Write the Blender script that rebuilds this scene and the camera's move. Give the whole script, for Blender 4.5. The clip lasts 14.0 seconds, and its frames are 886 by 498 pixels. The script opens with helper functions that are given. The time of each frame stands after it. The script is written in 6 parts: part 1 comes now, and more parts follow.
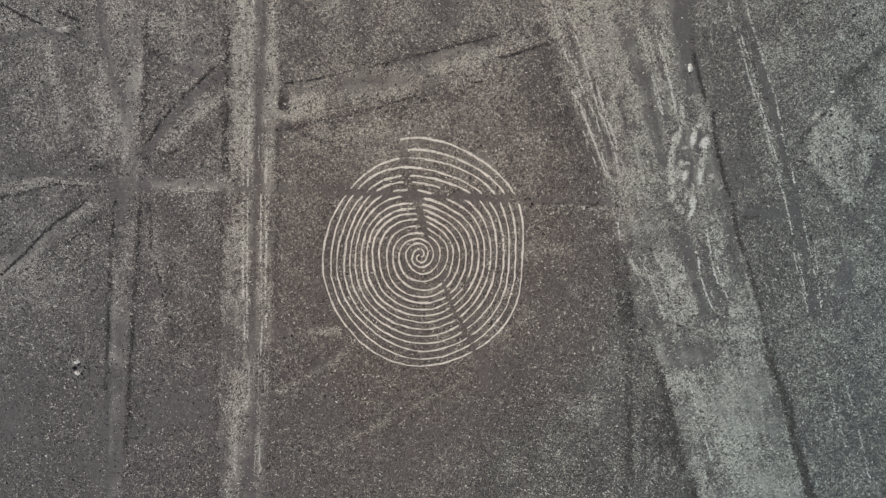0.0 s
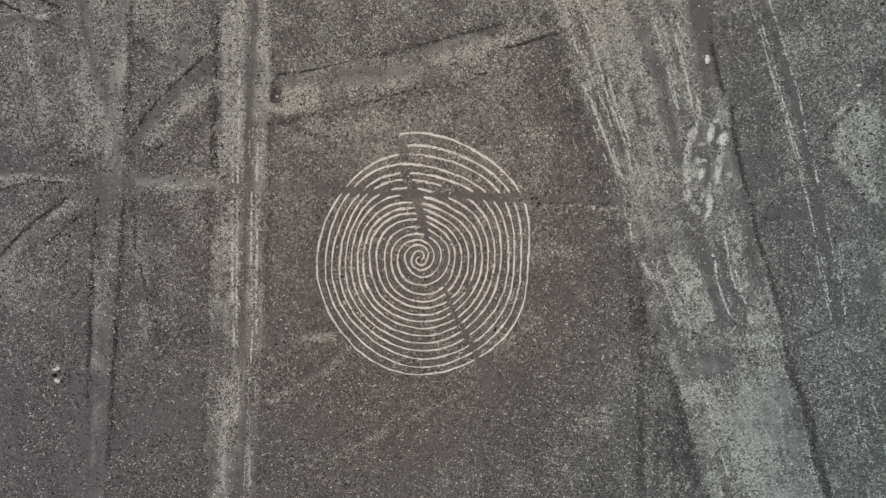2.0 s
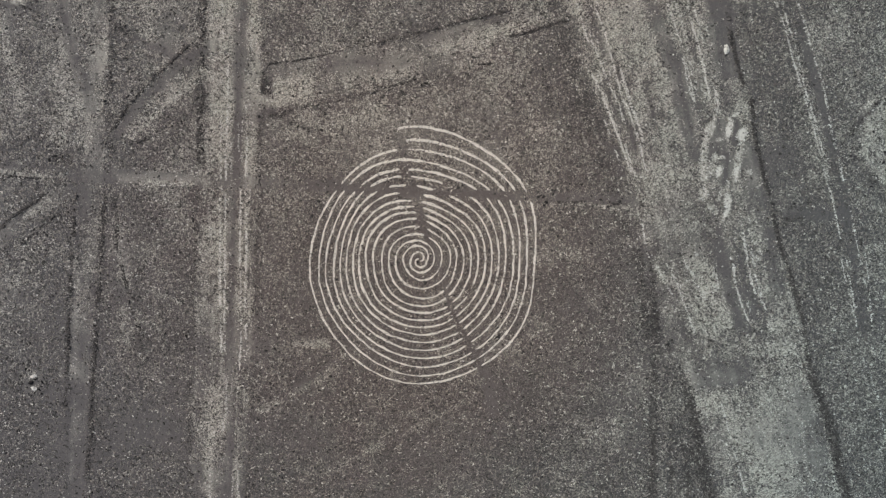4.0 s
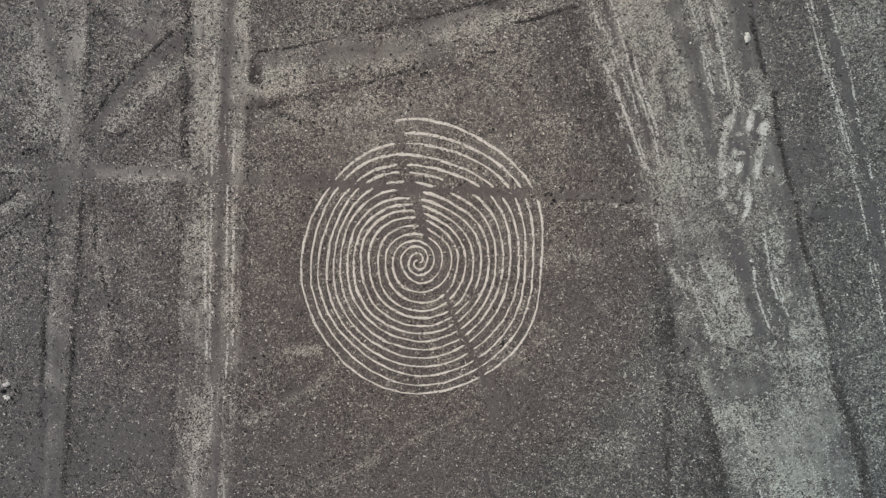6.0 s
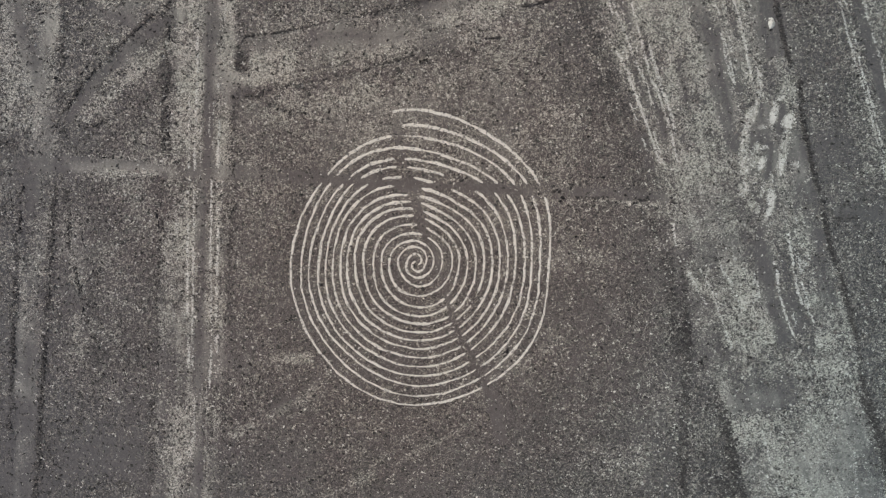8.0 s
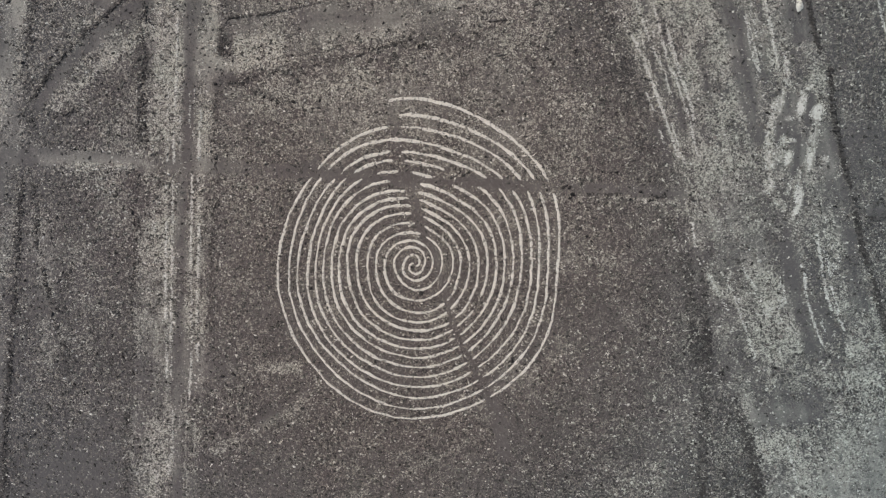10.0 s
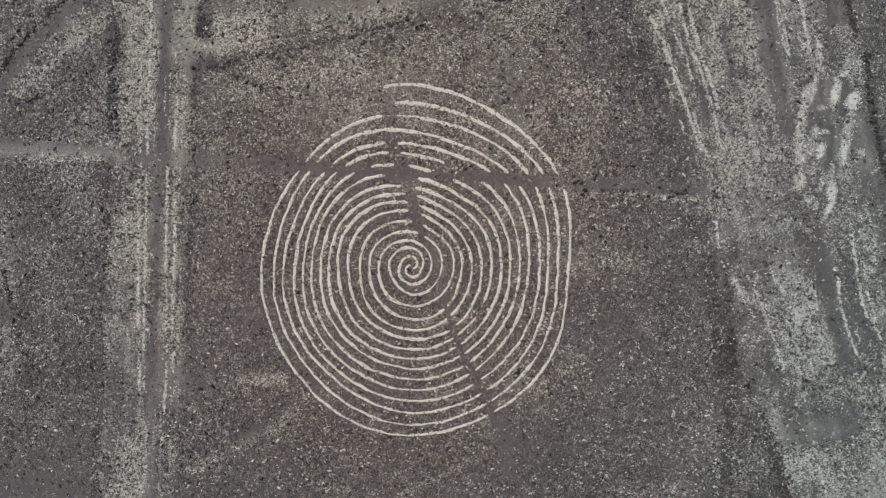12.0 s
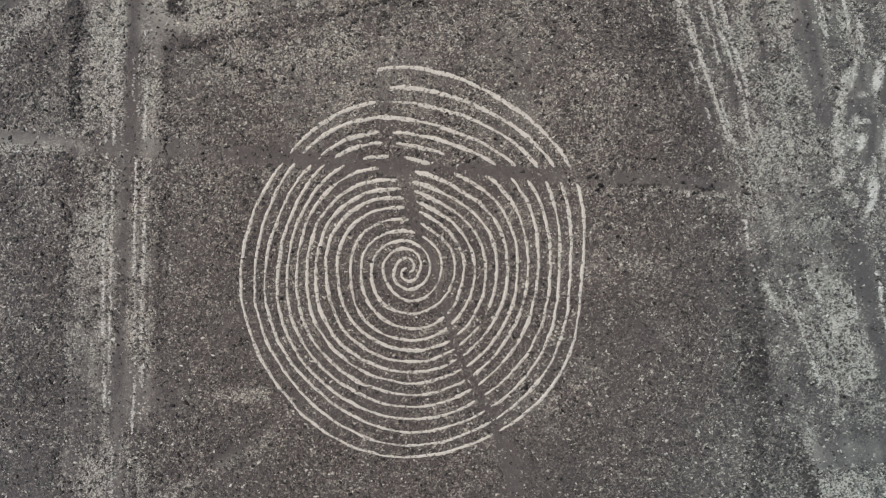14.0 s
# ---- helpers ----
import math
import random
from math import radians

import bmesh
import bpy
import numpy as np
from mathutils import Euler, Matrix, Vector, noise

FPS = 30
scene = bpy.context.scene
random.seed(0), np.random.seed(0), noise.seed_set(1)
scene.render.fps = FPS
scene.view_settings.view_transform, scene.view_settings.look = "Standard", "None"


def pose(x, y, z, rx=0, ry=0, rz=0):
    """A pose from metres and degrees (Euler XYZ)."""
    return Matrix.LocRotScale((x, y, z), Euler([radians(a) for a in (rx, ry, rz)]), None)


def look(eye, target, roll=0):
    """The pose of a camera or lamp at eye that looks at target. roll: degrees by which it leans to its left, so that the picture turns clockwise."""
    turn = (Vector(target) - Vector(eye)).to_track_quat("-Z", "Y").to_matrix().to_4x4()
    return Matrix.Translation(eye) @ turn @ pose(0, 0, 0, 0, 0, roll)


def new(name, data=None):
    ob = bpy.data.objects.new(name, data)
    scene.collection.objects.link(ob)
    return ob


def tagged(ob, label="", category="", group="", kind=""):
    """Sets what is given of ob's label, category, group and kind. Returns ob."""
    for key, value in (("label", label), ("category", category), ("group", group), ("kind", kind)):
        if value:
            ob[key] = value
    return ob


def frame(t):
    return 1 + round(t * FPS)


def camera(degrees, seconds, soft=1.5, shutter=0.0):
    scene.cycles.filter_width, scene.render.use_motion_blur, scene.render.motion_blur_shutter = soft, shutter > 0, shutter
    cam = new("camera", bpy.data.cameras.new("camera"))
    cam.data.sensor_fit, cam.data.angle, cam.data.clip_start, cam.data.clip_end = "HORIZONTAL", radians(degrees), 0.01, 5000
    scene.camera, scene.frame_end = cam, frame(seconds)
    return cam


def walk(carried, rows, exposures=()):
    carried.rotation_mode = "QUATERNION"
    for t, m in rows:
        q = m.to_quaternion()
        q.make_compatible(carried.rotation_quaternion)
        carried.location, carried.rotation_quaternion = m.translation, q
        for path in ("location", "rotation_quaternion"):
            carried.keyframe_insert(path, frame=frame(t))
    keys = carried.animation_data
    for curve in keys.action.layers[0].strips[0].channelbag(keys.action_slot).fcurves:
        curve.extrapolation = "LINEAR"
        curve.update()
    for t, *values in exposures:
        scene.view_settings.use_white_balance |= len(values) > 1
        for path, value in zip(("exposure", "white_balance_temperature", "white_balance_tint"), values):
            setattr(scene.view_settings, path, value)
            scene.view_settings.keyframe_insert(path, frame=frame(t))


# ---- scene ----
SOFT, EXPOSURE = 1.3, 0.0
LINE_HALF, GRAVEL, PALE_GRAVEL = 0.083, 330000, 330000

# ---- camera and its descent ----
cam = camera(70.0, 14.0, soft=SOFT)
PATH = [
    (0.0, 0.000, 0.000, 49.265, 0.007, 0.007, 0.000),
    (1.0, 0.029, 0.189, 47.869, -0.129, 0.102, 0.107),
    (2.0, 0.047, 0.348, 46.483, -0.254, 0.178, 0.211),
    (3.0, 0.053, 0.480, 45.101, -0.364, 0.235, 0.312),
    (4.0, 0.049, 0.587, 43.716, -0.462, 0.273, 0.410),
    (5.0, 0.036, 0.673, 42.325, -0.547, 0.291, 0.505),
    (6.0, 0.014, 0.738, 40.921, -0.621, 0.291, 0.596),
    (7.0, -0.017, 0.788, 39.501, -0.683, 0.272, 0.684),
    (8.0, -0.054, 0.821, 38.060, -0.732, 0.233, 0.767),
    (9.0, -0.099, 0.843, 36.596, -0.770, 0.177, 0.846),
    (10.0, -0.149, 0.856, 35.105, -0.797, 0.099, 0.921),
    (11.0, -0.205, 0.861, 33.584, -0.814, 0.004, 0.990),
    (12.0, -0.265, 0.861, 32.033, -0.819, -0.112, 1.055),
    (13.0, -0.329, 0.860, 30.448, -0.815, -0.246, 1.115),
    (14.0, -0.396, 0.858, 28.830, -0.800, -0.399, 1.168),
]
walk(cam, [(t, pose(*row)) for t, *row in PATH], [(0.0, EXPOSURE, 6500, 10), (14.0, EXPOSURE - 0.04, 6330, 10)])

# ---- daylight under thin high cloud ----
world = bpy.data.worlds.new("world")
scene.world = world
world.use_nodes = True
wn = world.node_tree
sky = wn.nodes.new("ShaderNodeTexSky")
sky.sky_type, sky.sun_disc = "NISHITA", False
sky.sun_elevation, sky.sun_rotation = radians(46), radians(-50)
sky.air_density, sky.dust_density = 1.0, 3.0
wn.nodes["Background"].inputs["Strength"].default_value = 0.08
wn.links.new(sky.outputs["Color"], wn.nodes["Background"].inputs["Color"])
sun = new("sun", bpy.data.lights.new("sun", "SUN"))
sun.data.energy, sun.data.angle, sun.data.color = 2.9, radians(6), (1.0, 0.98, 0.95)
# the sun stands to the upper left of the plan, so shade falls to the lower right
sun.matrix_basis = look((-36, 31, 49), (0, 0, 0))

# ---- layout helpers ----
TABLES = {}


def lattice(x, y, cell, seed):
    """Smooth value noise in 0..1 with the given cell size in metres."""
    if seed not in TABLES:
        TABLES[seed] = np.random.default_rng(seed).random((512, 512))
    table = TABLES[seed]
    gx, gy = x / cell + 1000.0, y / cell + 1000.0
    ix, iy = np.floor(gx).astype(int), np.floor(gy).astype(int)
    fx, fy = gx - ix, gy - iy
    fx, fy = fx * fx * (3 - 2 * fx), fy * fy * (3 - 2 * fy)
    a, b = table[ix % 512, iy % 512], table[(ix + 1) % 512, iy % 512]
    c, d = table[ix % 512, (iy + 1) % 512], table[(ix + 1) % 512, (iy + 1) % 512]
    return (a * (1 - fx) + b * fx) * (1 - fy) + (c * (1 - fx) + d * fx) * fy


def cloud(x, y, cell, seed, octaves=3):
    """Layered noise centred on 0, about -0.5 to 0.5."""
    total, weight, out = 0.0, 1.0, np.zeros_like(x, dtype=float)
    for k in range(octaves):
        out += weight * (lattice(x, y, cell / 2 ** k, seed + 17 * k) - 0.5)
        total += weight
        weight *= 0.55
    return out / total * 1.6


def step(v, lo, hi):
    t = np.clip((v - lo) / (hi - lo), 0, 1)
    return t * t * (3 - 2 * t)


def along(x, y, line):
    """Distance of the places from a line of (x, y, ...) points; the share of its length; the signed side (left positive);
    and the further values of the points, carried along it."""
    pts = [np.array(p, float) for p in line]
    lengths = [np.hypot(*(q - p)[:2]) for p, q in zip(pts, pts[1:])]
    whole, run = sum(lengths), 0.0
    best = np.full(x.shape, 1e9)
    share, side = np.zeros_like(best), np.ones_like(best)
    extra = [np.zeros_like(best) for _ in pts[0][2:]]
    for p, q, n in zip(pts, pts[1:], lengths):
        ex, ey = (q - p)[:2] / n
        s = np.clip((x - p[0]) * ex + (y - p[1]) * ey, 0, n)
        dx, dy = x - p[0] - s * ex, y - p[1] - s * ey
        dist = np.hypot(dx, dy)
        near = dist < best
        best = np.where(near, dist, best)
        share = np.where(near, (run + s) / whole, share)
        side = np.where(near, np.sign(ex * dy - ey * dx), side)
        for k in range(len(extra)):
            extra[k] = np.where(near, p[2 + k] + (q[2 + k] - p[2 + k]) * s / n, extra[k])
        run += n
    return best, share, side, extra


# ---- plan of the plain, in metres ----
# Each band: name of its piece of the setting ("" for plain ground), its line of (x, y, half width), softness of its edge,
# then what it changes: pale soil, fine dust, dark stones, height.
BANDS = []


def way(name, line, soft, d_pale, d_dust, d_dark, d_high):
    BANDS.append((name, line, soft, d_pale, d_dust, d_dark, d_high))


way("cleared_strip_1", [(12.5, 22.04, 5.37), (13.11, 19.4, 5.28), (14.43, 15.0, 5.28), (15.66, 10.6, 5.19), (16.76, 6.2, 4.93), (18.0, 1.8, 4.75), (19.27, -2.6, 4.75), (20.5, -6.12, 4.4), (21.16, -8.76, 4.31), (21.82, -10.52, 4.22), (22.7, -14.92, 4.22), (24.11, -19.4, 4.22), (24.9, -21.96, 4.22)],
     0.35, 0.17, 0.10, -0.2, -0.03)
way("", [(11.04, 22.04, 1.85), (11.48, 19.4, 1.98), (11.97, 15.88, 1.94), (12.41, 12.8, 1.5), (13.11, 8.84, 0.7)],
     0.5, 0.33, -0.1, 0, 0)
way("", [(14.26, 14.12, 0.62), (14.78, 12.36, 0.88), (15.14, 11.04, 0.88)],
     0.7, 0.22, -0.1, 0, 0)
way("", [(8.18, 22.04, 0.62), (8.4, 18.52, 0.57), (9.06, 16.32, 0.44), (9.5, 15.0, 0.35)],
     0.5, 0.18, -0.05, 0, 0)
way("", [(14.87, 13.24, 0.62), (15.22, 10.6, 0.7), (15.66, 7.96, 0.79), (16.1, 4.88, 1.06)],
     0.7, 0.18, -0.1, 0, 0)
way("", [(15.0, 22.04, 0.44), (15.44, 17.64, 0.53), (16.54, 15.44, 0.62), (17.42, 12.8, 0.62), (18.08, 10.16, 0.44)],
     0.6, 0.18, -0.05, 0, 0)
way("", [(13.9, 8.4, 1.1), (15.22, 5.32, 1.76), (16.54, 0.92, 2.2)],
     1.2, 0.12, -0.1, 0, 0)
way("", [(14.12, -0.4, 0.53), (15.0, -1.5, 0.79), (16.1, -2.6, 0.53)],
     0.7, 0.37, -0.1, 0, 0)
way("", [(16.54, 0.04, 0.62), (17.42, -2.16, 1.14), (18.08, -4.36, 1.06), (18.74, -5.9, 0.7)],
     0.8, 0.20, -0.15, 0, 0)
way("", [(18.3, -1.28, 0.44), (18.96, -3.48, 0.62), (19.4, -5.24, 0.44)],
     0.7, 0.24, -0.1, 0, 0)
way("", [(22.18, -5.06, 0.7), (23.58, -5.15, 0.62)],
     0.5, 0.22, -0.1, 0, 0)
way("", [(20.94, -6.78, 0.53), (22.7, -6.47, 0.88), (24.24, -6.56, 0.53)],
     0.6, 0.22, -0.1, 0, 0)
way("", [(17.0, -9.95, 0.26), (17.9, -10.6, 0.79), (19.4, -10.96, 1.58), (20.5, -13.16, 1.94), (21.6, -15.8, 2.42), (23.14, -19.32, 3.08), (24.02, -21.96, 3.26)],
     0.45, 0.19, 0.12, -0.2, 0)
way("", [(22.7, -8.76, 1.76), (23.36, -11.4, 2.46), (24.68, -15.36, 2.2), (26.0, -19.32, 1.94), (26.88, -21.96, 1.94)],
     0.6, 0.1, 0.5, -0.2, 0)
way("", [(17.2, -9.95, 0.22), (18.3, -10.3, 0.5), (20.06, -10.3, 0.5)],
     0.6, 0.22, -0.2, 0, 0)
way("", [(14.17, 17.2, 0.35), (14.96, 14.56, 0.44), (15.66, 12.36, 0.44), (16.46, 9.28, 0.44), (17.34, 6.2, 0.35)],
     0.25, -0.22, 0.65, 0.05, -0.02)
way("", [(18.52, 21.16, 0.62), (18.66, 17.64, 0.79), (19.01, 14.56, 0.79), (19.62, 11.92, 0.62)],
     0.4, -0.34, 0.65, 0.06, -0.02)
way("", [(21.6, 4.88, 0.35), (22.04, 2.24, 0.4), (22.7, -0.4, 0.44), (23.8, -3.92, 0.35)],
     0.5, -0.1, 0.4, 0.05, 0)
way("", [(19.27, 0.04, 0.31), (19.71, -2.6, 0.35), (20.28, -5.24, 0.44)],
     0.4, -0.12, 0.5, 0.02, 0)
way("", [(20.72, -2.16, 0.35), (21.47, -4.36, 0.44)],
     0.4, -0.12, 0.5, 0, 0)
way("", [(18.08, -7.66, 0.88), (19.84, -8.1, 1.06), (21.82, -7.88, 0.79)],
     0.6, -0.1, 0.6, 0, 0)
way("", [(21.3, -5.76, 0.53), (23.14, -5.68, 0.53), (24.68, -5.76, 0.35)],
     0.5, -0.05, 0.55, 0, 0)
way("", [(10.65, 14.34, 0.13), (11.26, 12.58, 0.18), (11.92, 10.6, 0.2), (12.67, 8.62, 0.2), (13.24, 7.08, 0.18)],
     0.2, -0.3, 0.55, 0, -0.015)
way("", [(9.94, 16.76, 0.13), (10.47, 15.22, 0.13), (11.0, 13.68, 0.13)],
     0.2, -0.28, 0.5, 0, -0.015)
way("", [(11.26, 14.12, 0.13), (11.79, 12.58, 0.13), (12.41, 10.82, 0.13), (12.94, 9.2, 0.13)],
     0.2, -0.28, 0.5, 0, -0.015)
way("", [(10.3, 10.38, 0.13), (11.09, 8.62, 0.13), (11.97, 6.64, 0.13)],
     0.25, -0.2, 0.4, 0, -0.01)
way("", [(15.93, 14.12, 0.18), (16.54, 11.92, 0.22), (17.42, 9.94, 0.22)],
     0.25, -0.1, 0.3, 0, 0)
way("", [(16.1, 18.35, 0.18), (17.42, 18.83, 0.18), (19.18, 19.32, 0.18), (22.7, 20.72, 0.18)],
     0.3, 0.15, 0.45, 0, 0)
way("cleared_strip_2", [(-14.7, 22.04, 1.85), (-14.74, 19.4, 1.85), (-14.83, 15.0, 2.02), (-14.87, 10.6, 1.98), (-14.96, 6.2, 2.02), (-15.14, 1.8, 2.07), (-15.27, -2.6, 1.98), (-15.44, -7.0, 1.98), (-15.53, -11.4, 1.94), (-15.66, -15.8, 1.89), (-15.75, -21.96, 1.89)],
     0.3, 0.18, 0.12, -0.25, -0.02)
way("", [(-15.31, 22.04, 0.57), (-15.31, 19.4, 0.57), (-15.36, 17.2, 0.66)],
     0.4, 0.64, -0.1, 0, 0)
way("", [(-15.53, 17.64, 0.7), (-15.53, 14.12, 0.66), (-15.44, 10.6, 0.7), (-15.53, 5.76, 0.7)],
     0.4, 0.57, -0.1, 0, 0)
way("", [(-15.84, 4.0, 0.75), (-15.8, 0.92, 0.75), (-15.84, -3.48, 0.66), (-15.84, -6.12, 0.57)],
     0.7, 0.15, 0, 0, 0)
way("", [(-15.84, -9.2, 0.62), (-15.97, -10.96, 0.88), (-16.02, -13.16, 0.79), (-16.28, -15.8, 0.44), (-16.37, -18.0, 0.35)],
     0.6, 0.24, -0.1, 0, 0)
way("", [(-16.72, -18.0, 0.26), (-16.63, -20.2, 0.35)],
     0.5, 0.15, 0, 0, 0)
way("", [(-13.46, 18.52, 0.26), (-13.38, 16.32, 0.31), (-13.46, 15.0, 0.4), (-13.2, 13.24, 0.4), (-13.11, 11.04, 0.44)],
     0.4, 0.29, 0, 0, 0)
way("", [(-13.46, 9.28, 0.44), (-13.46, 5.32, 0.4), (-13.73, 2.68, 0.4), (-13.9, -0.4, 0.35), (-13.9, -5.68, 0.35)],
     0.5, 0.17, -0.05, 0, 0)
way("", [(-14.34, -8.76, 0.35), (-14.43, -10.96, 0.31)],
     0.5, 0.15, 0, 0, 0)
way("", [(-14.43, -14.48, 0.26), (-14.43, -17.78, 0.31)],
     0.5, 0.15, 0, 0, 0)
way("", [(-14.17, 22.04, 0.4), (-14.08, 16.76, 0.44), (-14.26, 13.24, 0.35), (-14.34, 10.6, 0.31), (-14.48, 6.2, 0.31), (-14.65, 0.92, 0.22), (-14.74, -5.24, 0.26), (-14.83, -8.76, 0.22), (-14.87, -14.04, 0.26), (-15.22, -20.2, 0.44)],
     0.25, -0.18, 0.55, 0.02, -0.02)
way("", [(-13.82, 11.48, 0.18), (-12.94, 10.69, 0.22), (-12.28, 10.25, 0.26), (-11.4, 10.08, 0.26)],
     0.4, 0.29, 0, -0.2, 0)
way("", [(-16.54, 12.72, 0.18), (-16.9, 12.14, 0.35), (-17.07, 11.48, 0.18)],
     0.4, 0.24, 0, 0, 0)
way("cleared_strip_3", [(-12.58, 11.48, 1.32), (-9.86, 11.92, 1.32), (-6.34, 12.72, 1.32), (-1.94, 13.68, 1.14), (2.9, 15.53, 0.88), (7.74, 16.68, 0.35)],
     0.35, 0.08, 0.12, -0.2, -0.02)
way("", [(-11.97, 11.13, 0.7), (-10.3, 11.26, 0.88), (-9.2, 11.4, 0.62)],
     0.6, 0.44, -0.3, -0.1, 0)
way("", [(-7.22, 11.48, 0.44), (-3.7, 12.14, 0.53), (-1.72, 12.8, 0.35)],
     0.6, 0.4, -0.15, -0.1, 0)
way("", [(-1.14, 13.9, 0.26), (2.02, 14.78, 0.35), (5.1, 15.62, 0.26), (8.18, 16.5, 0.18)],
     0.5, 0.48, -0.1, 0, 0)
way("", [(-8.1, 13.68, 0.44), (-4.58, 14.04, 0.44)],
     0.8, 0.15, -0.1, 0, 0)
way("", [(-9.86, 18.52, 0.7), (-8.76, 19.05, 0.79), (-8.1, 19.84, 0.62)],
     0.6, 0.24, -0.1, 0, 0)
way("", [(-11.62, 16.85, 0.18), (-10.52, 17.86, 0.26), (-9.86, 18.44, 0.26)],
     0.5, 0.15, 0, 0, 0)
way("", [(-12.5, 18.17, 0.22), (-11.84, 18.88, 0.22), (-11.18, 19.62, 0.22)],
     0.4, -0.05, 0.3, 0.25, 0)
way("footpath_1", [(-25.87, 5.1, 0.44), (-21.3, 5.1, 0.4), (-16.9, 4.75, 0.4), (-12.5, 4.75, 0.44), (-8.1, 4.44, 0.36), (-2.82, 4.18, 0.3), (2.9, 4.0, 0.32), (6.42, 3.92, 0.36), (10.38, 3.7, 0.4), (13.02, 3.56, 0.31)],
     0.25, -0.04, 0.7, -0.4, -0.03)
way("", [(-23.28, 5.24, 0.26), (-19.98, 5.1, 0.26), (-16.98, 4.97, 0.26)],
     0.4, 0.07, 0.5, -0.2, 0)
way("", [(-22.84, 4.8, 0.13), (-20.86, 4.75, 0.18), (-19.32, 4.71, 0.15), (-17.34, 4.62, 0.18)],
     0.6, 0.22, -0.3, 0, 0.02)
way("", [(-19.32, 4.71, 0.09), (-18.3, 4.66, 0.11), (-17.42, 4.62, 0.09)],
     0.3, 0.33, -0.2, 0, 0.03)
way("", [(7.08, 3.26, 0.09), (9.5, 3.39, 0.09), (11.26, 3.21, 0.09), (12.8, 3.08, 0.09)],
     0.2, 0.37, -0.2, 0, 0.02)
way("", [(23.14, 2.86, 0.35), (27.98, 2.68, 0.35)],
     0.6, -0.1, 0.5, 0, 0)
way("footpath_2", [(-23.94, 22.04, 0.44), (-23.94, 19.4, 0.44), (-23.98, 15.0, 0.44), (-24.11, 13.24, 0.53), (-24.38, 10.6, 0.53), (-24.55, 6.2, 0.7), (-24.64, 4.0, 0.79), (-24.64, 1.8, 0.66), (-24.99, -0.84, 0.7), (-25.21, -4.36, 0.66), (-25.34, -7.88, 0.66), (-25.43, -11.4, 0.57), (-25.56, -15.8, 0.53), (-25.78, -21.96, 0.53)],
     0.25, 0.12, 0.38, -0.3, -0.04)
way("", [(-23.76, 14.48, 0.22), (-23.8, 13.68, 0.26), (-23.94, 12.14, 0.22)],
     0.25, 0.37, 0.3, -0.3, 0)
way("", [(-24.73, 1.89, 0.35), (-24.99, 0.48, 0.26), (-24.55, -0.84, 0.31), (-24.73, -1.72, 0.26)],
     0.5, 0.22, -0.2, 0, 0)
way("", [(-25.7, -0.4, 0.18), (-25.48, -2.6, 0.18), (-25.52, -5.24, 0.18), (-25.7, -8.76, 0.18), (-25.83, -14.04, 0.22), (-26.05, -17.12, 0.22)],
     0.4, 0.15, -0.2, 0, 0)
way("", [(-26.93, 21.16, 0.31), (-26.49, 17.64, 0.31), (-26.22, 15.0, 0.31), (-25.78, 12.8, 0.35), (-24.9, 11.26, 0.4), (-24.55, 9.28, 0.35)],
     0.3, -0.2, 0.7, 0.05, -0.02)
way("footpath_4", [(-26.14, 4.09, 0.57), (-27.9, 3.12, 0.62), (-30.1, 1.45, 0.62), (-32.74, -0.62, 0.66), (-37.14, -3.7, 0.66)],
     0.4, 0.08, 0.5, -0.3, -0.02)
way("", [(-30.54, 0.7, 0.26), (-31.86, -0.4, 0.35), (-33.62, -1.72, 0.35), (-36.26, -3.56, 0.44)],
     0.6, 0.22, -0.2, 0, 0)
way("", [(-27.24, 3.34, 0.62), (-29.22, 2.16, 0.35)],
     0.5, 0.18, -0.2, 0, 0)
way("", [(-37.14, 4.71, 0.35), (-34.5, 4.8, 0.35), (-32.52, 4.97, 0.35), (-30.54, 5.24, 0.26), (-27.9, 5.1, 0.18), (-26.14, 5.15, 0.18)],
     0.35, 0.33, 0.05, 0, 0)
way("", [(-31.86, 5.54, 0.1), (-30.98, 5.5, 0.11), (-29.88, 5.32, 0.11), (-27.9, 5.06, 0.09)],
     0.15, 0.5, 0, 0, 0.02)
way("", [(-37.14, 5.94, 0.26), (-32.74, 5.9, 0.26), (-27.9, 5.72, 0.22), (-25.92, 5.5, 0.22)],
     0.3, -0.1, 0.6, 0.03, -0.01)
way("", [(-16.36, 12.48, 0.34), (-17.92, 11.37, 0.34), (-19.96, 9.73, 0.34), (-20.98, 8.79, 0.34), (-22.01, 7.56, 0.34)],
     0.35, 0.48, -0.15, 0, 0)
way("", [(-22.91, 7.64, 0.3), (-21.93, 9.19, 0.3), (-20.91, 10.46, 0.3), (-19.68, 11.65, 0.3), (-18.45, 12.80, 0.3), (-17.02, 13.70, 0.3), (-15.71, 14.36, 0.3)],
     0.2, -0.16, 0.9, 0, -0.02)
way("", [(-23.5, 14.83, 0.35), (-21.74, 14.74, 0.31), (-19.54, 13.86, 0.31), (-18.44, 13.16, 0.26)],
     0.35, -0.1, 0.6, 0, -0.01)
way("footpath_3", [(-3.17, 7.88, 0.18), (-2.9, 6.86, 0.18), (-2.64, 5.54, 0.18), (-1.85, 3.48, 0.22), (-1.5, 2.02, 0.22), (-1.06, 0.92, 0.18), (0.0, -2.16, 0.18), (0.75, -4.36, 0.26), (1.76, -6.34, 0.31), (2.55, -7.96, 0.35), (3.43, -10.96, 0.4)],
     0.25, -0.05, 0.5, -0.3, -0.012)
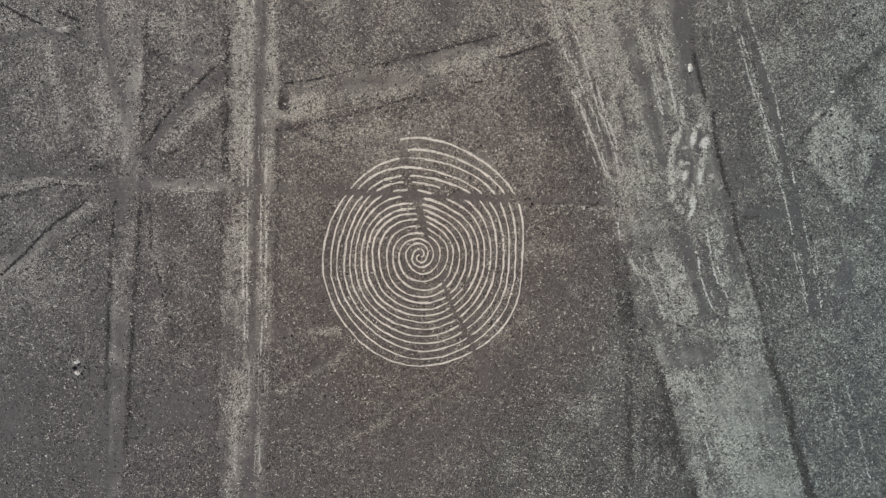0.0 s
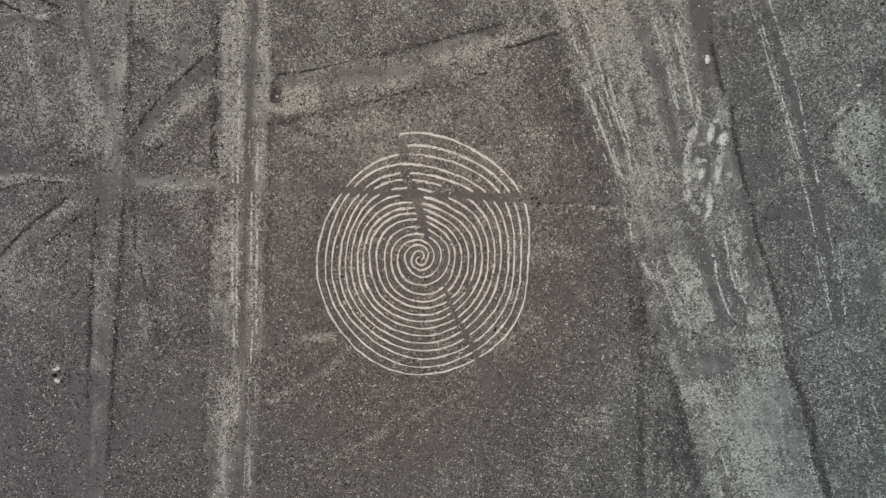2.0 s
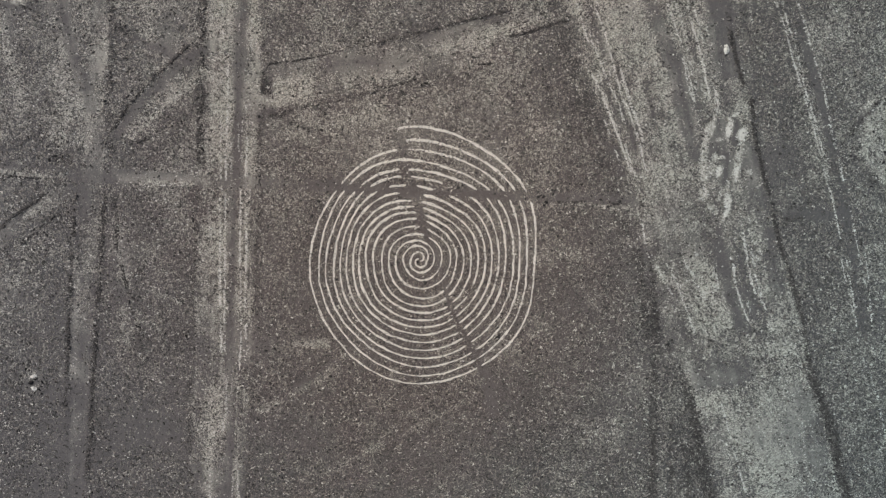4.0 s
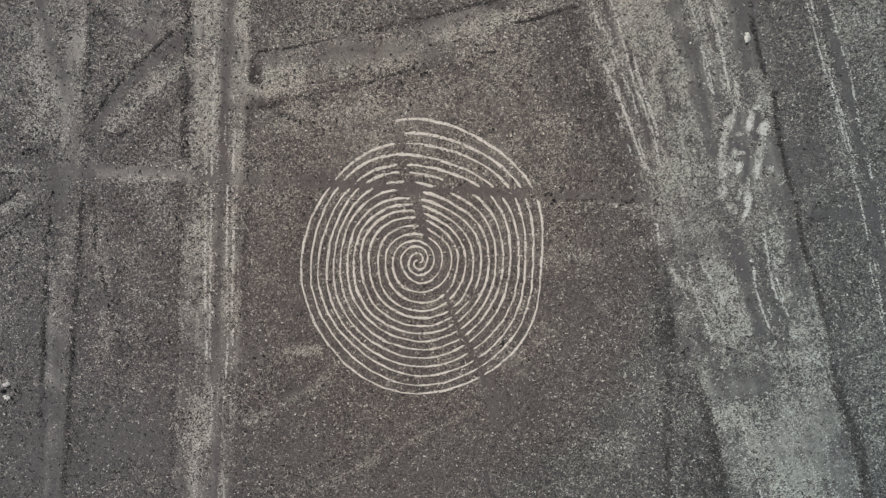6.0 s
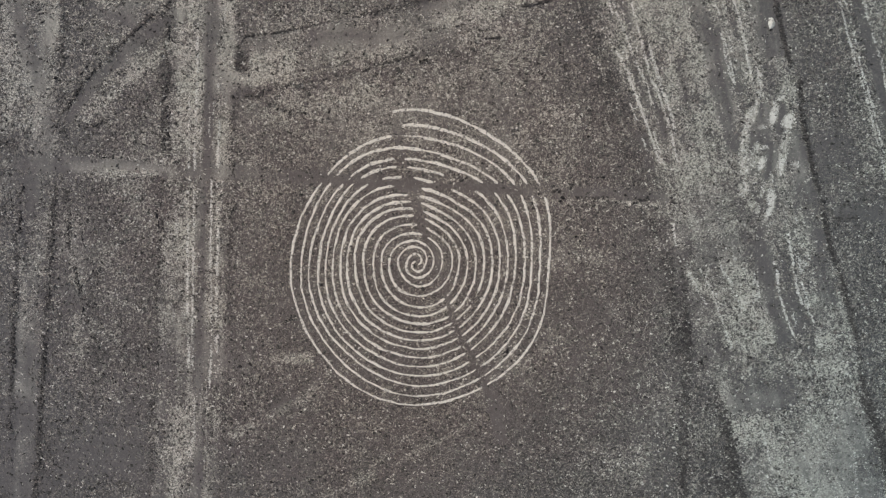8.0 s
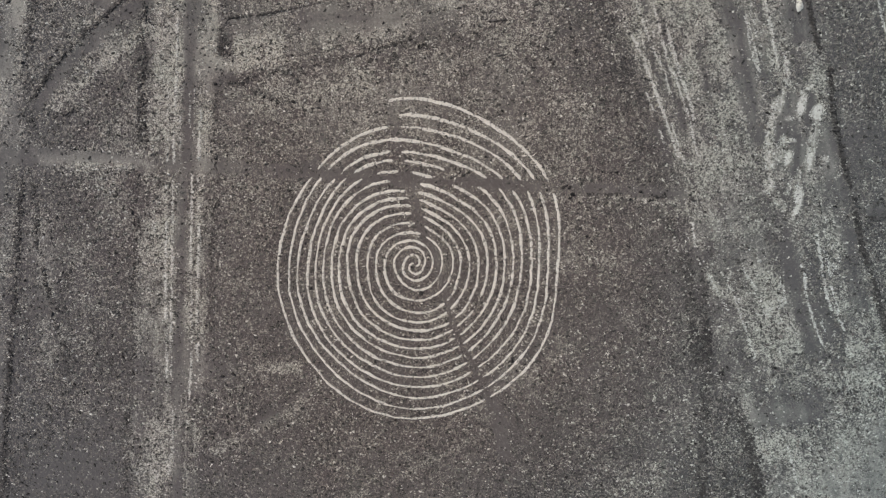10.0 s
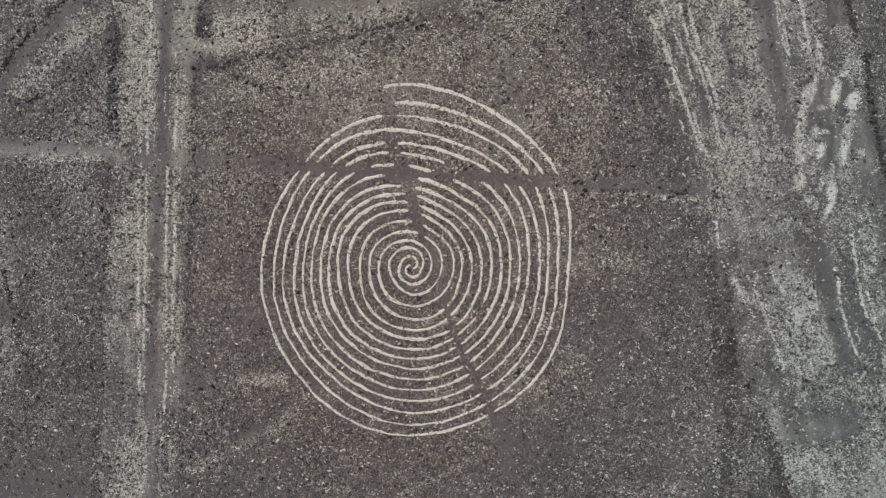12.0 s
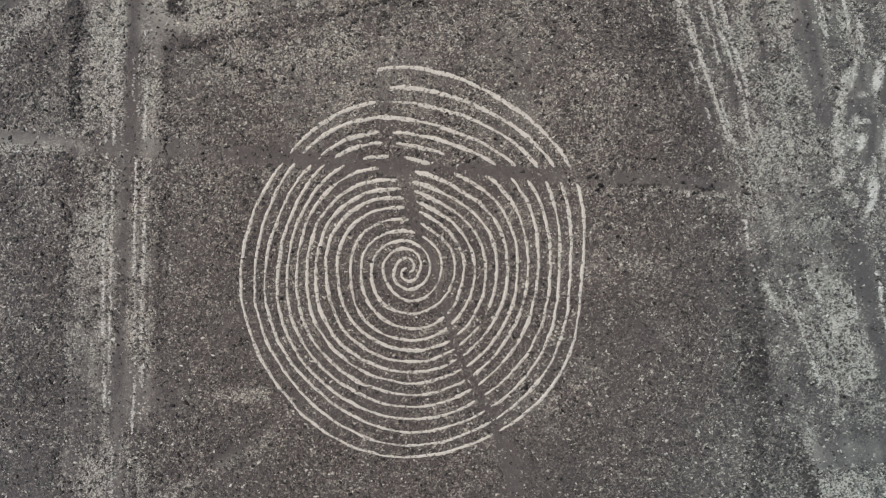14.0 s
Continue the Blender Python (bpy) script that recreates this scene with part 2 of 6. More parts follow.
way("", [(2.9, -9.2, 1.32), (4.22, -9.64, 2.2), (7.74, -8.1, 1.5), (12.14, -6.56, 0.97)],
     1.6, -0.08, 0.4, 0, 0)
way("", [(-9.86, 4.66, 0.53), (-7.0, 5.1, 0.44)],
     0.8, -0.1, 0.4, 0, 0)
way("", [(-10.74, 9.2, 0.26), (-8.1, 8.76, 0.26), (-5.46, 10.16, 0.26)],
     0.8, 0.11, 0, 0, 0)
way("", [(-12.94, -11.18, 0.31), (-10.52, -9.99, 0.35), (-8.54, -8.98, 0.35), (-7.22, -7.66, 0.22)],
     0.4, 0.4, -0.1, 0, 0)
way("", [(-10.74, -9.64, 0.31), (-8.54, -8.4, 0.31), (-7.44, -7.44, 0.22)],
     0.4, -0.08, 0.5, 0.03, -0.01)
way("", [(-10.08, -16.02, 0.18), (-8.1, -15.27, 0.22), (-6.34, -14.39, 0.26), (-3.7, -13.07, 0.26), (-0.62, -11.4, 0.22), (2.24, -9.64, 0.13)],
     0.4, 0.24, -0.1, 0, 0)
way("", [(-10.52, -6.29, 0.22), (-8.98, -6.25, 0.26), (-7.88, -6.2, 0.22)],
     0.4, 0.42, -0.1, 0, 0)
way("", [(-12.5, -5.06, 0.09), (-11.62, -4.36, 0.13), (-11.18, -4.05, 0.09)],
     0.3, 0.26, 0, 0, 0)
way("", [(4.22, -12.72, 0.35), (4.88, -15.36, 0.44), (5.76, -18.0, 0.62)],
     0.8, 0.18, -0.1, 0, 0)
way("", [(-22.84, 1.8, 0.22), (-22.48, -0.4, 0.26), (-21.96, -2.16, 0.26)],
     0.5, 0.18, -0.1, 0, 0)
way("", [(-22.53, -3.48, 0.22), (-22.09, -5.24, 0.26), (-21.96, -6.56, 0.22)],
     0.5, 0.18, -0.1, 0, 0)
way("", [(-21.47, -4.36, 0.13), (-21.21, -5.68, 0.13)],
     0.4, 0.18, -0.1, 0, 0)
way("", [(-21.38, -9.64, 0.26), (-21.3, -11.4, 0.26), (-22.09, -11.92, 0.22)],
     0.6, 0.18, -0.1, 0, 0)
way("", [(-30.76, 16.76, 0.35), (-30.45, 14.56, 0.35), (-29.66, 11.48, 0.35), (-29.22, 9.28, 0.35)],
     0.6, 0.31, -0.05, 0, 0)
way("", [(-25.48, 20.28, 0.44), (-25.04, 17.64, 0.53), (-25.26, 15.44, 0.62), (-25.08, 13.24, 0.53)],
     0.8, 0.26, -0.1, 0, 0)
way("", [(-26.8, 15.0, 0.53), (-26.58, 12.36, 0.79), (-26.31, 9.28, 0.88), (-26.58, 6.64, 0.62)],
     0.9, 0.29, -0.1, 0, 0)
way("", [(-25.04, 11.04, 0.44), (-24.6, 8.84, 0.53), (-25.04, 7.08, 0.44)],
     0.6, 0.33, -0.1, 0, 0)
way("", [(-22.4, 18.52, 0.62), (-22.62, 16.76, 0.53)],
     0.7, 0.33, -0.1, 0, 0)
way("", [(-35.38, 16.54, 0.26), (-31.42, 16.76, 0.26), (-27.9, 16.76, 0.26), (-26.36, 16.68, 0.22)],
     0.4, -0.1, 0.5, 0.05, 0)
way("", [(21.03, 17.64, 1.32), (21.47, 14.56, 1.5), (22.53, 9.28, 1.32), (23.67, 4.44, 1.41), (24.68, 0.92, 1.23)],
     1.1, -0.22, 0.3, 0, 0)
way("", [(22.7, 22.04, 0.35), (23.14, 18.96, 0.35), (24.11, 15.88, 0.35), (25.26, 12.36, 0.35), (26.22, 8.84, 0.4), (27.1, 5.32, 0.4), (27.72, 2.24, 0.4), (28.34, -1.28, 0.35), (28.95, -5.24, 0.35)],
     0.25, -0.15, 0.55, 0.02, -0.02)
way("", [(30.18, -7.0, 0.4), (30.84, -10.96, 0.4), (32.03, -15.8, 0.4), (33.04, -20.2, 0.4)],
     0.5, -0.05, 0.35, 0, 0)
way("", [(27.9, 8.62, 0.26), (29.3, 10.38, 0.26), (31.06, 12.36, 0.4), (32.82, 14.34, 0.44), (35.9, 16.98, 0.48)],
     0.35, -0.1, 0.4, 0.12, 0.03)
way("", [(27.63, 7.08, 0.26), (28.86, 5.68, 0.31), (31.06, 3.92, 0.35)],
     0.4, -0.1, 0.4, 0.15, 0.02)
way("", [(32.82, 4.22, 0.44), (33.7, 6.42, 0.44), (35.9, 9.06, 0.53)],
     0.6, -0.1, 0.4, 0.15, 0)
way("", [(35.68, 15.88, 1.94), (35.46, 12.36, 1.94), (34.8, 9.28, 1.06)],
     0.6, 0.15, 0.2, -0.1, 0)
way("mound", [(30.27, 9.64, 1.5), (31.06, 7.52, 2.73), (31.5, 5.1, 1.5)],
     0.4, 0.26, -0.15, -0.2, 0.12)
way("", [(32.03, 10.38, 0.4), (32.12, 7.08, 0.4)],
     0.5, -0.18, 0.4, 0, 0)
way("", [(28.86, 0.48, 0.62), (30.18, 0.7, 0.79)],
     0.8, 0.18, -0.1, 0, 0)
way("", [(30.84, -3.04, 0.35), (32.82, -4.58, 0.35), (35.46, -6.56, 0.44)],
     0.6, 0, 0.4, 0, 0)
way("", [(28.86, -5.9, 1.14), (31.94, -1.28, 0.79)],
     1.2, -0.05, 0.45, 0, 0)
way("", [(-36.26, -1.72, 0.1), (-32.3, 1.28, 0.1), (-30.1, 2.16, 0.1), (-28.56, 3.12, 0.1), (-27.68, 4.0, 0.1)],
     0.3, -0.1, 0, 0.45, 0.021)
way("", [(-36.26, -4.58, 0.1), (-31.86, -0.92, 0.1), (-28.78, 1.58, 0.1), (-26.14, 3.21, 0.1)],
     0.3, -0.1, 0, 0.34, 0.021)
way("", [(-35.38, 3.74, 0.08), (-33.18, 4.22, 0.08), (-31.77, 4.66, 0.08), (-30.1, 5.06, 0.08), (-28.12, 4.93, 0.08)],
     0.2, -0.1, 0, 0.6, 0.021)
way("", [(-35.38, 5.02, 0.07), (-32.74, 5.24, 0.07)],
     0.2, -0.1, 0, 0.38, 0.014)
way("", [(-10.74, -9.11, 0.08), (-8.54, -7.96, 0.08), (-7.44, -7.17, 0.08)],
     0.3, -0.05, 0, 0.56, 0.021)
# dark line below the long pale ridge, its shade painted into the soil
way("", [(-5.9, -14.74, 0.08), (-3.26, -13.42, 0.08), (-0.18, -11.66, 0.08)],
     0.3, -0.05, 0, 0.52, 0.021)
way("", [(-25.56, 4.0, 0.1), (-25.83, 0.48, 0.1), (-26.0, -2.6, 0.1), (-26.14, -7.0, 0.1), (-26.22, -9.2, 0.1), (-26.44, -12.06, 0.1)],
     0.25, -0.05, 0, 0.45, 0.014)
way("", [(-23.63, 4.0, 0.14), (-23.76, 0.92, 0.14), (-23.94, -2.6, 0.14), (-24.24, -7.0, 0.14), (-24.42, -10.52, 0.14), (-24.64, -14.04, 0.14), (-24.86, -16.24, 0.14)],
     0.3, -0.05, 0, 0.64, 0.021)
way("", [(-22.84, 1.8, 0.08), (-22.7, -0.18, 0.08)],
     0.3, -0.05, 0, 0.38, 0.014)
way("", [(-21.43, -1.28, 0.07), (-21.3, -4.58, 0.1), (-21.03, -7.0, 0.07)],
     0.4, -0.05, 0, 0.34, 0.014)
way("", [(-17.16, 4.44, 0.1), (-17.25, 0.92, 0.14), (-17.42, -3.48, 0.14), (-17.51, -8.76, 0.14), (-17.69, -14.04, 0.14)],
     0.5, -0.05, 0, 0.38, 0.014)
way("", [(19.27, 17.2, 0.08), (19.54, 15.0, 0.1), (19.98, 13.24, 0.12), (20.46, 11.4, 0.1)],
     0.2, -0.2, 0, 0.56, 0.056)
way("", [(18.44, 19.18, 0.12), (18.83, 17.2, 0.1)],
     0.4, -0.1, 0, 0.3, 0.028)
way("", [(20.86, 9.94, 0.1), (21.21, 8.4, 0.12), (21.65, 6.42, 0.15), (22.09, 4.66, 0.15), (22.7, 2.24, 0.12), (23.06, 0.7, 0.12), (23.58, -0.62, 0.12)],
     0.22, -0.2, 0, 0.56, 0.056)
way("", [(23.58, -0.62, 0.08), (24.02, -2.16, 0.08), (24.38, -3.26, 0.1), (24.73, -4.58, 0.08), (24.99, -6.56, 0.08), (25.34, -8.1, 0.1)],
     0.22, -0.1, 0, 0.56, 0.049)
way("", [(25.34, -8.1, 0.1), (25.87, -9.64, 0.17), (26.44, -11.18, 0.2), (26.93, -12.94, 0.22), (27.32, -14.92, 0.25), (27.9, -16.68, 0.27), (28.42, -18.44, 0.3), (29.08, -21.52, 0.3)],
     0.3, -0.2, 0, 0.56, 0.07)
way("", [(-16.81, 18.96, 0.14), (-16.9, 15.0, 0.17), (-17.03, 10.6, 0.17), (-17.07, 5.32, 0.14)],
     0.4, -0.1, 0, 0.38, 0.028)
way("", [(-12.63, 13.68, 0.1), (-12.63, 12.14, 0.14), (-12.63, 10.82, 0.2)],
     0.4, -0.1, 0, 0.52, 0.035)
way("", [(-12.94, 9.94, 0.2), (-12.94, 4.88, 0.17), (-13.11, 0.92, 0.17), (-13.2, -4.36, 0.17)],
     0.4, -0.1, 0, 0.38, 0.021)
way("", [(-13.46, -8.76, 0.14), (-13.55, -12.28, 0.14), (-13.51, -15.8, 0.17), (-13.73, -18.44, 0.14)],
     0.4, -0.1, 0.1, 0.26, 0.014)
way("", [(-12.41, 12.89, 0.1), (-11.18, 12.98, 0.1), (-9.86, 13.24, 0.1), (-8.1, 13.64, 0.1), (-6.34, 14.04, 0.1), (-2.82, 14.92, 0.1), (0.26, 15.71, 0.1), (4.66, 16.76, 0.1)],
     0.25, -0.05, 0, 0.41, 0.028)
way("", [(-12.28, 9.37, 0.14), (-11.4, 9.37, 0.14)],
     0.3, -0.1, 0, 0.52, 0.028)
way("", [(-10.74, 9.77, 0.1), (-9.42, 9.99, 0.1), (-6.34, 10.69, 0.1), (-1.94, 12.01, 0.07)],
     0.25, -0.05, 0, 0.32, 0.021)
way("", [(-23.14, 18.52, 0.17), (-22.97, 15.44, 0.2), (-23.23, 12.8, 0.17), (-23.32, 10.6, 0.17), (-23.32, 6.64, 0.17)],
     0.4, -0.1, 0, 0.3, 0.021)
way("", [(-22.97, 15.36, 0.26), (-22.18, 15.31, 0.17)],
     0.3, -0.1, 0, 0.38, 0.014)
way("", [(-23.16, 8.21, 0.09), (-22.17, 9.68, 0.09), (-21.19, 10.87, 0.09), (-19.97, 12.10, 0.09), (-18.82, 13.21, 0.09), (-17.84, 14.19, 0.09)],
     0.25, -0.05, 0, 0.38, 0.021)
way("", [(-21.47, 7.44, 0.1), (-20.2, 7.88, 0.1), (-19.1, 8.14, 0.08)],
     0.3, -0.05, 0, 0.34, 0.014)
way("", [(-35.38, -9.64, 0.07), (-31.86, -9.42, 0.07), (-29.22, -9.28, 0.07)],
     0.2, -0.05, 0, 0.45, 0.0)
way("", [(14.26, -0.4, 0.17), (14.34, -2.16, 0.23), (14.52, -4.36, 0.23), (14.52, -7.0, 0.17), (14.43, -8.76, 0.17), (14.43, -14.04, 0.17), (14.17, -20.2, 0.17)],
     0.4, -0.12, -0.1, 0.45, 0.0)
way("", [(15.88, -10.96, 0.66), (16.76, -14.48, 0.8), (17.64, -18.0, 0.85), (18.08, -21.08, 0.92)],
     1.2, -0.08, -0.2, 0.22, 0.0)
way("", [(16.1, -7.44, 0.1), (16.63, -8.98, 0.14), (17.25, -10.96, 0.2), (17.6, -13.16, 0.23), (18.13, -15.8, 0.33), (19.1, -18.0, 0.46), (19.84, -21.08, 0.46)],
     0.4, -0.1, -0.1, 0.49, 0.021)
way("", [(7.52, 3.56, 0.08), (10.38, 3.52, 0.08), (13.55, 3.3, 0.08)],
     0.2, -0.05, 0, 0.45, 0.0)
way("", [(7.08, 17.64, 0.46), (8.4, 13.68, 0.59), (9.5, 10.16, 0.52), (10.82, 7.3, 0.46), (12.14, 4.0, 0.33)],
     0.9, -0.22, -0.1, 0.41, 0.0)
way("", [(-33.84, 18.66, 0.08), (-32.3, 18.04, 0.08)],
     0.25, -0.1, 0, 0.6, 0.0)
way("", [(-30.1, 18.57, 0.08), (-29.22, 18.17, 0.08), (-28.25, 17.73, 0.08)],
     0.25, -0.1, 0, 0.6, 0.0)
way("", [(-29.57, 16.85, 0.07), (-28.78, 16.59, 0.07), (-27.98, 16.24, 0.07)],
     0.2, -0.1, 0, 0.52, 0.0)
way("", [(-34.94, 15.62, 0.07), (-32.52, 15.97, 0.07)],
     0.25, -0.1, 0, 0.45, 0.0)
way("", [(23.14, 2.51, 0.08), (24.68, 2.51, 0.08)],
     0.25, -0.05, 0, 0.38, 0.0)
way("", [(-0.18, 15.44, 0.1), (1.58, 16.32, 0.14), (4.22, 16.68, 0.14)],
     0.25, -0.05, 0, 0.38, 0.014)
way("", [(22.09, 20.28, 0.05), (22.22, 19.18, 0.05), (22.53, 18.0, 0.05)],
     0.08, 0.12, -0.1, 0, 0.01)
way("", [(22.44, 19.62, 0.05), (22.62, 18.52, 0.05)],
     0.08, 0.07, -0.1, 0, 0.01)
way("", [(22.66, 17.42, 0.05), (23.14, 15.88, 0.05), (23.45, 14.78, 0.05), (23.8, 13.46, 0.05), (24.24, 12.14, 0.05), (24.6, 11.04, 0.05), (24.99, 9.72, 0.05), (25.43, 8.18, 0.05), (25.87, 6.64, 0.05), (26.22, 5.1, 0.05), (26.62, 3.78, 0.05), (26.93, 2.24, 0.05), (27.19, 1.14, 0.05)],
     0.08, 0.12, -0.1, 0, 0.01)
way("", [(22.97, 17.42, 0.05), (23.5, 15.66, 0.05), (23.94, 14.34, 0.05), (24.33, 12.8, 0.05), (24.77, 11.04, 0.05), (25.21, 9.64, 0.05), (25.7, 7.88, 0.05), (26.14, 6.2, 0.05), (26.49, 4.88, 0.05)],
     0.08, 0.12, -0.1, 0, 0.01)
way("", [(23.41, 20.28, 0.05), (23.58, 19.18, 0.05), (23.94, 17.64, 0.05), (24.46, 16.41, 0.05), (24.73, 15.53, 0.05), (24.99, 14.48, 0.05), (25.48, 12.98, 0.05), (25.83, 11.84, 0.05), (26.18, 10.38, 0.05), (26.58, 8.4, 0.05), (26.97, 6.86, 0.05), (27.28, 5.41, 0.05), (27.81, 4.09, 0.05)],
     0.08, 0.12, -0.1, 0, 0.01)
way("", [(27.24, 0.04, 0.05), (27.63, -1.72, 0.05), (27.9, -3.04, 0.05), (28.34, -4.58, 0.05), (28.56, -6.03, 0.05)],
     0.08, 0.07, -0.1, 0, 0.01)
way("", [(27.63, -0.18, 0.05), (27.98, -2.16, 0.05), (28.29, -3.7, 0.05)],
     0.08, 0.07, -0.1, 0, 0.01)
way("", [(27.9, 3.12, 0.05), (28.34, 0.92, 0.05), (28.56, -0.26, 0.05), (28.91, -1.8, 0.05), (29.26, -2.82, 0.05), (29.44, -4.58, 0.05)],
     0.08, 0.07, -0.1, 0, 0.01)
way("", [(28.78, 0.92, 0.05), (29.17, -1.72, 0.05)],
     0.08, 0.07, -0.1, 0, 0.01)
way("", [(8.01, 20.28, 0.05), (8.32, 19.4, 0.05), (8.71, 18.3, 0.05), (8.93, 17.29, 0.05), (9.33, 15.88, 0.05), (9.77, 14.48, 0.05)],
     0.08, 0.12, -0.1, 0, 0.01)
way("", [(7.74, 19.4, 0.05), (8.27, 17.86, 0.05), (8.89, 16.68, 0.05)],
     0.08, 0.07, -0.1, 0, 0.01)
way("", [(9.68, 18.44, 0.05), (10.08, 17.64, 0.05), (10.43, 17.07, 0.05)],
     0.08, 0.12, -0.1, 0, 0.01)
way("", [(10.21, 16.85, 0.05), (10.74, 15.66, 0.05), (11.0, 14.74, 0.05), (11.31, 13.6, 0.05), (11.62, 12.36, 0.05), (12.01, 11.26, 0.05), (12.45, 10.16, 0.05), (12.94, 8.76, 0.05), (13.42, 7.3, 0.05), (13.82, 5.76, 0.05)],
     0.08, 0.12, -0.1, 0, 0.01)
way("", [(9.55, 15.97, 0.05), (10.12, 14.21, 0.05), (10.56, 13.24, 0.05), (11.09, 12.01, 0.05), (11.53, 10.96, 0.05)],
     0.08, 0.07, -0.1, 0, 0.01)
way("", [(10.03, 12.36, 0.05), (10.47, 11.48, 0.05), (10.96, 10.52, 0.05), (11.31, 9.46, 0.05), (11.84, 8.18, 0.05), (12.41, 6.64, 0.05), (12.94, 5.32, 0.05)],
     0.08, 0.12, -0.1, 0, 0.01)
way("", [(10.38, 12.72, 0.05), (10.78, 11.57, 0.05), (11.18, 10.25, 0.05)],
     0.08, 0.07, -0.1, 0, 0.01)
way("", [(11.97, 12.72, 0.05), (12.45, 11.26, 0.05), (13.02, 9.5, 0.05), (13.38, 8.4, 0.05), (13.73, 7.0, 0.05)],
     0.08, 0.12, -0.1, 0, 0.01)
way("", [(14.39, 20.28, 0.05), (14.56, 18.96, 0.05), (14.87, 17.73, 0.05)],
     0.08, 0.07, -0.1, 0, 0.01)
way("", [(15.05, 17.42, 0.05), (15.49, 16.24, 0.05), (15.88, 15.18, 0.05), (16.15, 14.48, 0.05)],
     0.08, 0.12, -0.1, 0, 0.01)
way("", [(15.66, 17.42, 0.05), (16.1, 16.06, 0.05), (16.46, 14.3, 0.05)],
     0.08, 0.12, -0.1, 0, 0.01)
way("", [(16.28, 13.77, 0.05), (16.76, 12.14, 0.05), (17.12, 10.6, 0.05)],
     0.08, 0.12, -0.1, 0, 0.01)
way("", [(16.54, 17.12, 0.05), (16.9, 15.71, 0.05), (17.34, 14.34, 0.05), (17.69, 13.16, 0.05), (17.95, 11.92, 0.05), (18.26, 10.52, 0.05)],
     0.08, 0.12, -0.1, 0, 0.01)
way("", [(17.07, 16.85, 0.05), (17.42, 15.44, 0.05), (17.73, 14.48, 0.05)],
     0.08, 0.12, -0.1, 0, 0.01)
way("", [(16.54, 13.6, 0.05), (16.98, 12.8, 0.05)],
     0.08, 0.07, -0.1, 0, 0.01)
way("", [(19.71, -0.18, 0.05), (20.06, -1.94, 0.05), (20.5, -3.48, 0.05), (21.08, -4.8, 0.05)],
     0.08, 0.12, -0.1, 0, 0.01)
way("", [(20.81, -0.18, 0.05), (21.08, -1.5, 0.05), (21.43, -2.68, 0.05)],
     0.08, 0.12, -0.1, 0, 0.01)
way("", [(21.34, -1.28, 0.05), (21.82, -2.6, 0.05), (22.18, -3.83, 0.05)],
     0.08, 0.07, -0.1, 0, 0.01)
way("", [(18.57, -0.48, 0.05), (18.48, -1.72, 0.05), (18.74, -2.6, 0.05)],
     0.08, 0.07, -0.1, 0, 0.01)
way("", [(20.42, 1.8, 0.05), (20.64, 0.48, 0.05), (20.81, -0.18, 0.05)],
     0.08, 0.07, -0.1, 0, 0.01)
way("", [(13.64, 2.02, 0.05), (13.77, 0.7, 0.05)],
     0.08, 0.07, -0.1, 0, 0.01)
way("", [(9.59, 16.85, 0.05), (9.86, 15.66, 0.05), (10.08, 14.21, 0.05), (10.47, 13.24, 0.05)],
     0.08, 0.07, -0.1, 0, 0.01)
way("", [(10.47, 16.76, 0.05), (10.91, 15.53, 0.05), (11.18, 14.3, 0.05)],
     0.08, 0.12, -0.1, 0, 0.01)
way("", [(10.16, 12.36, 0.05), (10.56, 11.4, 0.05), (11.0, 10.6, 0.05), (11.31, 9.5, 0.05), (11.35, 8.4, 0.05)],
     0.08, 0.12, -0.1, 0, 0.01)
way("", [(10.52, 12.45, 0.05), (10.91, 11.48, 0.05), (11.31, 10.38, 0.05), (11.62, 8.84, 0.05)],
     0.08, 0.07, -0.1, 0, 0.01)
way("", [(11.4, 13.24, 0.05), (11.88, 12.14, 0.05), (12.5, 10.6, 0.05), (12.94, 9.46, 0.05)],
     0.08, 0.12, -0.1, 0, 0.01)
way("", [(12.01, 12.36, 0.05), (12.41, 11.48, 0.05), (12.85, 10.38, 0.05), (13.38, 9.2, 0.05), (13.68, 7.88, 0.05)],
     0.08, 0.12, -0.1, 0, 0.01)
way("", [(11.62, 8.14, 0.05), (12.14, 7.08, 0.05), (12.67, 6.2, 0.05), (13.38, 5.24, 0.05)],
     0.08, 0.12, -0.1, 0, 0.01)
way("", [(12.41, 7.74, 0.05), (12.76, 6.86, 0.05), (13.11, 5.41, 0.05)],
     0.08, 0.12, -0.1, 0, 0.01)
way("", [(15.36, 16.76, 0.05), (15.66, 15.8, 0.05), (16.06, 14.48, 0.05)],
     0.08, 0.12, -0.1, 0, 0.01)
way("", [(15.71, 17.29, 0.05), (16.1, 16.15, 0.05), (16.41, 15.0, 0.05)],
     0.08, 0.12, -0.1, 0, 0.01)
way("", [(16.98, 16.76, 0.05), (17.34, 15.88, 0.05), (17.73, 14.65, 0.05)],
     0.08, 0.12, -0.1, 0, 0.01)
way("", [(17.34, 14.04, 0.05), (17.78, 12.54, 0.05), (18.22, 10.6, 0.05)],
     0.08, 0.12, -0.1, 0, 0.01)
way("", [(17.42, 17.42, 0.05), (17.86, 16.54, 0.05)],
     0.08, 0.07, -0.1, 0, 0.01)
way("", [(15.22, -0.62, 0.05), (16.02, -2.07, 0.05), (16.68, -3.92, 0.05), (17.25, -5.59, 0.05)],
     0.08, 0.12, -0.1, 0, 0.01)
way("", [(14.56, -0.84, 0.05), (15.22, -2.16, 0.05)],
     0.08, 0.12, -0.1, 0, 0.01)
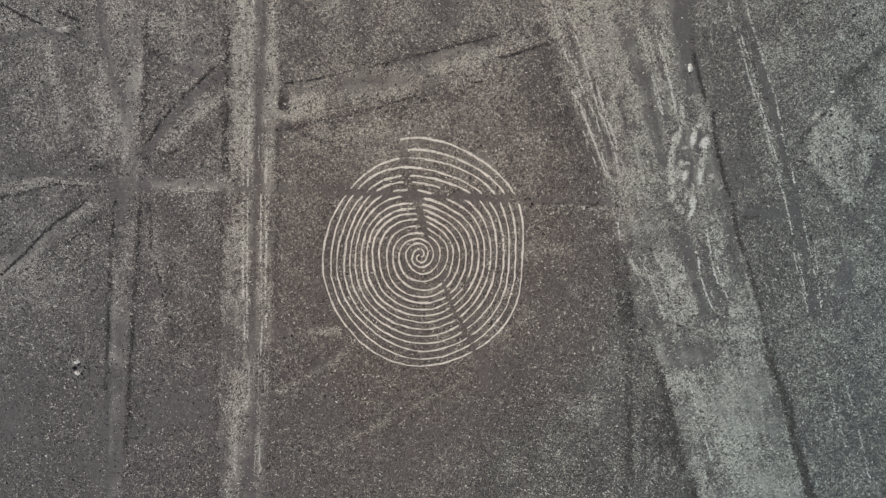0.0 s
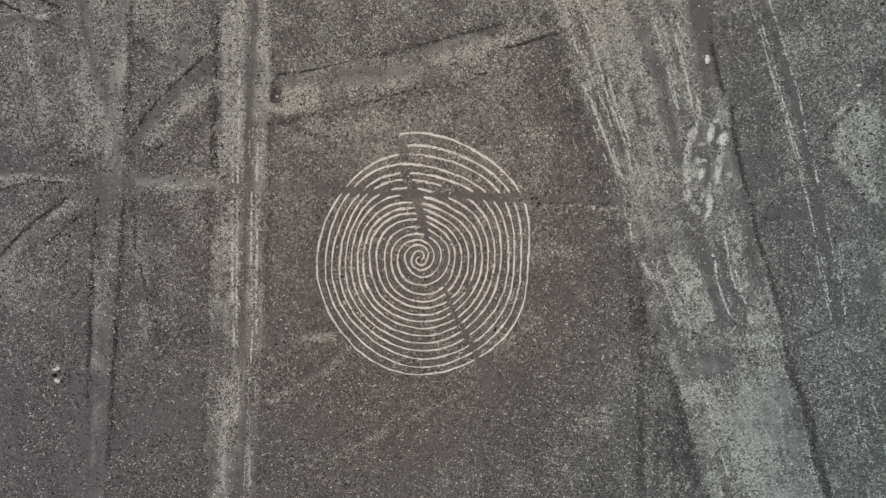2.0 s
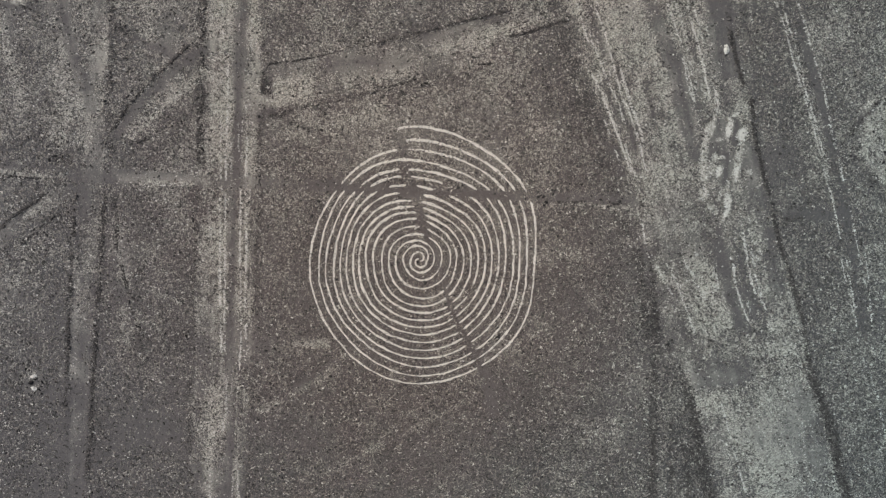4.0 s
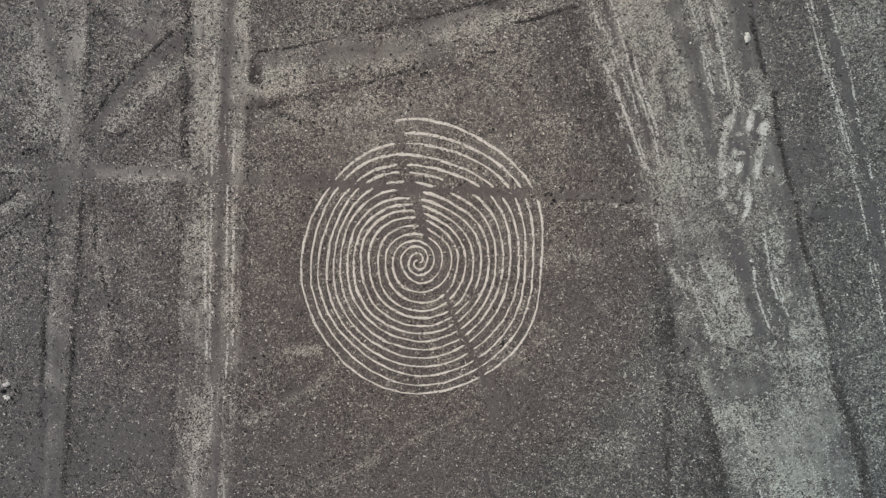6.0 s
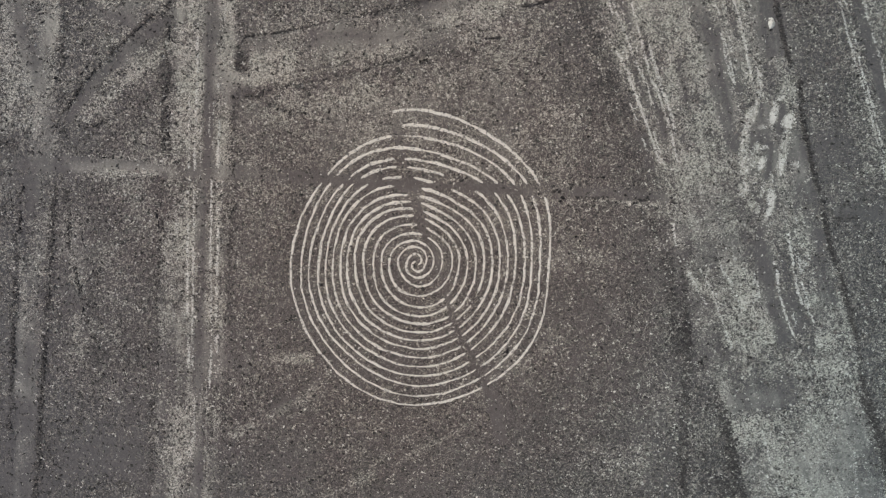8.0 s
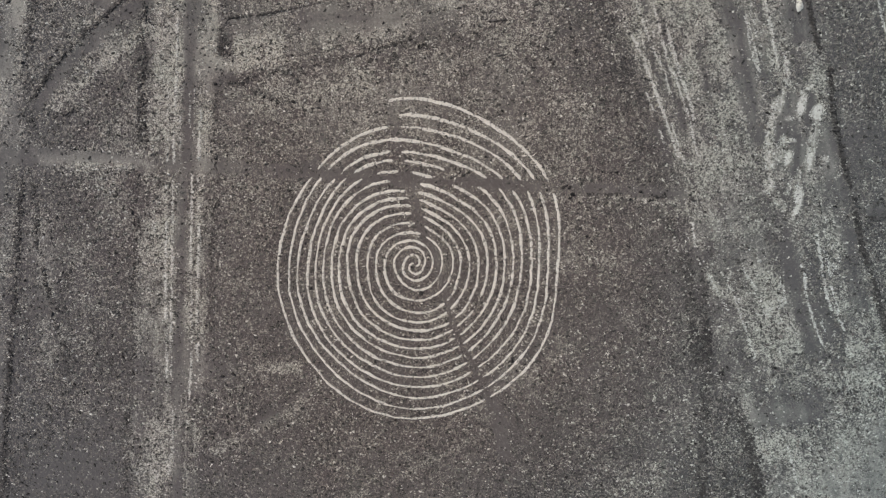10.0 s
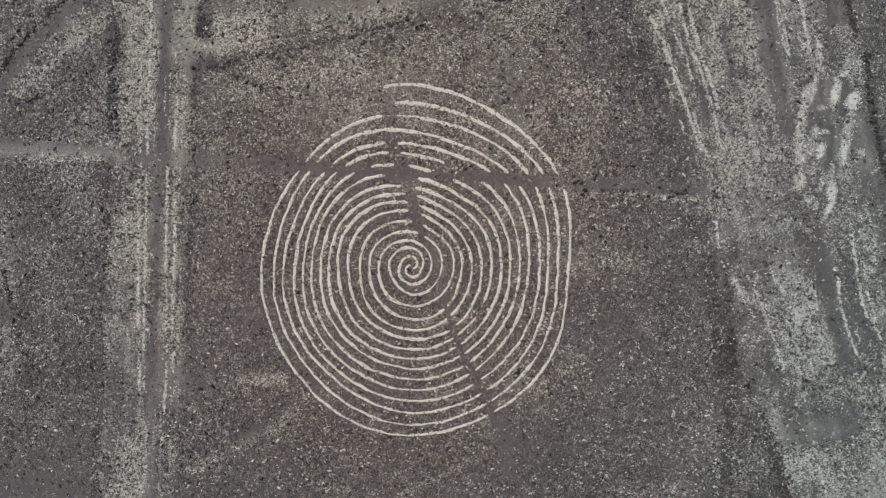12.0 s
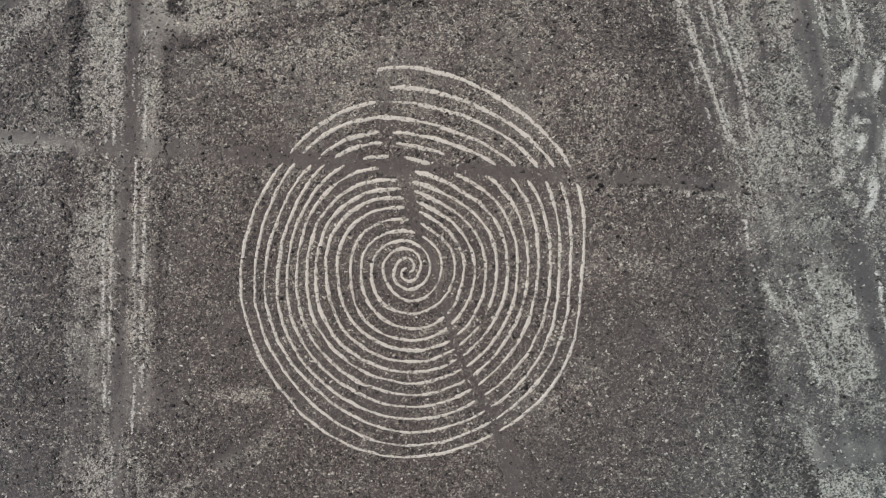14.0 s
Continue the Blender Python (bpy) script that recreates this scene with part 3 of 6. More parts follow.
way("", [(16.46, -0.4, 0.05), (17.07, -1.63, 0.05), (17.69, -2.68, 0.05)],
     0.08, 0.12, -0.1, 0, 0.01)
way("", [(18.57, -1.19, 0.05), (18.39, -1.94, 0.05), (18.48, -3.48, 0.05)],
     0.08, 0.12, -0.1, 0, 0.01)
way("", [(17.2, -2.82, 0.05), (18.08, -3.12, 0.05)],
     0.08, 0.12, -0.1, 0, 0.01)
way("", [(21.12, 0.04, 0.05), (21.56, -0.31, 0.05), (21.38, -0.84, 0.05)],
     0.08, 0.12, -0.1, 0, 0.01)
way("", [(21.03, 1.58, 0.05), (21.74, 0.48, 0.05), (21.65, -0.4, 0.05)],
     0.08, 0.07, -0.1, 0, 0.01)
way("", [(19.23, -10.34, 0.05), (19.62, -11.84, 0.05), (20.06, -13.38, 0.05), (20.59, -15.36, 0.05), (20.99, -16.59, 0.05)],
     0.08, 0.12, -0.1, 0, 0.01)
way("", [(24.68, -11.62, 0.05), (24.99, -14.04, 0.05), (25.43, -17.12, 0.05)],
     0.08, 0.07, -0.1, 0, 0.01)
way("", [(-14.74, 20.28, 0.05), (-14.74, 17.64, 0.05)],
     0.08, 0.12, -0.1, 0, 0.01)
way("", [(-13.33, 20.28, 0.05), (-13.29, 18.96, 0.05), (-13.2, 17.82, 0.05)],
     0.08, 0.12, -0.1, 0, 0.01)
way("", [(-15.09, 13.68, 0.05), (-15.05, 11.48, 0.05), (-15.18, 8.4, 0.05), (-15.22, 4.88, 0.05)],
     0.08, 0.12, -0.1, 0, 0.01)
way("", [(-15.53, 9.72, 0.05), (-15.58, 7.08, 0.05), (-15.58, 4.88, 0.05)],
     0.08, 0.12, -0.1, 0, 0.01)
way("", [(-14.87, 7.52, 0.05), (-14.87, 4.88, 0.05)],
     0.08, 0.07, -0.1, 0, 0.01)
way("", [(-13.42, 15.88, 0.05), (-13.46, 13.77, 0.05)],
     0.08, 0.07, -0.1, 0, 0.01)
way("", [(-13.82, 10.08, 0.05), (-13.73, 7.96, 0.05), (-13.82, 6.2, 0.05), (-13.82, 5.1, 0.05)],
     0.08, 0.12, -0.1, 0, 0.01)
way("", [(-14.08, 9.28, 0.05), (-14.12, 6.2, 0.05)],
     0.08, 0.07, -0.1, 0, 0.01)
way("", [(-15.62, 4.22, 0.05), (-15.58, 1.8, 0.05), (-15.58, -0.84, 0.05), (-15.53, -5.46, 0.05), (-15.49, -7.0, 0.05)],
     0.08, 0.12, -0.1, 0, 0.01)
way("", [(-16.37, 3.12, 0.05), (-16.28, 0.92, 0.05)],
     0.08, 0.07, -0.1, 0, 0.01)
way("", [(-15.66, 19.4, 0.05), (-15.53, 17.86, 0.05)],
     0.08, 0.12, -0.1, 0, 0.01)
way("", [(-16.15, 16.76, 0.05), (-16.19, 16.1, 0.05)],
     0.08, 0.12, -0.1, 0, 0.01)
way("", [(-15.58, 19.84, 0.05), (-15.53, 17.64, 0.05), (-15.44, 14.56, 0.05)],
     0.08, 0.12, -0.1, 0, 0.01)
way("", [(-13.11, 11.48, 0.05), (-12.72, 10.69, 0.05)],
     0.08, 0.12, -0.1, 0, 0.01)
way("", [(-14.39, 8.84, 0.05), (-14.34, 6.2, 0.05)],
     0.08, 0.07, -0.1, 0, 0.01)
way("", [(-15.22, 4.0, 0.05), (-15.22, -0.84, 0.05), (-15.27, -5.24, 0.05), (-15.22, -7.0, 0.05)],
     0.08, 0.12, -0.1, 0, 0.01)
way("", [(-14.17, 4.22, 0.05), (-14.17, 0.92, 0.05), (-14.12, -2.6, 0.05), (-14.12, -6.12, 0.05), (-14.21, -8.32, 0.05)],
     0.08, 0.12, -0.1, 0, 0.01)
way("", [(-13.82, 4.0, 0.05), (-13.73, 1.8, 0.05), (-13.82, -1.72, 0.05), (-13.77, -6.12, 0.05)],
     0.08, 0.12, -0.1, 0, 0.01)
way("", [(-15.14, -8.76, 0.05), (-15.09, -10.96, 0.05), (-15.4, -12.72, 0.05)],
     0.08, 0.07, -0.1, 0, 0.01)
way("", [(-14.61, -15.71, 0.05), (-14.74, -17.56, 0.05)],
     0.08, 0.12, -0.1, 0, 0.01)
way("", [(-14.3, -14.7, 0.05), (-14.3, -17.64, 0.05)],
     0.08, 0.12, -0.1, 0, 0.01)
way("", [(-16.24, -15.14, 0.05), (-16.24, -17.56, 0.05)],
     0.08, 0.07, -0.1, 0, 0.01)
way("", [(30.32, -11.92, 0.05), (30.67, -13.24, 0.05)],
     0.08, 0.07, -0.1, 0, 0.01)
way("", [(30.76, -13.51, 0.05), (31.06, -14.48, 0.05), (31.42, -15.58, 0.05)],
     0.08, 0.07, -0.1, 0, 0.01)
way("", [(31.06, -9.42, 0.05), (31.5, -11.18, 0.05)],
     0.08, 0.07, -0.1, 0, 0.01)
way("", [(32.38, -14.04, 0.05), (32.82, -16.24, 0.05), (33.26, -18.44, 0.05)],
     0.08, 0.07, -0.1, 0, 0.01)
way("", [(-34.5, 19.11, 0.09), (-33.31, 18.51, 0.09), (-32.12, 17.92, 0.09), (-31.23, 17.49, 0.09)],
     0.2, -0.1, 0, 0.6, 0)
way("", [(-34.5, 16.18, 0.2), (-32.72, 16.64, 0.2), (-31.13, 17.13, 0.2), (-29.55, 16.87, 0.2)],
     0.25, -0.1, 0.5, 0.05, 0)
way("", [(-34.5, 15.69, 0.12), (-33.31, 15.65, 0.12), (-31.93, 16.12, 0.12)],
     0.3, 0.25, 0, 0, 0)
way("", [(-29.95, 12.68, 0.3), (-28.76, 10.9, 0.3), (-27.97, 9.52, 0.3), (-27.22, 7.54, 0.3)],
     0.6, 0.28, -0.1, 0, 0)
way("", [(-28.56, 11.49, 0.14), (-27.67, 8.63, 0.14), (-26.88, 6.75, 0.14)],
     0.25, -0.1, 0.4, 0.05, 0)
way("", [(-30.54, 17.03, 0.12), (-30.05, 14.46, 0.12), (-29.16, 12.28, 0.12)],
     0.3, -0.08, 0.3, 0.1, 0)
way("", [(-21.05, 17.82, 0.3), (-20.65, 15.84, 0.3), (-20.65, 14.26, 0.3)],
     0.7, 0.14, -0.1, 0, 0)
way("", [(-17.88, 16.44, 0.2), (-17.09, 16.04, 0.2), (-16.6, 14.46, 0.2)],
     0.4, -0.1, 0, 0.35, 0)
way("", [(-6.9, 19.4, 0.3), (-6.5, 17.43, 0.3), (-6.05, 15.15, 0.3)],
     0.4, -0.06, 0.4, 0, 0)
way("", [(4.24, 14.9, 0.08), (5.32, 15.13, 0.08), (6.91, 15.65, 0.08), (8.29, 16.0, 0.08)],
     0.2, -0.1, 0, 0.5, 0)
way("", [(-8.52, 12.88, 0.42), (-6.54, 13.08, 0.42), (-4.36, 12.88, 0.42), (-2.59, 13.27, 0.42)],
     0.5, -0.1, 0.55, -0.1, 0)
way("", [(-1.99, 14.66, 0.3), (-0.41, 14.95, 0.3), (1.96, 15.84, 0.3), (4.34, 16.44, 0.3)],
     0.35, -0.1, 0.45, -0.1, 0)
way("", [(-10.3, 9.28, 0.1), (-8.91, 8.63, 0.1), (-7.43, 7.84, 0.1)],
     0.3, 0.25, -0.1, 0, 0)
way("", [(-11.09, 8.33, 0.12), (-9.31, 7.34, 0.12), (-8.12, 6.75, 0.12)],
     0.35, 0.15, -0.1, 0, 0)
way("", [(0.38, 19.4, 0.25), (0.88, 18.22, 0.25), (1.17, 17.03, 0.25)],
     0.5, -0.05, 0.35, 0, 0)
# the next two paint shade into the soil along the mound's slanting edges
way("", [(31.3, 12.58, 0.16), (32.49, 14.06, 0.16), (33.48, 15.15, 0.16), (34.55, 16.24, 0.16)],
     0.2, -0.15, 0.1, 0.4, 0.02)
way("", [(27.25, 8.03, 0.14), (28.53, 9.32, 0.14), (29.92, 10.9, 0.14)],
     0.2, -0.15, 0.1, 0.35, 0.02)
way("", [(24.18, 16.64, 0.26), (25.17, 13.08, 0.26), (26.16, 9.52, 0.26), (26.75, 6.75, 0.26)],
     0.25, -0.15, 0.6, 0, 0)
way("", [(29.72, 19.4, 0.12), (30.02, 18.22, 0.12), (30.31, 16.83, 0.12)],
     0.3, -0.1, 0.4, 0, 0)
way("", [(18.45, 18.81, 0.3), (18.94, 17.03, 0.3), (19.34, 15.05, 0.3)],
     0.35, -0.12, 0.5, 0.05, 0)
way("", [(-34.5, -2.04, 0.1), (-32.52, -0.26, 0.1), (-31.33, 1.03, 0.1), (-30.15, 2.12, 0.1), (-27.97, 3.7, 0.1)],
     0.2, -0.1, 0, 0.5, 0)
way("", [(-23.42, 4.69, 0.12), (-22.83, 2.12, 0.12), (-22.43, -1.24, 0.12), (-21.64, -4.21, 0.12), (-20.85, -6.19, 0.12)],
     0.35, 0.14, -0.05, 0.2, 0)
way("", [(-22.63, -1.44, 0.18), (-22.14, -2.23, 0.18), (-21.84, -3.02, 0.18)],
     0.35, 0.3, -0.1, 0, 0)
way("", [(-25.2, 4.49, 0.5), (-25.1, 2.91, 0.5), (-25.2, 1.72, 0.5)],
     0.3, -0.1, 0.5, -0.1, 0)
way("", [(-26.98, -2.63, 0.5), (-26.59, -4.61, 0.5), (-26.78, -6.19, 0.5)],
     0.6, -0.05, 0.3, 0, 0)
way("", [(23.2, 2.81, 0.2), (25.37, 2.67, 0.2), (28.34, 2.91, 0.2), (31.3, 2.71, 0.2)],
     0.3, -0.06, 0.35, 0, 0)
way("", [(13.11, 0.54, 0.25), (13.41, -1.44, 0.25), (13.8, -3.42, 0.25), (14.0, -5.79, 0.25)],
     0.5, -0.1, 0, 0.3, 0)
way("", [(18.84, 1.92, 0.14), (18.94, 0.54, 0.14), (18.84, -1.44, 0.14)],
     0.2, -0.15, 0.5, 0.05, 0)
way("", [(31.11, -2.83, 0.14), (32.49, -4.31, 0.14), (34.55, -5.89, 0.14)],
     0.25, 0.05, 0.4, 0, 0)
way("", [(31.3, 0.54, 0.5), (31.5, -1.44, 0.5), (31.11, -3.02, 0.5)],
     0.7, -0.1, 0.4, 0, 0)
way("", [(14.49, -9.43, 0.12), (14.53, -14.38, 0.12), (14.65, -19.12, 0.12)],
     0.3, -0.12, 0.1, 0.35, 0)
way("", [(16.77, -12.99, 0.12), (16.87, -14.97, 0.12), (16.99, -16.95, 0.12)],
     0.3, -0.12, 0.1, 0.35, 0)
way("", [(15.72, -11.61, 0.12), (15.78, -14.77, 0.12), (15.68, -17.54, 0.12)],
     0.3, -0.12, 0.1, 0.35, 0)
way("", [(15.09, -11.41, 0.12), (15.19, -14.38, 0.12), (15.09, -17.54, 0.12)],
     0.35, 0.12, -0.1, 0, 0)
way("", [(16.23, -14.97, 0.25), (16.27, -17.15, 0.25), (16.18, -19.12, 0.25)],
     0.5, 0.2, -0.1, 0, 0)
way("", [(16.9, -8.7, 0.6), (18.45, -8.7, 0.6), (20.4, -8.5, 0.6)],
     0.6, 0.04, 0.42, -0.1, 0)
way("", [(20.82, -10.03, 1.6), (21.81, -12.99, 1.6), (23.0, -16.36, 1.6), (23.79, -19.12, 1.6)],
     1.0, 0.12, -0.1, -0.1, 0)
way("", [(17.4, -10.05, 0.35), (19.04, -10.0, 0.35), (20.82, -9.8, 0.35)],
     0.5, 0.3, -0.2, 0, 0)
way("", [(10.91, 12.2, 0.2), (11.23, 11.02, 0.2), (11.74, 9.83, 0.2), (12.24, 8.71, 0.2)],
     0.15, -0.25, 0.6, 0, 0)
way("", [(12.53, 11.93, 0.1), (12.67, 10.74, 0.1), (13.21, 9.41, 0.1), (13.44, 8.67, 0.1)],
     0.12, -0.2, 0.4, 0, 0)
way("", [(11.55, 7.44, 0.25), (11.87, 6.4, 0.25), (12.31, 5.21, 0.25)],
     0.2, -0.15, 0.5, 0, 0)
way("", [(12.55, 8.06, 0.14), (13.02, 6.87, 0.14), (13.5, 5.53, 0.14)],
     0.15, -0.2, 0.5, 0, 0)
way("", [(13.75, 11.95, 0.35), (13.93, 10.76, 0.35), (14.17, 9.42, 0.35)],
     0.3, -0.2, 0.45, 0, 0)
way("", [(15.78, 13.47, 0.5), (16.13, 11.09, 0.5), (16.56, 9.31, 0.5), (16.8, 8.12, 0.5)],
     0.3, -0.08, 0.48, 0, 0)
way("", [(17.25, 12.0, 0.16), (17.39, 10.82, 0.16), (17.6, 9.63, 0.16)],
     0.15, -0.15, 0.4, 0, 0)
way("", [(12.91, 12.53, 0.35), (13.24, 11.05, 0.35), (13.18, 9.56, 0.35)],
     0.5, 0.22, -0.2, 0, 0)
way("", [(15.01, 11.97, 0.4), (15.19, 10.48, 0.4), (15.25, 7.8, 0.4)],
     0.5, 0.15, -0.2, 0, 0)
way("", [(18.65, 9.34, 0.55), (18.77, 8.15, 0.55), (18.62, 6.9, 0.55)],
     0.25, -0.2, 0.6, 0, 0)
way("", [(19.45, 7.12, 0.3), (19.39, 5.77, 0.3), (19.21, 4.72, 0.3)],
     0.2, -0.2, 0.6, 0, 0)
way("", [(20.09, 9.37, 0.22), (20.02, 8.17, 0.22), (19.89, 7.42, 0.22)],
     0.15, -0.2, 0.6, 0, 0)
way("", [(18.24, 7.7, 0.16), (18.22, 6.05, 0.16), (18.25, 4.56, 0.16)],
     0.15, -0.2, 0.6, 0, 0)
way("", [(20.78, 7.74, 0.3), (20.96, 6.4, 0.3), (21.32, 4.01, 0.3)],
     0.3, -0.12, 0.4, 0, 0)
way("", [(19.2, 11.74, 0.4), (19.37, 10.55, 0.4), (19.54, 9.66, 0.4)],
     0.4, -0.15, 0.4, 0, 0)
way("", [(18.75, 1.12, 0.5), (19.18, -0.82, 0.5), (19.23, -2.93, 0.5)],
     0.3, -0.08, 0.48, 0, 0)
way("", [(20.15, 0.39, 0.25), (20.56, -1.7, 0.25), (20.88, -2.9, 0.25)],
     0.2, -0.15, 0.5, 0, 0)
way("", [(19.67, -2.47, 0.5), (20.37, -4.11, 0.5), (20.95, -5.61, 0.5)],
     0.4, -0.15, 0.4, 0, 0)
way("", [(22.27, 1.93, 0.5), (22.48, -0.47, 0.5), (22.83, -2.87, 0.5)],
     0.4, -0.12, 0.4, 0, 0)
way("", [(17.67, -0.25, 0.5), (18.01, -1.74, 0.5), (18.33, -2.79, 0.5)],
     0.6, 0.1, -0.15, 0, 0)
way("", [(18.94, -3.23, 0.45), (19.41, -4.13, 0.45), (19.58, -5.18, 0.45)],
     0.5, 0.22, -0.2, 0, 0)
way("", [(16.73, -5.38, 0.3), (17.78, -4.91, 0.3), (18.54, -5.35, 0.3)],
     0.4, 0.15, -0.2, 0, 0)
way("", [(21.69, 1.02, 0.3), (22.01, 0.12, 0.3)],
     0.3, 0.3, -0.2, 0, 0)
way("", [(22.22, -2.13, 0.3), (22.53, -2.87, 0.3)],
     0.4, 0.22, -0.2, 0, 0)
way("", [(14.54, -1.2, 0.35), (15.15, -1.79, 0.35), (16.36, -2.22, 0.35)],
     0.5, 0.2, -0.1, 0, 0)
way("", [(13.57, 2.24, 0.15), (13.77, 1.34, 0.15), (13.84, 0.59, 0.15)],
     0.3, 0.28, -0.1, 0, 0)
way("", [(14.05, 0.6, 0.3), (14.31, -1.8, 0.3), (15.48, -2.99, 0.3)],
     0.5, -0.1, 0.3, 0, 0)
way("", [(13.19, -1.37, 0.18), (13.52, -2.42, 0.18)],
     0.4, -0.1, -0.1, 0.5, 0)
way("", [(13.69, -3.32, 0.18), (13.77, -4.52, 0.18)],
     0.4, -0.1, -0.1, 0.5, 0)
way("", [(14.46, -4.21, 0.18), (14.78, -5.41, 0.18)],
     0.4, -0.1, -0.1, 0.5, 0)
way("", [(15.25, -6.15, 0.18), (15.57, -6.9, 0.18)],
     0.4, -0.1, -0.1, 0.5, 0)
way("", [(12.68, -5.44, 0.18), (12.99, -6.19, 0.18)],
     0.4, -0.1, -0.1, 0.5, 0)
way("", [(12.22, 2.37, 0.18), (12.54, 1.17, 0.18)],
     0.4, -0.1, -0.1, 0.5, 0)
way("", [(-14.52, 13.3, 0.3), (-14.37, 10.32, 0.3), (-14.3, 7.34, 0.3), (-14.31, 4.8, 0.3)],
     0.25, -0.08, 0.22, -0.1, 0)
way("", [(-14.9, 4.34, 0.25), (-14.85, 2.24, 0.25), (-14.92, 0.14, 0.25)],
     0.2, -0.15, 0.5, -0.1, 0)
way("", [(-15.63, 10.75, 0.45), (-15.67, 9.41, 0.45), (-15.66, 7.62, 0.45)],
     0.4, 0.2, -0.15, 0, 0)
way("", [(-12.62, 12.59, 0.42), (-12.55, 11.54, 0.42), (-12.48, 10.8, 0.42)],
     0.25, -0.3, -0.1, 0.7, 0)
way("", [(-16.78, 11.93, 0.25), (-16.77, 10.88, 0.25), (-16.88, 9.69, 0.25)],
     0.4, -0.1, 0, 0.35, 0)
way("", [(-12.63, 10.5, 0.2), (-11.73, 10.07, 0.2), (-10.83, 10.53, 0.2)],
     0.3, 0.25, -0.2, 0, 0)
way("", [(-12.62, 9.61, 0.12), (-11.72, 9.41, 0.12), (-10.53, 9.79, 0.12)],
     0.25, -0.1, 0.1, 0.3, 0)
way("", [(17.5, -10.4, 0.45), (18.54, -10.25, 0.45), (19.62, -10.5, 0.45)],
     0.4, 0.3, -0.3, 0, 0)
way("", [(17.0, -8.9, 0.5), (18.51, -8.8, 0.55), (20.6, -8.5, 0.5)],
     0.3, 0.02, 0.42, 0, 0)
way("", [(22.44, -6.66, 0.25), (23.15, -6.47, 0.25), (23.87, -6.65, 0.25)],
     0.3, 0.28, -0.2, 0, 0)
way("", [(22.23, -5.15, 0.18), (23.13, -5.22, 0.18)],
     0.25, 0.28, -0.2, 0, 0)
way("", [(-20.85, -2.83, 0.12), (-19.47, -3.22, 0.12), (-17.88, -3.66, 0.12)],
     0.35, 0.28, -0.1, 0.1, 0)
way("", [(6.6, 14.0, 0.9), (8.2, 10.8, 1.2), (9.8, 7.6, 0.9)],
     1.0, -0.16, 0, 0.14, 0)
way("", [(14.3, 9.8, 1.0), (15.2, 7.6, 1.1), (15.9, 5.6, 0.9)],
     0.9, -0.16, 0.05, 0, 0)
way("", [(-20.65, 4.81, 0.08), (-18.87, 4.69, 0.08), (-17.19, 4.63, 0.08)],
     0.14, 0.5, -0.5, 0, 0.02)
way("", [(-27.13, 6.56, 0.25), (-26.54, 6.28, 0.25), (-25.88, 6.06, 0.25)],
     0.3, -0.1, -0.2, 0.5, 0)
way("", [(-13.4, 11.7, 0.4), (-12.7, 11.0, 0.4), (-11.8, 10.9, 0.4)],
     0.3, 0.12, -0.5, 0, 0)
# Patches: middle, half length, half width, turn in degrees, pale soil, fine dust, dark stones, break-up.
PATCHES = []


def patch(x, y, long, wide, turn, d_pale, d_dust, d_dark, ragged):
    PATCHES.append((x, y, long, wide, turn, d_pale, d_dust, d_dark, ragged))


patch(-26.0, -14.5, 13.0, 6.5, 0, -0.09, 0.16, 0, 0.5)
patch(-27.5, 17.0, 9.0, 4.5, 0, 0.06, 0, 0, 0.8)
patch(-29.52, 17.07, 0.53, 0.31, -10, 0.7, 0, 0, 0.8)
patch(-31.86, 18.08, 3.08, 1.32, 0, 0.08, 0, -0.1, 0.9)
patch(-30.98, 10.6, 3.08, 2.64, 0, 0.06, 0, -0.1, 0.9)
patch(-19.98, 16.76, 2.64, 2.2, 0, 0.06, 0, -0.1, 0.9)
patch(-20.86, 11.04, 2.2, 1.76, 0, 0.06, 0, -0.1, 0.9)
patch(-8.54, 16.76, 1.98, 1.32, 20, 0.12, 0, 0, 0.8)
patch(-7.66, 9.37, 5.28, 0.97, 14, 0.08, -0.1, 0, 0.9)
patch(-8.54, 7.52, 5.72, 3.08, 10, 0.05, -0.1, -0.1, 0.9)
patch(-4.8, 9.5, 1.06, 0.88, 0, 0.2, -0.1, 0, 0.9)
patch(-4.14, 7.74, 4.18, 2.64, 0, 0.07, 0.35, -0.1, 0.8)
patch(-10.74, 8.4, 2.64, 0.4, -25, 0.12, 0, 0, 0.7)
patch(8.84, -0.18, 1.23, 0.62, 0, 0.2, -0.1, 0, 0.9)
patch(17.86, 4.88, 2.64, 0.62, 84, 0.1, 0, 0, 0.6)
patch(19.4, 7.08, 2.73, 1.58, 80, 0.06, 0.4, 0, 0.6)
patch(31.06, 16.59, 0.62, 0.22, -60, 0.55, 0, 0, 0.8)
patch(32.82, 18.3, 1.32, 0.88, 0, 0.14, 0, 0, 0.9)
patch(31.5, -0.18, 1.76, 0.97, 0, 0.16, -0.1, 0, 0.9)
patch(7.74, -15.8, 3.96, 2.64, 20, 0.08, -0.1, 0, 0.9)
patch(11.26, -12.5, 2.64, 1.32, 0, 0.1, -0.1, 0, 0.9)
patch(-9.86, -6.56, 2.64, 0.62, 0, 0.1, 0, 0, 0.9)
patch(-31.86, -11.4, 5.28, 3.96, 0, 0.03, 0.2, 0, 0.9)
patch(-26.58, -14.92, 2.64, 3.96, 0, -0.05, 0.4, 0, 0.9)
patch(-31.86, -2.6, 3.96, 2.2, 0, 0.1, -0.1, 0, 0.9)
patch(31.5, -16.24, 4.84, 3.96, 0, 0.16, -0.1, 0.05, 0.9)
patch(2.46, 13.68, 2.64, 0.62, 20, 0.12, 0, 0, 0.8)
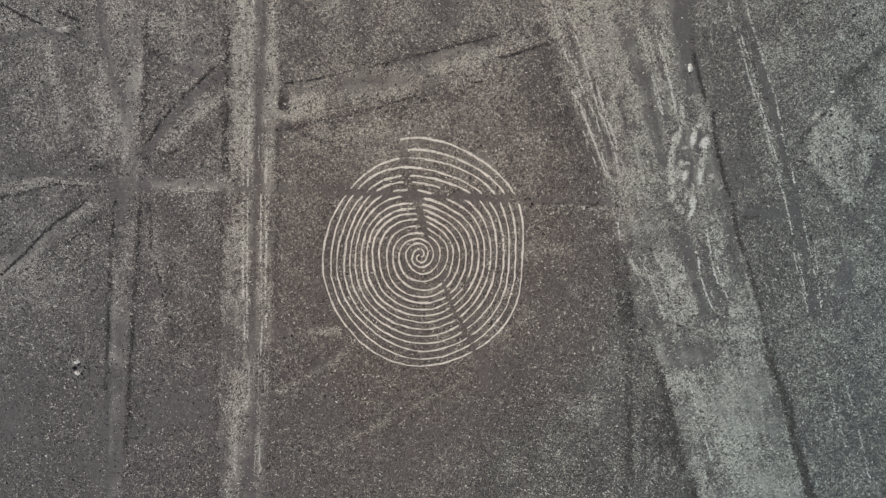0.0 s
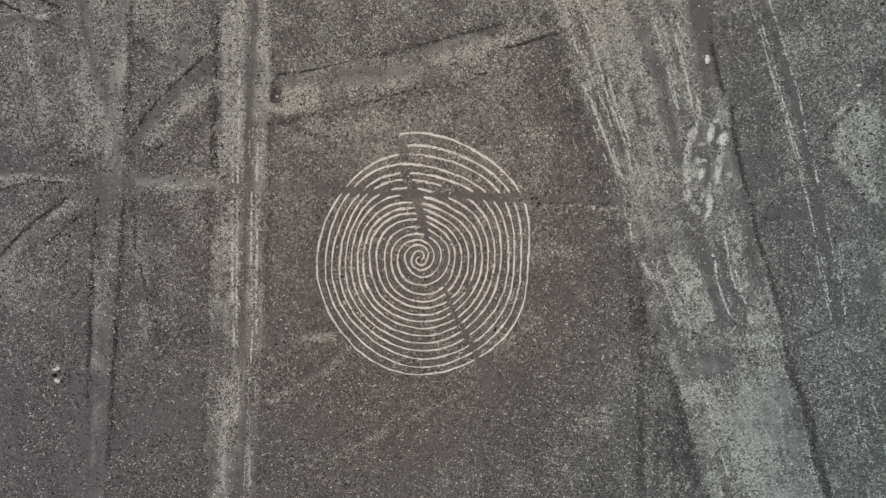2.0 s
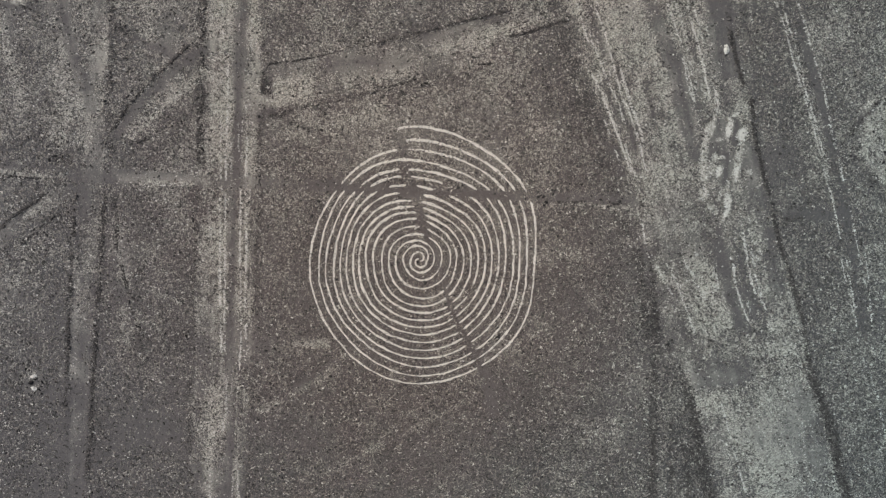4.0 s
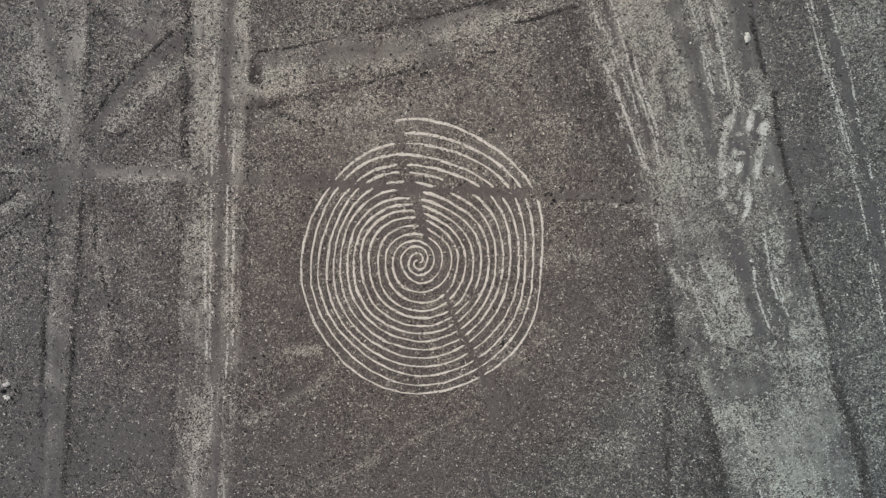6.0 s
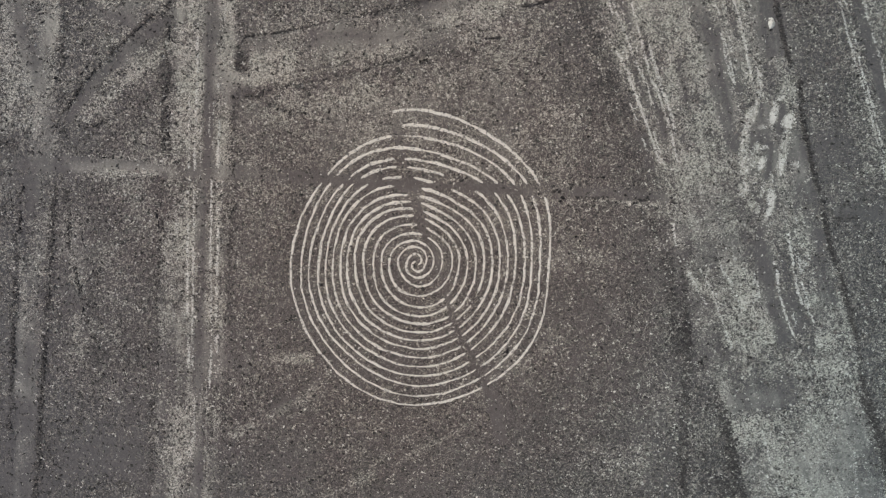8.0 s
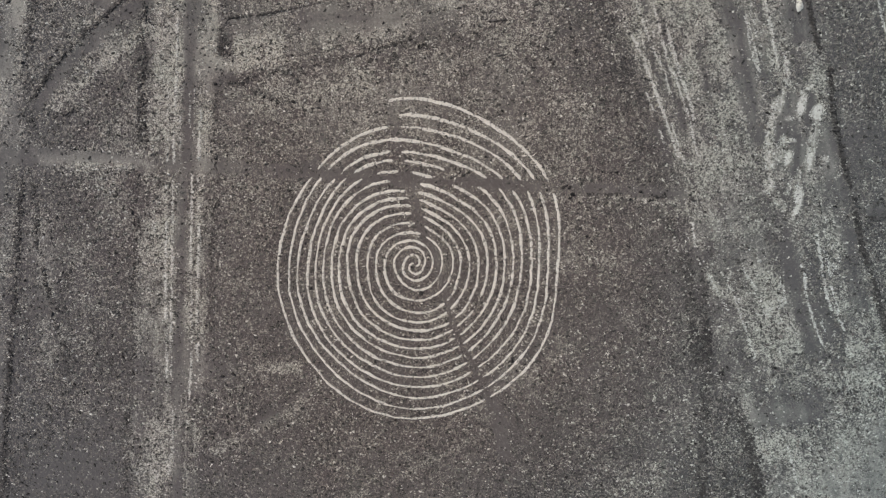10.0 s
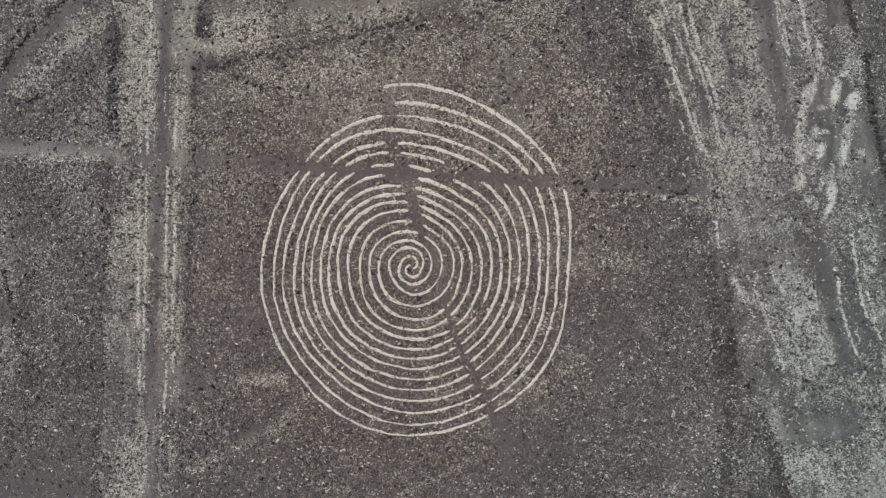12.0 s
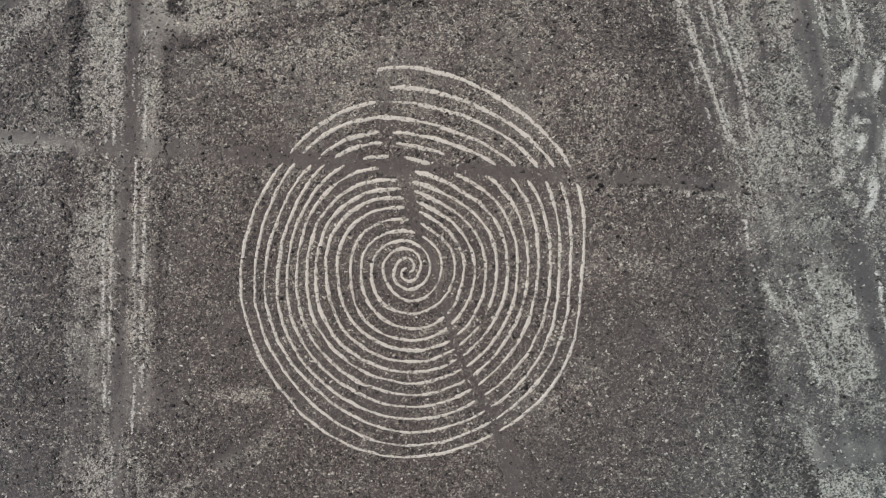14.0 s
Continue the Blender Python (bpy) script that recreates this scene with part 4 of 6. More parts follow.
patch(-28.56, -9.42, 0.88, 0.79, 0, 0.06, 0.2, 0.1, 0.8)
patch(-3.26, 8.4, 1.32, 2.2, 0, 0.02, 0.1, 0, 0.9)
patch(-12.58, 11.48, 0.53, 0.26, 90, -0.1, 0, 0.5, 0.8)
patch(17.64, -2.82, 0.53, 0.44, 0, 0.3, -0.1, 0, 0.8)
patch(-29.52, 5.98, 0.22, 0.18, 0, 0.3, 0, 0, 0.5)
patch(-11.18, 9.46, 1.14, 0.22, -10, -0.1, 0, 0.3, 0.8)

# lobes of chalky soil scraped up in the trapezoid: middle, half length, half width, turn, pale soil, fine dust
LOBES = []


def lobe(x, y, long, wide, turn, d_pale, d_dust):
    LOBES.append((x, y, long, wide, turn))
    patch(x, y, long, wide, turn, d_pale, d_dust, 0, 0.55)


lobe(18.16, 8.54, 0.86, 0.30, 64, 0.7, 0)
lobe(17.79, 6.54, 1.39, 0.30, 85, 0.45, -0.2)
lobe(19.51, 8.65, 0.92, 0.26, 75, 0.9, 0.4)
lobe(20.38, 8.28, 0.56, 0.33, 60, 0.9, 0.4)
lobe(20.18, 6.72, 1.39, 0.26, 80, 0.6, 0)
lobe(18.85, 5.75, 0.46, 0.23, 70, 0.9, 0.4)
lobe(18.40, 6.16, 0.83, 0.30, 75, 0.5, 0)
lobe(18.80, 6.70, 0.46, 0.13, -5, 0.5, 0)
lobe(20.03, 5.53, 0.50, 0.30, 80, 0.6, 0.3)
lobe(20.86, 5.69, 0.26, 0.20, 0, 0.7, 0.3)
lobe(19.42, 4.77, 0.46, 0.13, 88, 0.5, 0)
lobe(19.44, 3.72, 0.56, 0.30, 92, 0.9, 0.3)
lobe(19.34, 2.82, 0.56, 0.20, 62, 0.9, 0.2)
lobe(17.75, 4.14, 0.46, 0.33, 70, 0.5, -0.2)
lobe(18.43, 3.17, 0.53, 0.23, -55, 0.7, 0.1)
lobe(18.60, 10.43, 0.73, 0.17, 88, 0.5, 0)
lobe(19.87, 9.61, 0.43, 0.17, 30, 0.6, 0.1)
lobe(18.89, 4.01, 0.46, 0.10, 80, 0.4, 0)
lobe(18.81, 7.90, 0.26, 0.13, 0, 0.6, 0.1)
lobe(17.89, 4.75, 0.83, 0.13, 85, 0.35, -0.1)
lobe(17.90, 10.92, 0.26, 0.13, -40, 0.5, 0)


def plain(x, y):
    """What lies at each place: pale soil, fine dust, dark stones, height in metres, and the number of the band it belongs to."""
    x, y = np.asarray(x, float), np.asarray(y, float)
    pale = 0.12 * cloud(x, y, 8.0, 3) + 0.36 * cloud(x, y, 1.7, 5, 5) + 0.05 + 0.085 * np.clip(y / 14, -1, 1)
    dust = 0.30 + 0.9 * cloud(x, y, 3.2, 7, 5)
    dark = 0.5 * np.clip(cloud(x, y, 3.0, 9, 4), 0, 1)
    dark += 0.10 * np.clip(-y / 12, 0, 1)
    # coarser gravel to the south and east
    coarse = step(-y, 6.0, 17.0) * step(x, -8.0, 12.0) + 0.8 * step(x, 16.0, 26.0)
    dust -= 0.22 * np.clip(coarse, 0, 1)
    pale += 0.07 * np.clip(coarse, 0, 1)
    dark += 0.10 * np.clip(coarse, 0, 1)
    high = 0.05 * cloud(x, y, 14.0, 21) + 0.02 * cloud(x, y, 1.6, 23)
    owner = np.full(x.shape, -1)
    wob = 0.30 * cloud(x, y, 0.9, 31, 4)
    grain = cloud(x, y, 0.55, 33, 3)
    patchy = cloud(x, y, 2.6, 37, 3)
    for k, (name, line, soft, d_pale, d_dust, d_dark, d_high) in enumerate(BANDS):
        xs, ys = [p[0] for p in line], [p[1] for p in line]
        far = max(p[2] for p in line) + soft + 0.6
        box = np.nonzero((x > min(xs) - far) & (x < max(xs) + far) & (y > min(ys) - far) & (y < max(ys) + far))[0]
        if not len(box):
            continue
        dist, share, side, (half,) = along(x[box], y[box], line)
        close = dist < half + soft + 0.5
        box, dist, share, side, half = box[close], dist[close], share[close], side[close], half[close]
        if not len(box):
            continue
        edge = dist - half + wob[box] * min(1.0, 0.4 + soft)
        w = 1 - step(edge, -soft, soft)
        w *= step(share, 0.0, 0.04) * (1 - step(share, 0.96, 1.0)) if not name else 1.0
        length = sum(math.dist(a[:2], c[:2]) for a, c in zip(line, line[1:]))
        streak = cloud(side * dist, share * length * 0.07, 0.32, 41 + k, 3)
        uneven = np.clip(1 + 0.8 * patchy[box] + 0.9 * grain[box] + 1.9 * streak, 0.05, 2.2)
        pale[box] += d_pale * w * uneven
        dust[box] += d_dust * w
        dark[box] += d_dark * w * np.clip(1 + 1.6 * grain[box] + 1.2 * patchy[box], 0.0, 2.2)
        high[box] += d_high * w
        if name:
            owner[box] = np.where(w > 0.5, k, owner[box])
    pale = np.minimum(pale, 0.72)
    for px, py, long, wide, turn, d_pale, d_dust, d_dark, ragged in PATCHES:
        far = max(long, wide) * 1.6
        box = np.nonzero((abs(x - px) < far) & (abs(y - py) < far))[0]
        if not len(box):
            continue
        c, s = math.cos(radians(turn)), math.sin(radians(turn))
        u, v = (x[box] - px) * c + (y[box] - py) * s, -(x[box] - px) * s + (y[box] - py) * c
        r = np.hypot(u / long, v / wide) + ragged * (1.2 * wob[box] + 0.9 * grain[box])
        w = 1 - step(r, 0.62, 1.12)
        pale[box] += d_pale * w
        dust[box] += d_dust * w
        dark[box] += d_dark * w
    return np.clip(pale, 0, 1.1), np.clip(dust, 0, 1), np.clip(dark, 0, 1), high, owner


# ---- materials ----
def material(name):
    m = bpy.data.materials.new(name)
    m.use_nodes = True
    n = m.node_tree.nodes
    return m, m.node_tree, n, n["Principled BSDF"]


def sums(tree, op, a, b, clamp=False):
    node = tree.nodes.new("ShaderNodeMath")
    node.operation, node.use_clamp = op, clamp
    for k, v in enumerate((a, b)):
        if isinstance(v, (int, float)):
            node.inputs[k].default_value = v
        else:
            tree.links.new(v, node.inputs[k])
    return node.outputs[0]


def blend(tree, share, a, b):
    node = tree.nodes.new("ShaderNodeMix")
    node.data_type = "RGBA"
    for sock, v in ((node.inputs[0], share), (node.inputs[6], a), (node.inputs[7], b)):
        if isinstance(v, (int, float)):
            sock.default_value = v
        elif isinstance(v, tuple):
            sock.default_value = (*v, 1)
        else:
            tree.links.new(v, sock)
    return node.outputs[2]


def ramp(tree, value, stops):
    node = tree.nodes.new("ShaderNodeValToRGB")
    els = node.color_ramp.elements
    while len(els) < len(stops):
        els.new(0.5)
    for e, (at, colour) in zip(els, stops):
        e.position, e.color = at, (*colour, 1) if isinstance(colour, tuple) else (colour, colour, colour, 1)
    tree.links.new(value, node.inputs[0])
    return node.outputs[0]


def cells(tree, vec, scale, detail=0.0):
    v = tree.nodes.new("ShaderNodeTexVoronoi")
    v.voronoi_dimensions = "2D"
    v.inputs["Scale"].default_value = scale
    tree.links.new(vec, v.inputs["Vector"])
    one = tree.nodes.new("ShaderNodeSeparateColor")
    tree.links.new(v.outputs["Color"], one.inputs[0])
    return one.outputs[0], one.outputs[1], v.outputs["Distance"]


def haze(tree, vec, scale, detail=4.0, rough=0.6):
    n = tree.nodes.new("ShaderNodeTexNoise")
    n.noise_dimensions = "2D"
    for key, v in (("Scale", scale), ("Detail", detail), ("Roughness", rough)):
        n.inputs[key].default_value = v
    tree.links.new(vec, n.inputs["Vector"])
    return n.outputs["Fac"], n.outputs["Color"]


BROWN, GREY, DUST, BUFF, PALE, CHALK = (0.095, 0.078, 0.074), (0.083, 0.079, 0.077), (0.125, 0.112, 0.103), (0.32, 0.286, 0.234), (0.52, 0.488, 0.405), (0.705, 0.663, 0.585)


def lens_cast(tree, colour):
    """The lens's colour cast put into the colour: greyer and greener towards the south-east, bluer far west, warmer
    round the spiral; over rust and grey drifts of soil.
    """
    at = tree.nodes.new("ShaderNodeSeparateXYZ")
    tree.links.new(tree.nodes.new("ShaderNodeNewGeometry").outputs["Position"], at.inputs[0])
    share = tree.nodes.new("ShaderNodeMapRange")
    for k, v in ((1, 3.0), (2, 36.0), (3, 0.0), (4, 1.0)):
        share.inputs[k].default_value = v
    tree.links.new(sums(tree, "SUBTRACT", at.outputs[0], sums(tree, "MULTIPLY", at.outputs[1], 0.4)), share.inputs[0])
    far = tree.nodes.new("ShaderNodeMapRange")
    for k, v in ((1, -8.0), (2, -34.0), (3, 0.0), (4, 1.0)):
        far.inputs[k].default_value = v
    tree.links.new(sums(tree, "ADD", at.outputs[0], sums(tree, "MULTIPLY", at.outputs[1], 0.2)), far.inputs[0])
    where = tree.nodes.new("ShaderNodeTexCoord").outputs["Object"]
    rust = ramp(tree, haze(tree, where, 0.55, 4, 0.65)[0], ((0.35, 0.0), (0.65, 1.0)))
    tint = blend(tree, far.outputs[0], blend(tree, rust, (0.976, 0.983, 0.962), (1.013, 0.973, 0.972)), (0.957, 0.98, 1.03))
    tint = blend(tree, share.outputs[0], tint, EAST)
    # warm cast of the lens's middle, put into the colour round the spiral
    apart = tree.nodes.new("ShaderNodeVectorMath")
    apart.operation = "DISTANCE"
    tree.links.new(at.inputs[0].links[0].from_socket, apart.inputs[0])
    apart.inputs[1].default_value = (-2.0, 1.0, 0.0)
    warm_share = tree.nodes.new("ShaderNodeMapRange")
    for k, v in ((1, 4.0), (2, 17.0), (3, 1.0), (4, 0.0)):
        warm_share.inputs[k].default_value = v
    tree.links.new(apart.outputs["Value"], warm_share.inputs[0])
    tint = blend(tree, warm_share.outputs[0], tint, (1.02, 0.973, 0.935))
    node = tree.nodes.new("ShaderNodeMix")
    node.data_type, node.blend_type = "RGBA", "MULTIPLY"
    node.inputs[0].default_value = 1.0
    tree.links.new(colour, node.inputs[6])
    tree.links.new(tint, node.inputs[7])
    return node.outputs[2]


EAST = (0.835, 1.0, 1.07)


def desert_material():
    """Stony desert floor: brown varnished pebbles, finer dust where it is swept, pale silt where the stones are cleared."""
    m, t, n, out = material("desert_floor")
    place = n.new("ShaderNodeTexCoord").outputs["Object"]
    soil = n.new("ShaderNodeAttribute")
    soil.attribute_name = "soil"
    part = n.new("ShaderNodeSeparateColor")
    t.links.new(soil.outputs["Color"], part.inputs[0])
    pale, dust, dark = part.outputs
    # uneven places for the grains, so that their cells are not round
    shift = n.new("ShaderNodeMixRGB")
    shift.blend_type = "ADD"
    shift.inputs[0].default_value = 0.05
    t.links.new(place, shift.inputs[1])
    t.links.new(haze(t, place, 11.0, 3)[1], shift.inputs[2])
    at = shift.outputs[0]
    big, big2, _ = cells(t, at, 10.0)
    mid, mid2, midd = cells(t, at, 18.0)
    fine, fine2, fined = cells(t, at, 33.0)
    broad = haze(t, place, 0.16, 5)[0]
    middle = haze(t, place, 4.4, 4, 0.65)[0]
    # colour of the swept floor and of the varnished stones
    drift = sums(t, "ADD", soil.outputs["Alpha"], sums(t, "SUBTRACT", broad, 0.5))
    floor = blend(t, ramp(t, drift, ((0.15, 0.0), (0.85, 1.0))), BROWN, GREY)
    floor = blend(t, ramp(t, middle, ((0.3, 0.0), (0.75, 0.55))), floor, DUST)
    floor = blend(t, sums(t, "MULTIPLY", dust, 0.5), floor, DUST)
    # share of pale grains grows with the pale soil
    grains = sums(t, "ADD", sums(t, "MULTIPLY", mid, 0.65), sums(t, "MULTIPLY", big, 0.35))
    grains = sums(t, "ADD", grains, sums(t, "MULTIPLY", sums(t, "SUBTRACT", fine, 0.5), 0.6))
    reach = sums(t, "ADD", grains, sums(t, "MULTIPLY", pale, 0.42))
    reach = sums(t, "ADD", reach, sums(t, "MULTIPLY", sums(t, "SUBTRACT", middle, 0.5), 1.15))
    reach = sums(t, "SUBTRACT", reach, sums(t, "MULTIPLY", dust, 0.10))
    light = ramp(t, reach, ((0.66, 0.0), (0.80, 1.0)))
    calm = sums(t, "SUBTRACT", 1.0, ramp(t, dust, ((0.3, 0.0), (0.95, 0.78))))
    speckle = blend(t, sums(t, "MULTIPLY", pale, 2.2, True), BUFF, PALE)
    colour = blend(t, sums(t, "MULTIPLY", light, sums(t, "MULTIPLY", calm, 0.95)), floor, speckle)
    # silt that shows evenly between the grains
    colour = blend(t, sums(t, "MULTIPLY", pale, sums(t, "ADD", 0.08, sums(t, "MULTIPLY", dust, 0.45))), colour, PALE)
    # bare chalk where the silt lies thick
    colour = blend(t, sums(t, "MULTIPLY", ramp(t, sums(t, "ADD", pale, sums(t, "MULTIPLY", sums(t, "SUBTRACT", middle, 0.5), 0.5)), ((0.86, 0.0), (1.08, 1.0))), 0.75), colour, CHALK)
    # dark varnished stones
    low = sums(t, "SUBTRACT", sums(t, "ADD", sums(t, "MULTIPLY", mid2, 0.6), sums(t, "MULTIPLY", big2, 0.4)), sums(t, "MULTIPLY", dark, 0.5))
    shade = ramp(t, low, ((0.12, 1.0), (0.26, 0.0)))
    colour = blend(t, sums(t, "MULTIPLY", shade, sums(t, "MULTIPLY", calm, 0.8)), colour, (0.030, 0.026, 0.026))
    colour = blend(t, sums(t, "MULTIPLY", dark, 0.28), colour, (0.045, 0.039, 0.037))
    t.links.new(lens_cast(t, colour), out.inputs["Base Color"])
    out.inputs["Roughness"].default_value = 0.95
    out.inputs["Specular IOR Level"].default_value = 0.15
    bump = n.new("ShaderNodeBump")
    bump.inputs["Strength"].default_value, bump.inputs["Distance"].default_value = 0.7, 0.03
    relief = sums(t, "ADD", sums(t, "MULTIPLY", midd, -0.8), sums(t, "MULTIPLY", fined, -0.4))
    relief = sums(t, "MULTIPLY", relief, calm)
    t.links.new(relief, bump.inputs["Height"])
    t.links.new(bump.outputs[0], out.inputs["Normal"])
    return m


def stone_material(name, stops, per="island", dusty=0.5):
    """Small stones, each with its own tone."""
    m, t, n, out = material(name)
    if per == "island":
        tone = n.new("ShaderNodeNewGeometry").outputs["Random Per Island"]
    else:
        tone = n.new("ShaderNodeObjectInfo").outputs["Random"]
    place = n.new("ShaderNodeTexCoord").outputs["Object"]
    speck = haze(t, place, 22.0, 4, 0.7)[0]
    colour = ramp(t, tone, stops)
    colour = blend(t, ramp(t, speck, ((0.45, 0.0), (0.8, dusty))), colour, PALE)
    t.links.new(lens_cast(t, colour), out.inputs["Base Color"])
    out.inputs["Roughness"].default_value = 0.85
    out.inputs["Specular IOR Level"].default_value = 0.25
    bump = n.new("ShaderNodeBump")
    bump.inputs["Strength"].default_value, bump.inputs["Distance"].default_value = 0.5, 0.02
    t.links.new(speck, bump.inputs["Height"])
    t.links.new(bump.outputs[0], out.inputs["Normal"])
    return m


def chalk_material():
    """Chalky cleared soil of the drawn lines, with dirt blown over it and stones trodden in."""
    m, t, n, out = material("chalky_soil")
    place = n.new("ShaderNodeTexCoord").outputs["Object"]
    mid, mid2, midd = cells(t, place, 14.0)
    fine, fine2, fined = cells(t, place, 34.0)
    middle = haze(t, place, 1.1, 5, 0.7)[0]
    colour = blend(t, ramp(t, middle, ((0.38, 0.0), (0.72, 0.55))), CHALK, PALE)
    colour = blend(t, ramp(t, fine, ((0.0, 0.45), (0.5, 0.0))), colour, PALE)
    worn = sums(t, "ADD", mid, sums(t, "MULTIPLY", sums(t, "SUBTRACT", middle, 0.5), -0.8))
    colour = blend(t, ramp(t, worn, ((0.07, 0.8), (0.20, 0.0))), colour, DUST)
    t.links.new(lens_cast(t, colour), out.inputs["Base Color"])
    out.inputs["Roughness"].default_value = 0.95
    out.inputs["Specular IOR Level"].default_value = 0.1
    bump = n.new("ShaderNodeBump")
    bump.inputs["Strength"].default_value, bump.inputs["Distance"].default_value = 0.6, 0.02
    t.links.new(sums(t, "ADD", midd, fined), bump.inputs["Height"])
    t.links.new(bump.outputs[0], out.inputs["Normal"])
    return m


desert = desert_material()
chalk = chalk_material()
varnished = stone_material("varnished_stone", ((0.0, (0.008, 0.007, 0.008)), (0.3, (0.024, 0.021, 0.021)), (0.5, (0.046, 0.044, 0.042)), (0.6, (0.095, 0.074, 0.066)), (0.8, (0.10, 0.098, 0.084)), (1.0, (0.20, 0.165, 0.145))))
pale_stone = stone_material("pale_stone", ((0.0, (0.20, 0.182, 0.155)), (0.5, (0.40, 0.369, 0.308)), (0.85, (0.55, 0.512, 0.435)), (1.0, (0.72, 0.675, 0.60))))
chalk_crumb = stone_material("chalk_crumb", ((0.0, (0.28, 0.26, 0.225)), (0.4, (0.55, 0.518, 0.455)), (0.8, (0.64, 0.603, 0.535)), (1.0, (0.78, 0.74, 0.67))))
dark_rock = stone_material("dark_rock", ((0.0, (0.012, 0.011, 0.011)), (1.0, (0.05, 0.043, 0.04))), per="thing", dusty=0.08)
pale_rock = stone_material("pale_rock", ((0.0, (0.40, 0.37, 0.32)), (1.0, (0.68, 0.64, 0.58))), per="thing")


# ---- mesh helpers ----
def mesh_from(name, verts, faces, mat, smooth=False):
    """A mesh from arrays of places and of triangles or quads."""
    verts, faces = np.asarray(verts, np.float32), np.asarray(faces, np.int32)
    me = bpy.data.meshes.new(name)
    count, size = faces.shape
    me.vertices.add(len(verts))
    me.vertices.foreach_set("co", verts.ravel())
    me.loops.add(count * size)
    me.loops.foreach_set("vertex_index", faces.ravel())
    me.polygons.add(count)
    me.polygons.foreach_set("loop_start", np.arange(0, count * size, size, dtype=np.int32))
    me.polygons.foreach_set("use_smooth", np.full(count, smooth))
    me.materials.append(mat)
    me.update(calc_edges=True)
    return me


def part(name, me, parent, label=""):
    ob = new(name, me)
    ob.parent = parent
    return tagged(ob, label) if label else ob


# ---- the ground: one grid, fine under the flight and widening to the horizon ----
WIDE, DEEP, CELL = 37.0, 21.5, 0.10


def spread(half):
    inner = np.arange(-half, half + CELL / 2, CELL)
    outer, gap, at = [], CELL * 1.6, half
    while at < 3000:
        at += gap
        outer.append(at)
        gap *= 1.28
    return np.concatenate([-np.array(outer[::-1]), inner, np.array(outer)])


gx, gy = spread(WIDE), spread(DEEP)
GX, GY = [a.ravel() for a in np.meshgrid(gx, gy)]
soil_pale, soil_dust, soil_dark, ground_high, ground_owner = plain(GX, GY)
# brown to grey-green away from the spiral: the lens's colour cast put into the soil
weathered = step(np.hypot(GX + 3.0, 1.3 * GY), 9.0, 30.0)
columns = len(gx)
cell_i, cell_j = [a.ravel() for a in np.meshgrid(np.arange(columns - 1), np.arange(len(gy) - 1))]
corner = cell_j * columns + cell_i
ALL_QUADS = np.stack([corner, corner + 1, corner + columns + 1, corner + columns], 1)
quad_owner = ground_owner[corner]


def sheet(name, quads):
    used, packed = np.unique(quads, return_inverse=True)
    me = mesh_from(name, np.stack([GX, GY, ground_high], 1)[used], packed.reshape(-1, 4), desert, True)
    layer = me.color_attributes.new("soil", "FLOAT_COLOR", "POINT")
    values = np.stack([soil_pale, soil_dust, soil_dark, weathered], 1)[used]
    layer.data.foreach_set("color", values.astype(np.float32).ravel())
    return new(name, me)


LABELS = {
    "cleared_strip_1": ("broad cleared trapezoid of pale silt beside a dark bank", "cleared strip"),
    "cleared_strip_2": ("straight pale cleared avenue with wheel-worn lanes", "cleared strip"),
    "cleared_strip_3": ("narrow cleared line of pale soil across dark gravel", "cleared strip"),
    "footpath_1": ("trodden grey-brown dust path that crosses the spiral", "footpath"),
    "footpath_2": ("straight trodden dust path edged with dark stones", "footpath"),
    "footpath_3": ("narrow trodden path through the heart of the spiral", "footpath"),
    "footpath_4": ("pale slanting path of trodden soil", "footpath"),
    "mound": ("low pale gravel mound dotted with black rocks", "mound"),
}
tagged(sheet("ground", ALL_QUADS[quad_owner < 0]), "brown stony desert floor strewn with varnished pebbles", "ground", kind="structure")
for piece in dict.fromkeys(b[0] for b in BANDS if b[0]):
    mine = [k for k, b in enumerate(BANDS) if b[0] == piece]
    chosen = ALL_QUADS[np.isin(quad_owner, mine)]
    if len(chosen):
        text, kind_word = LABELS[piece]
        tagged(sheet(piece, chosen), text, kind_word, kind="structure")


def height(x, y):
    return plain(np.atleast_1d(x), np.atleast_1d(y))[3]


# ---- the spiral: two arms that wind into one another ----
SPIRAL_X, SPIRAL_Y, RINGS = -1.765, -0.525, 17.5
SHAPE = [
    ("cos", 0, 1, [7.312, 4.7, -7.07, 2.413, 1.523]),
    ("cos", 1, 1, [0.075, -2.049, 2.139, 3.033, -3.219]),
    ("sin", 1, 1, [-0.021, 3.029, -4.258, -0.255, 1.624]),
    ("cos", 2, 2, [-0.703, 4.035, -7.283, 3.645]),
    ("sin", 2, 2, [1.586, -3.682, 2.682, -0.635]),
    ("cos", 3, 2, [-0.2, 2.838, -4.866, 2.112]),
    ("sin", 3, 2, [-0.661, 1.33, -1.254, 0.568]),
    ("cos", 4, 3, [-0.366, 0.312, 0.046]),
    ("sin", 4, 3, [0.368, -2.038, 1.734]),
    ("cos", 5, 3, [0.429, -1.01, 0.441]),
    ("sin", 5, 3, [-1.748, 4.963, -3.316]),
    ("cos", 6, 3, [-0.582, 1.412, -0.891]),
    ("sin", 6, 3, [-0.082, 0.317, -0.231]),
]
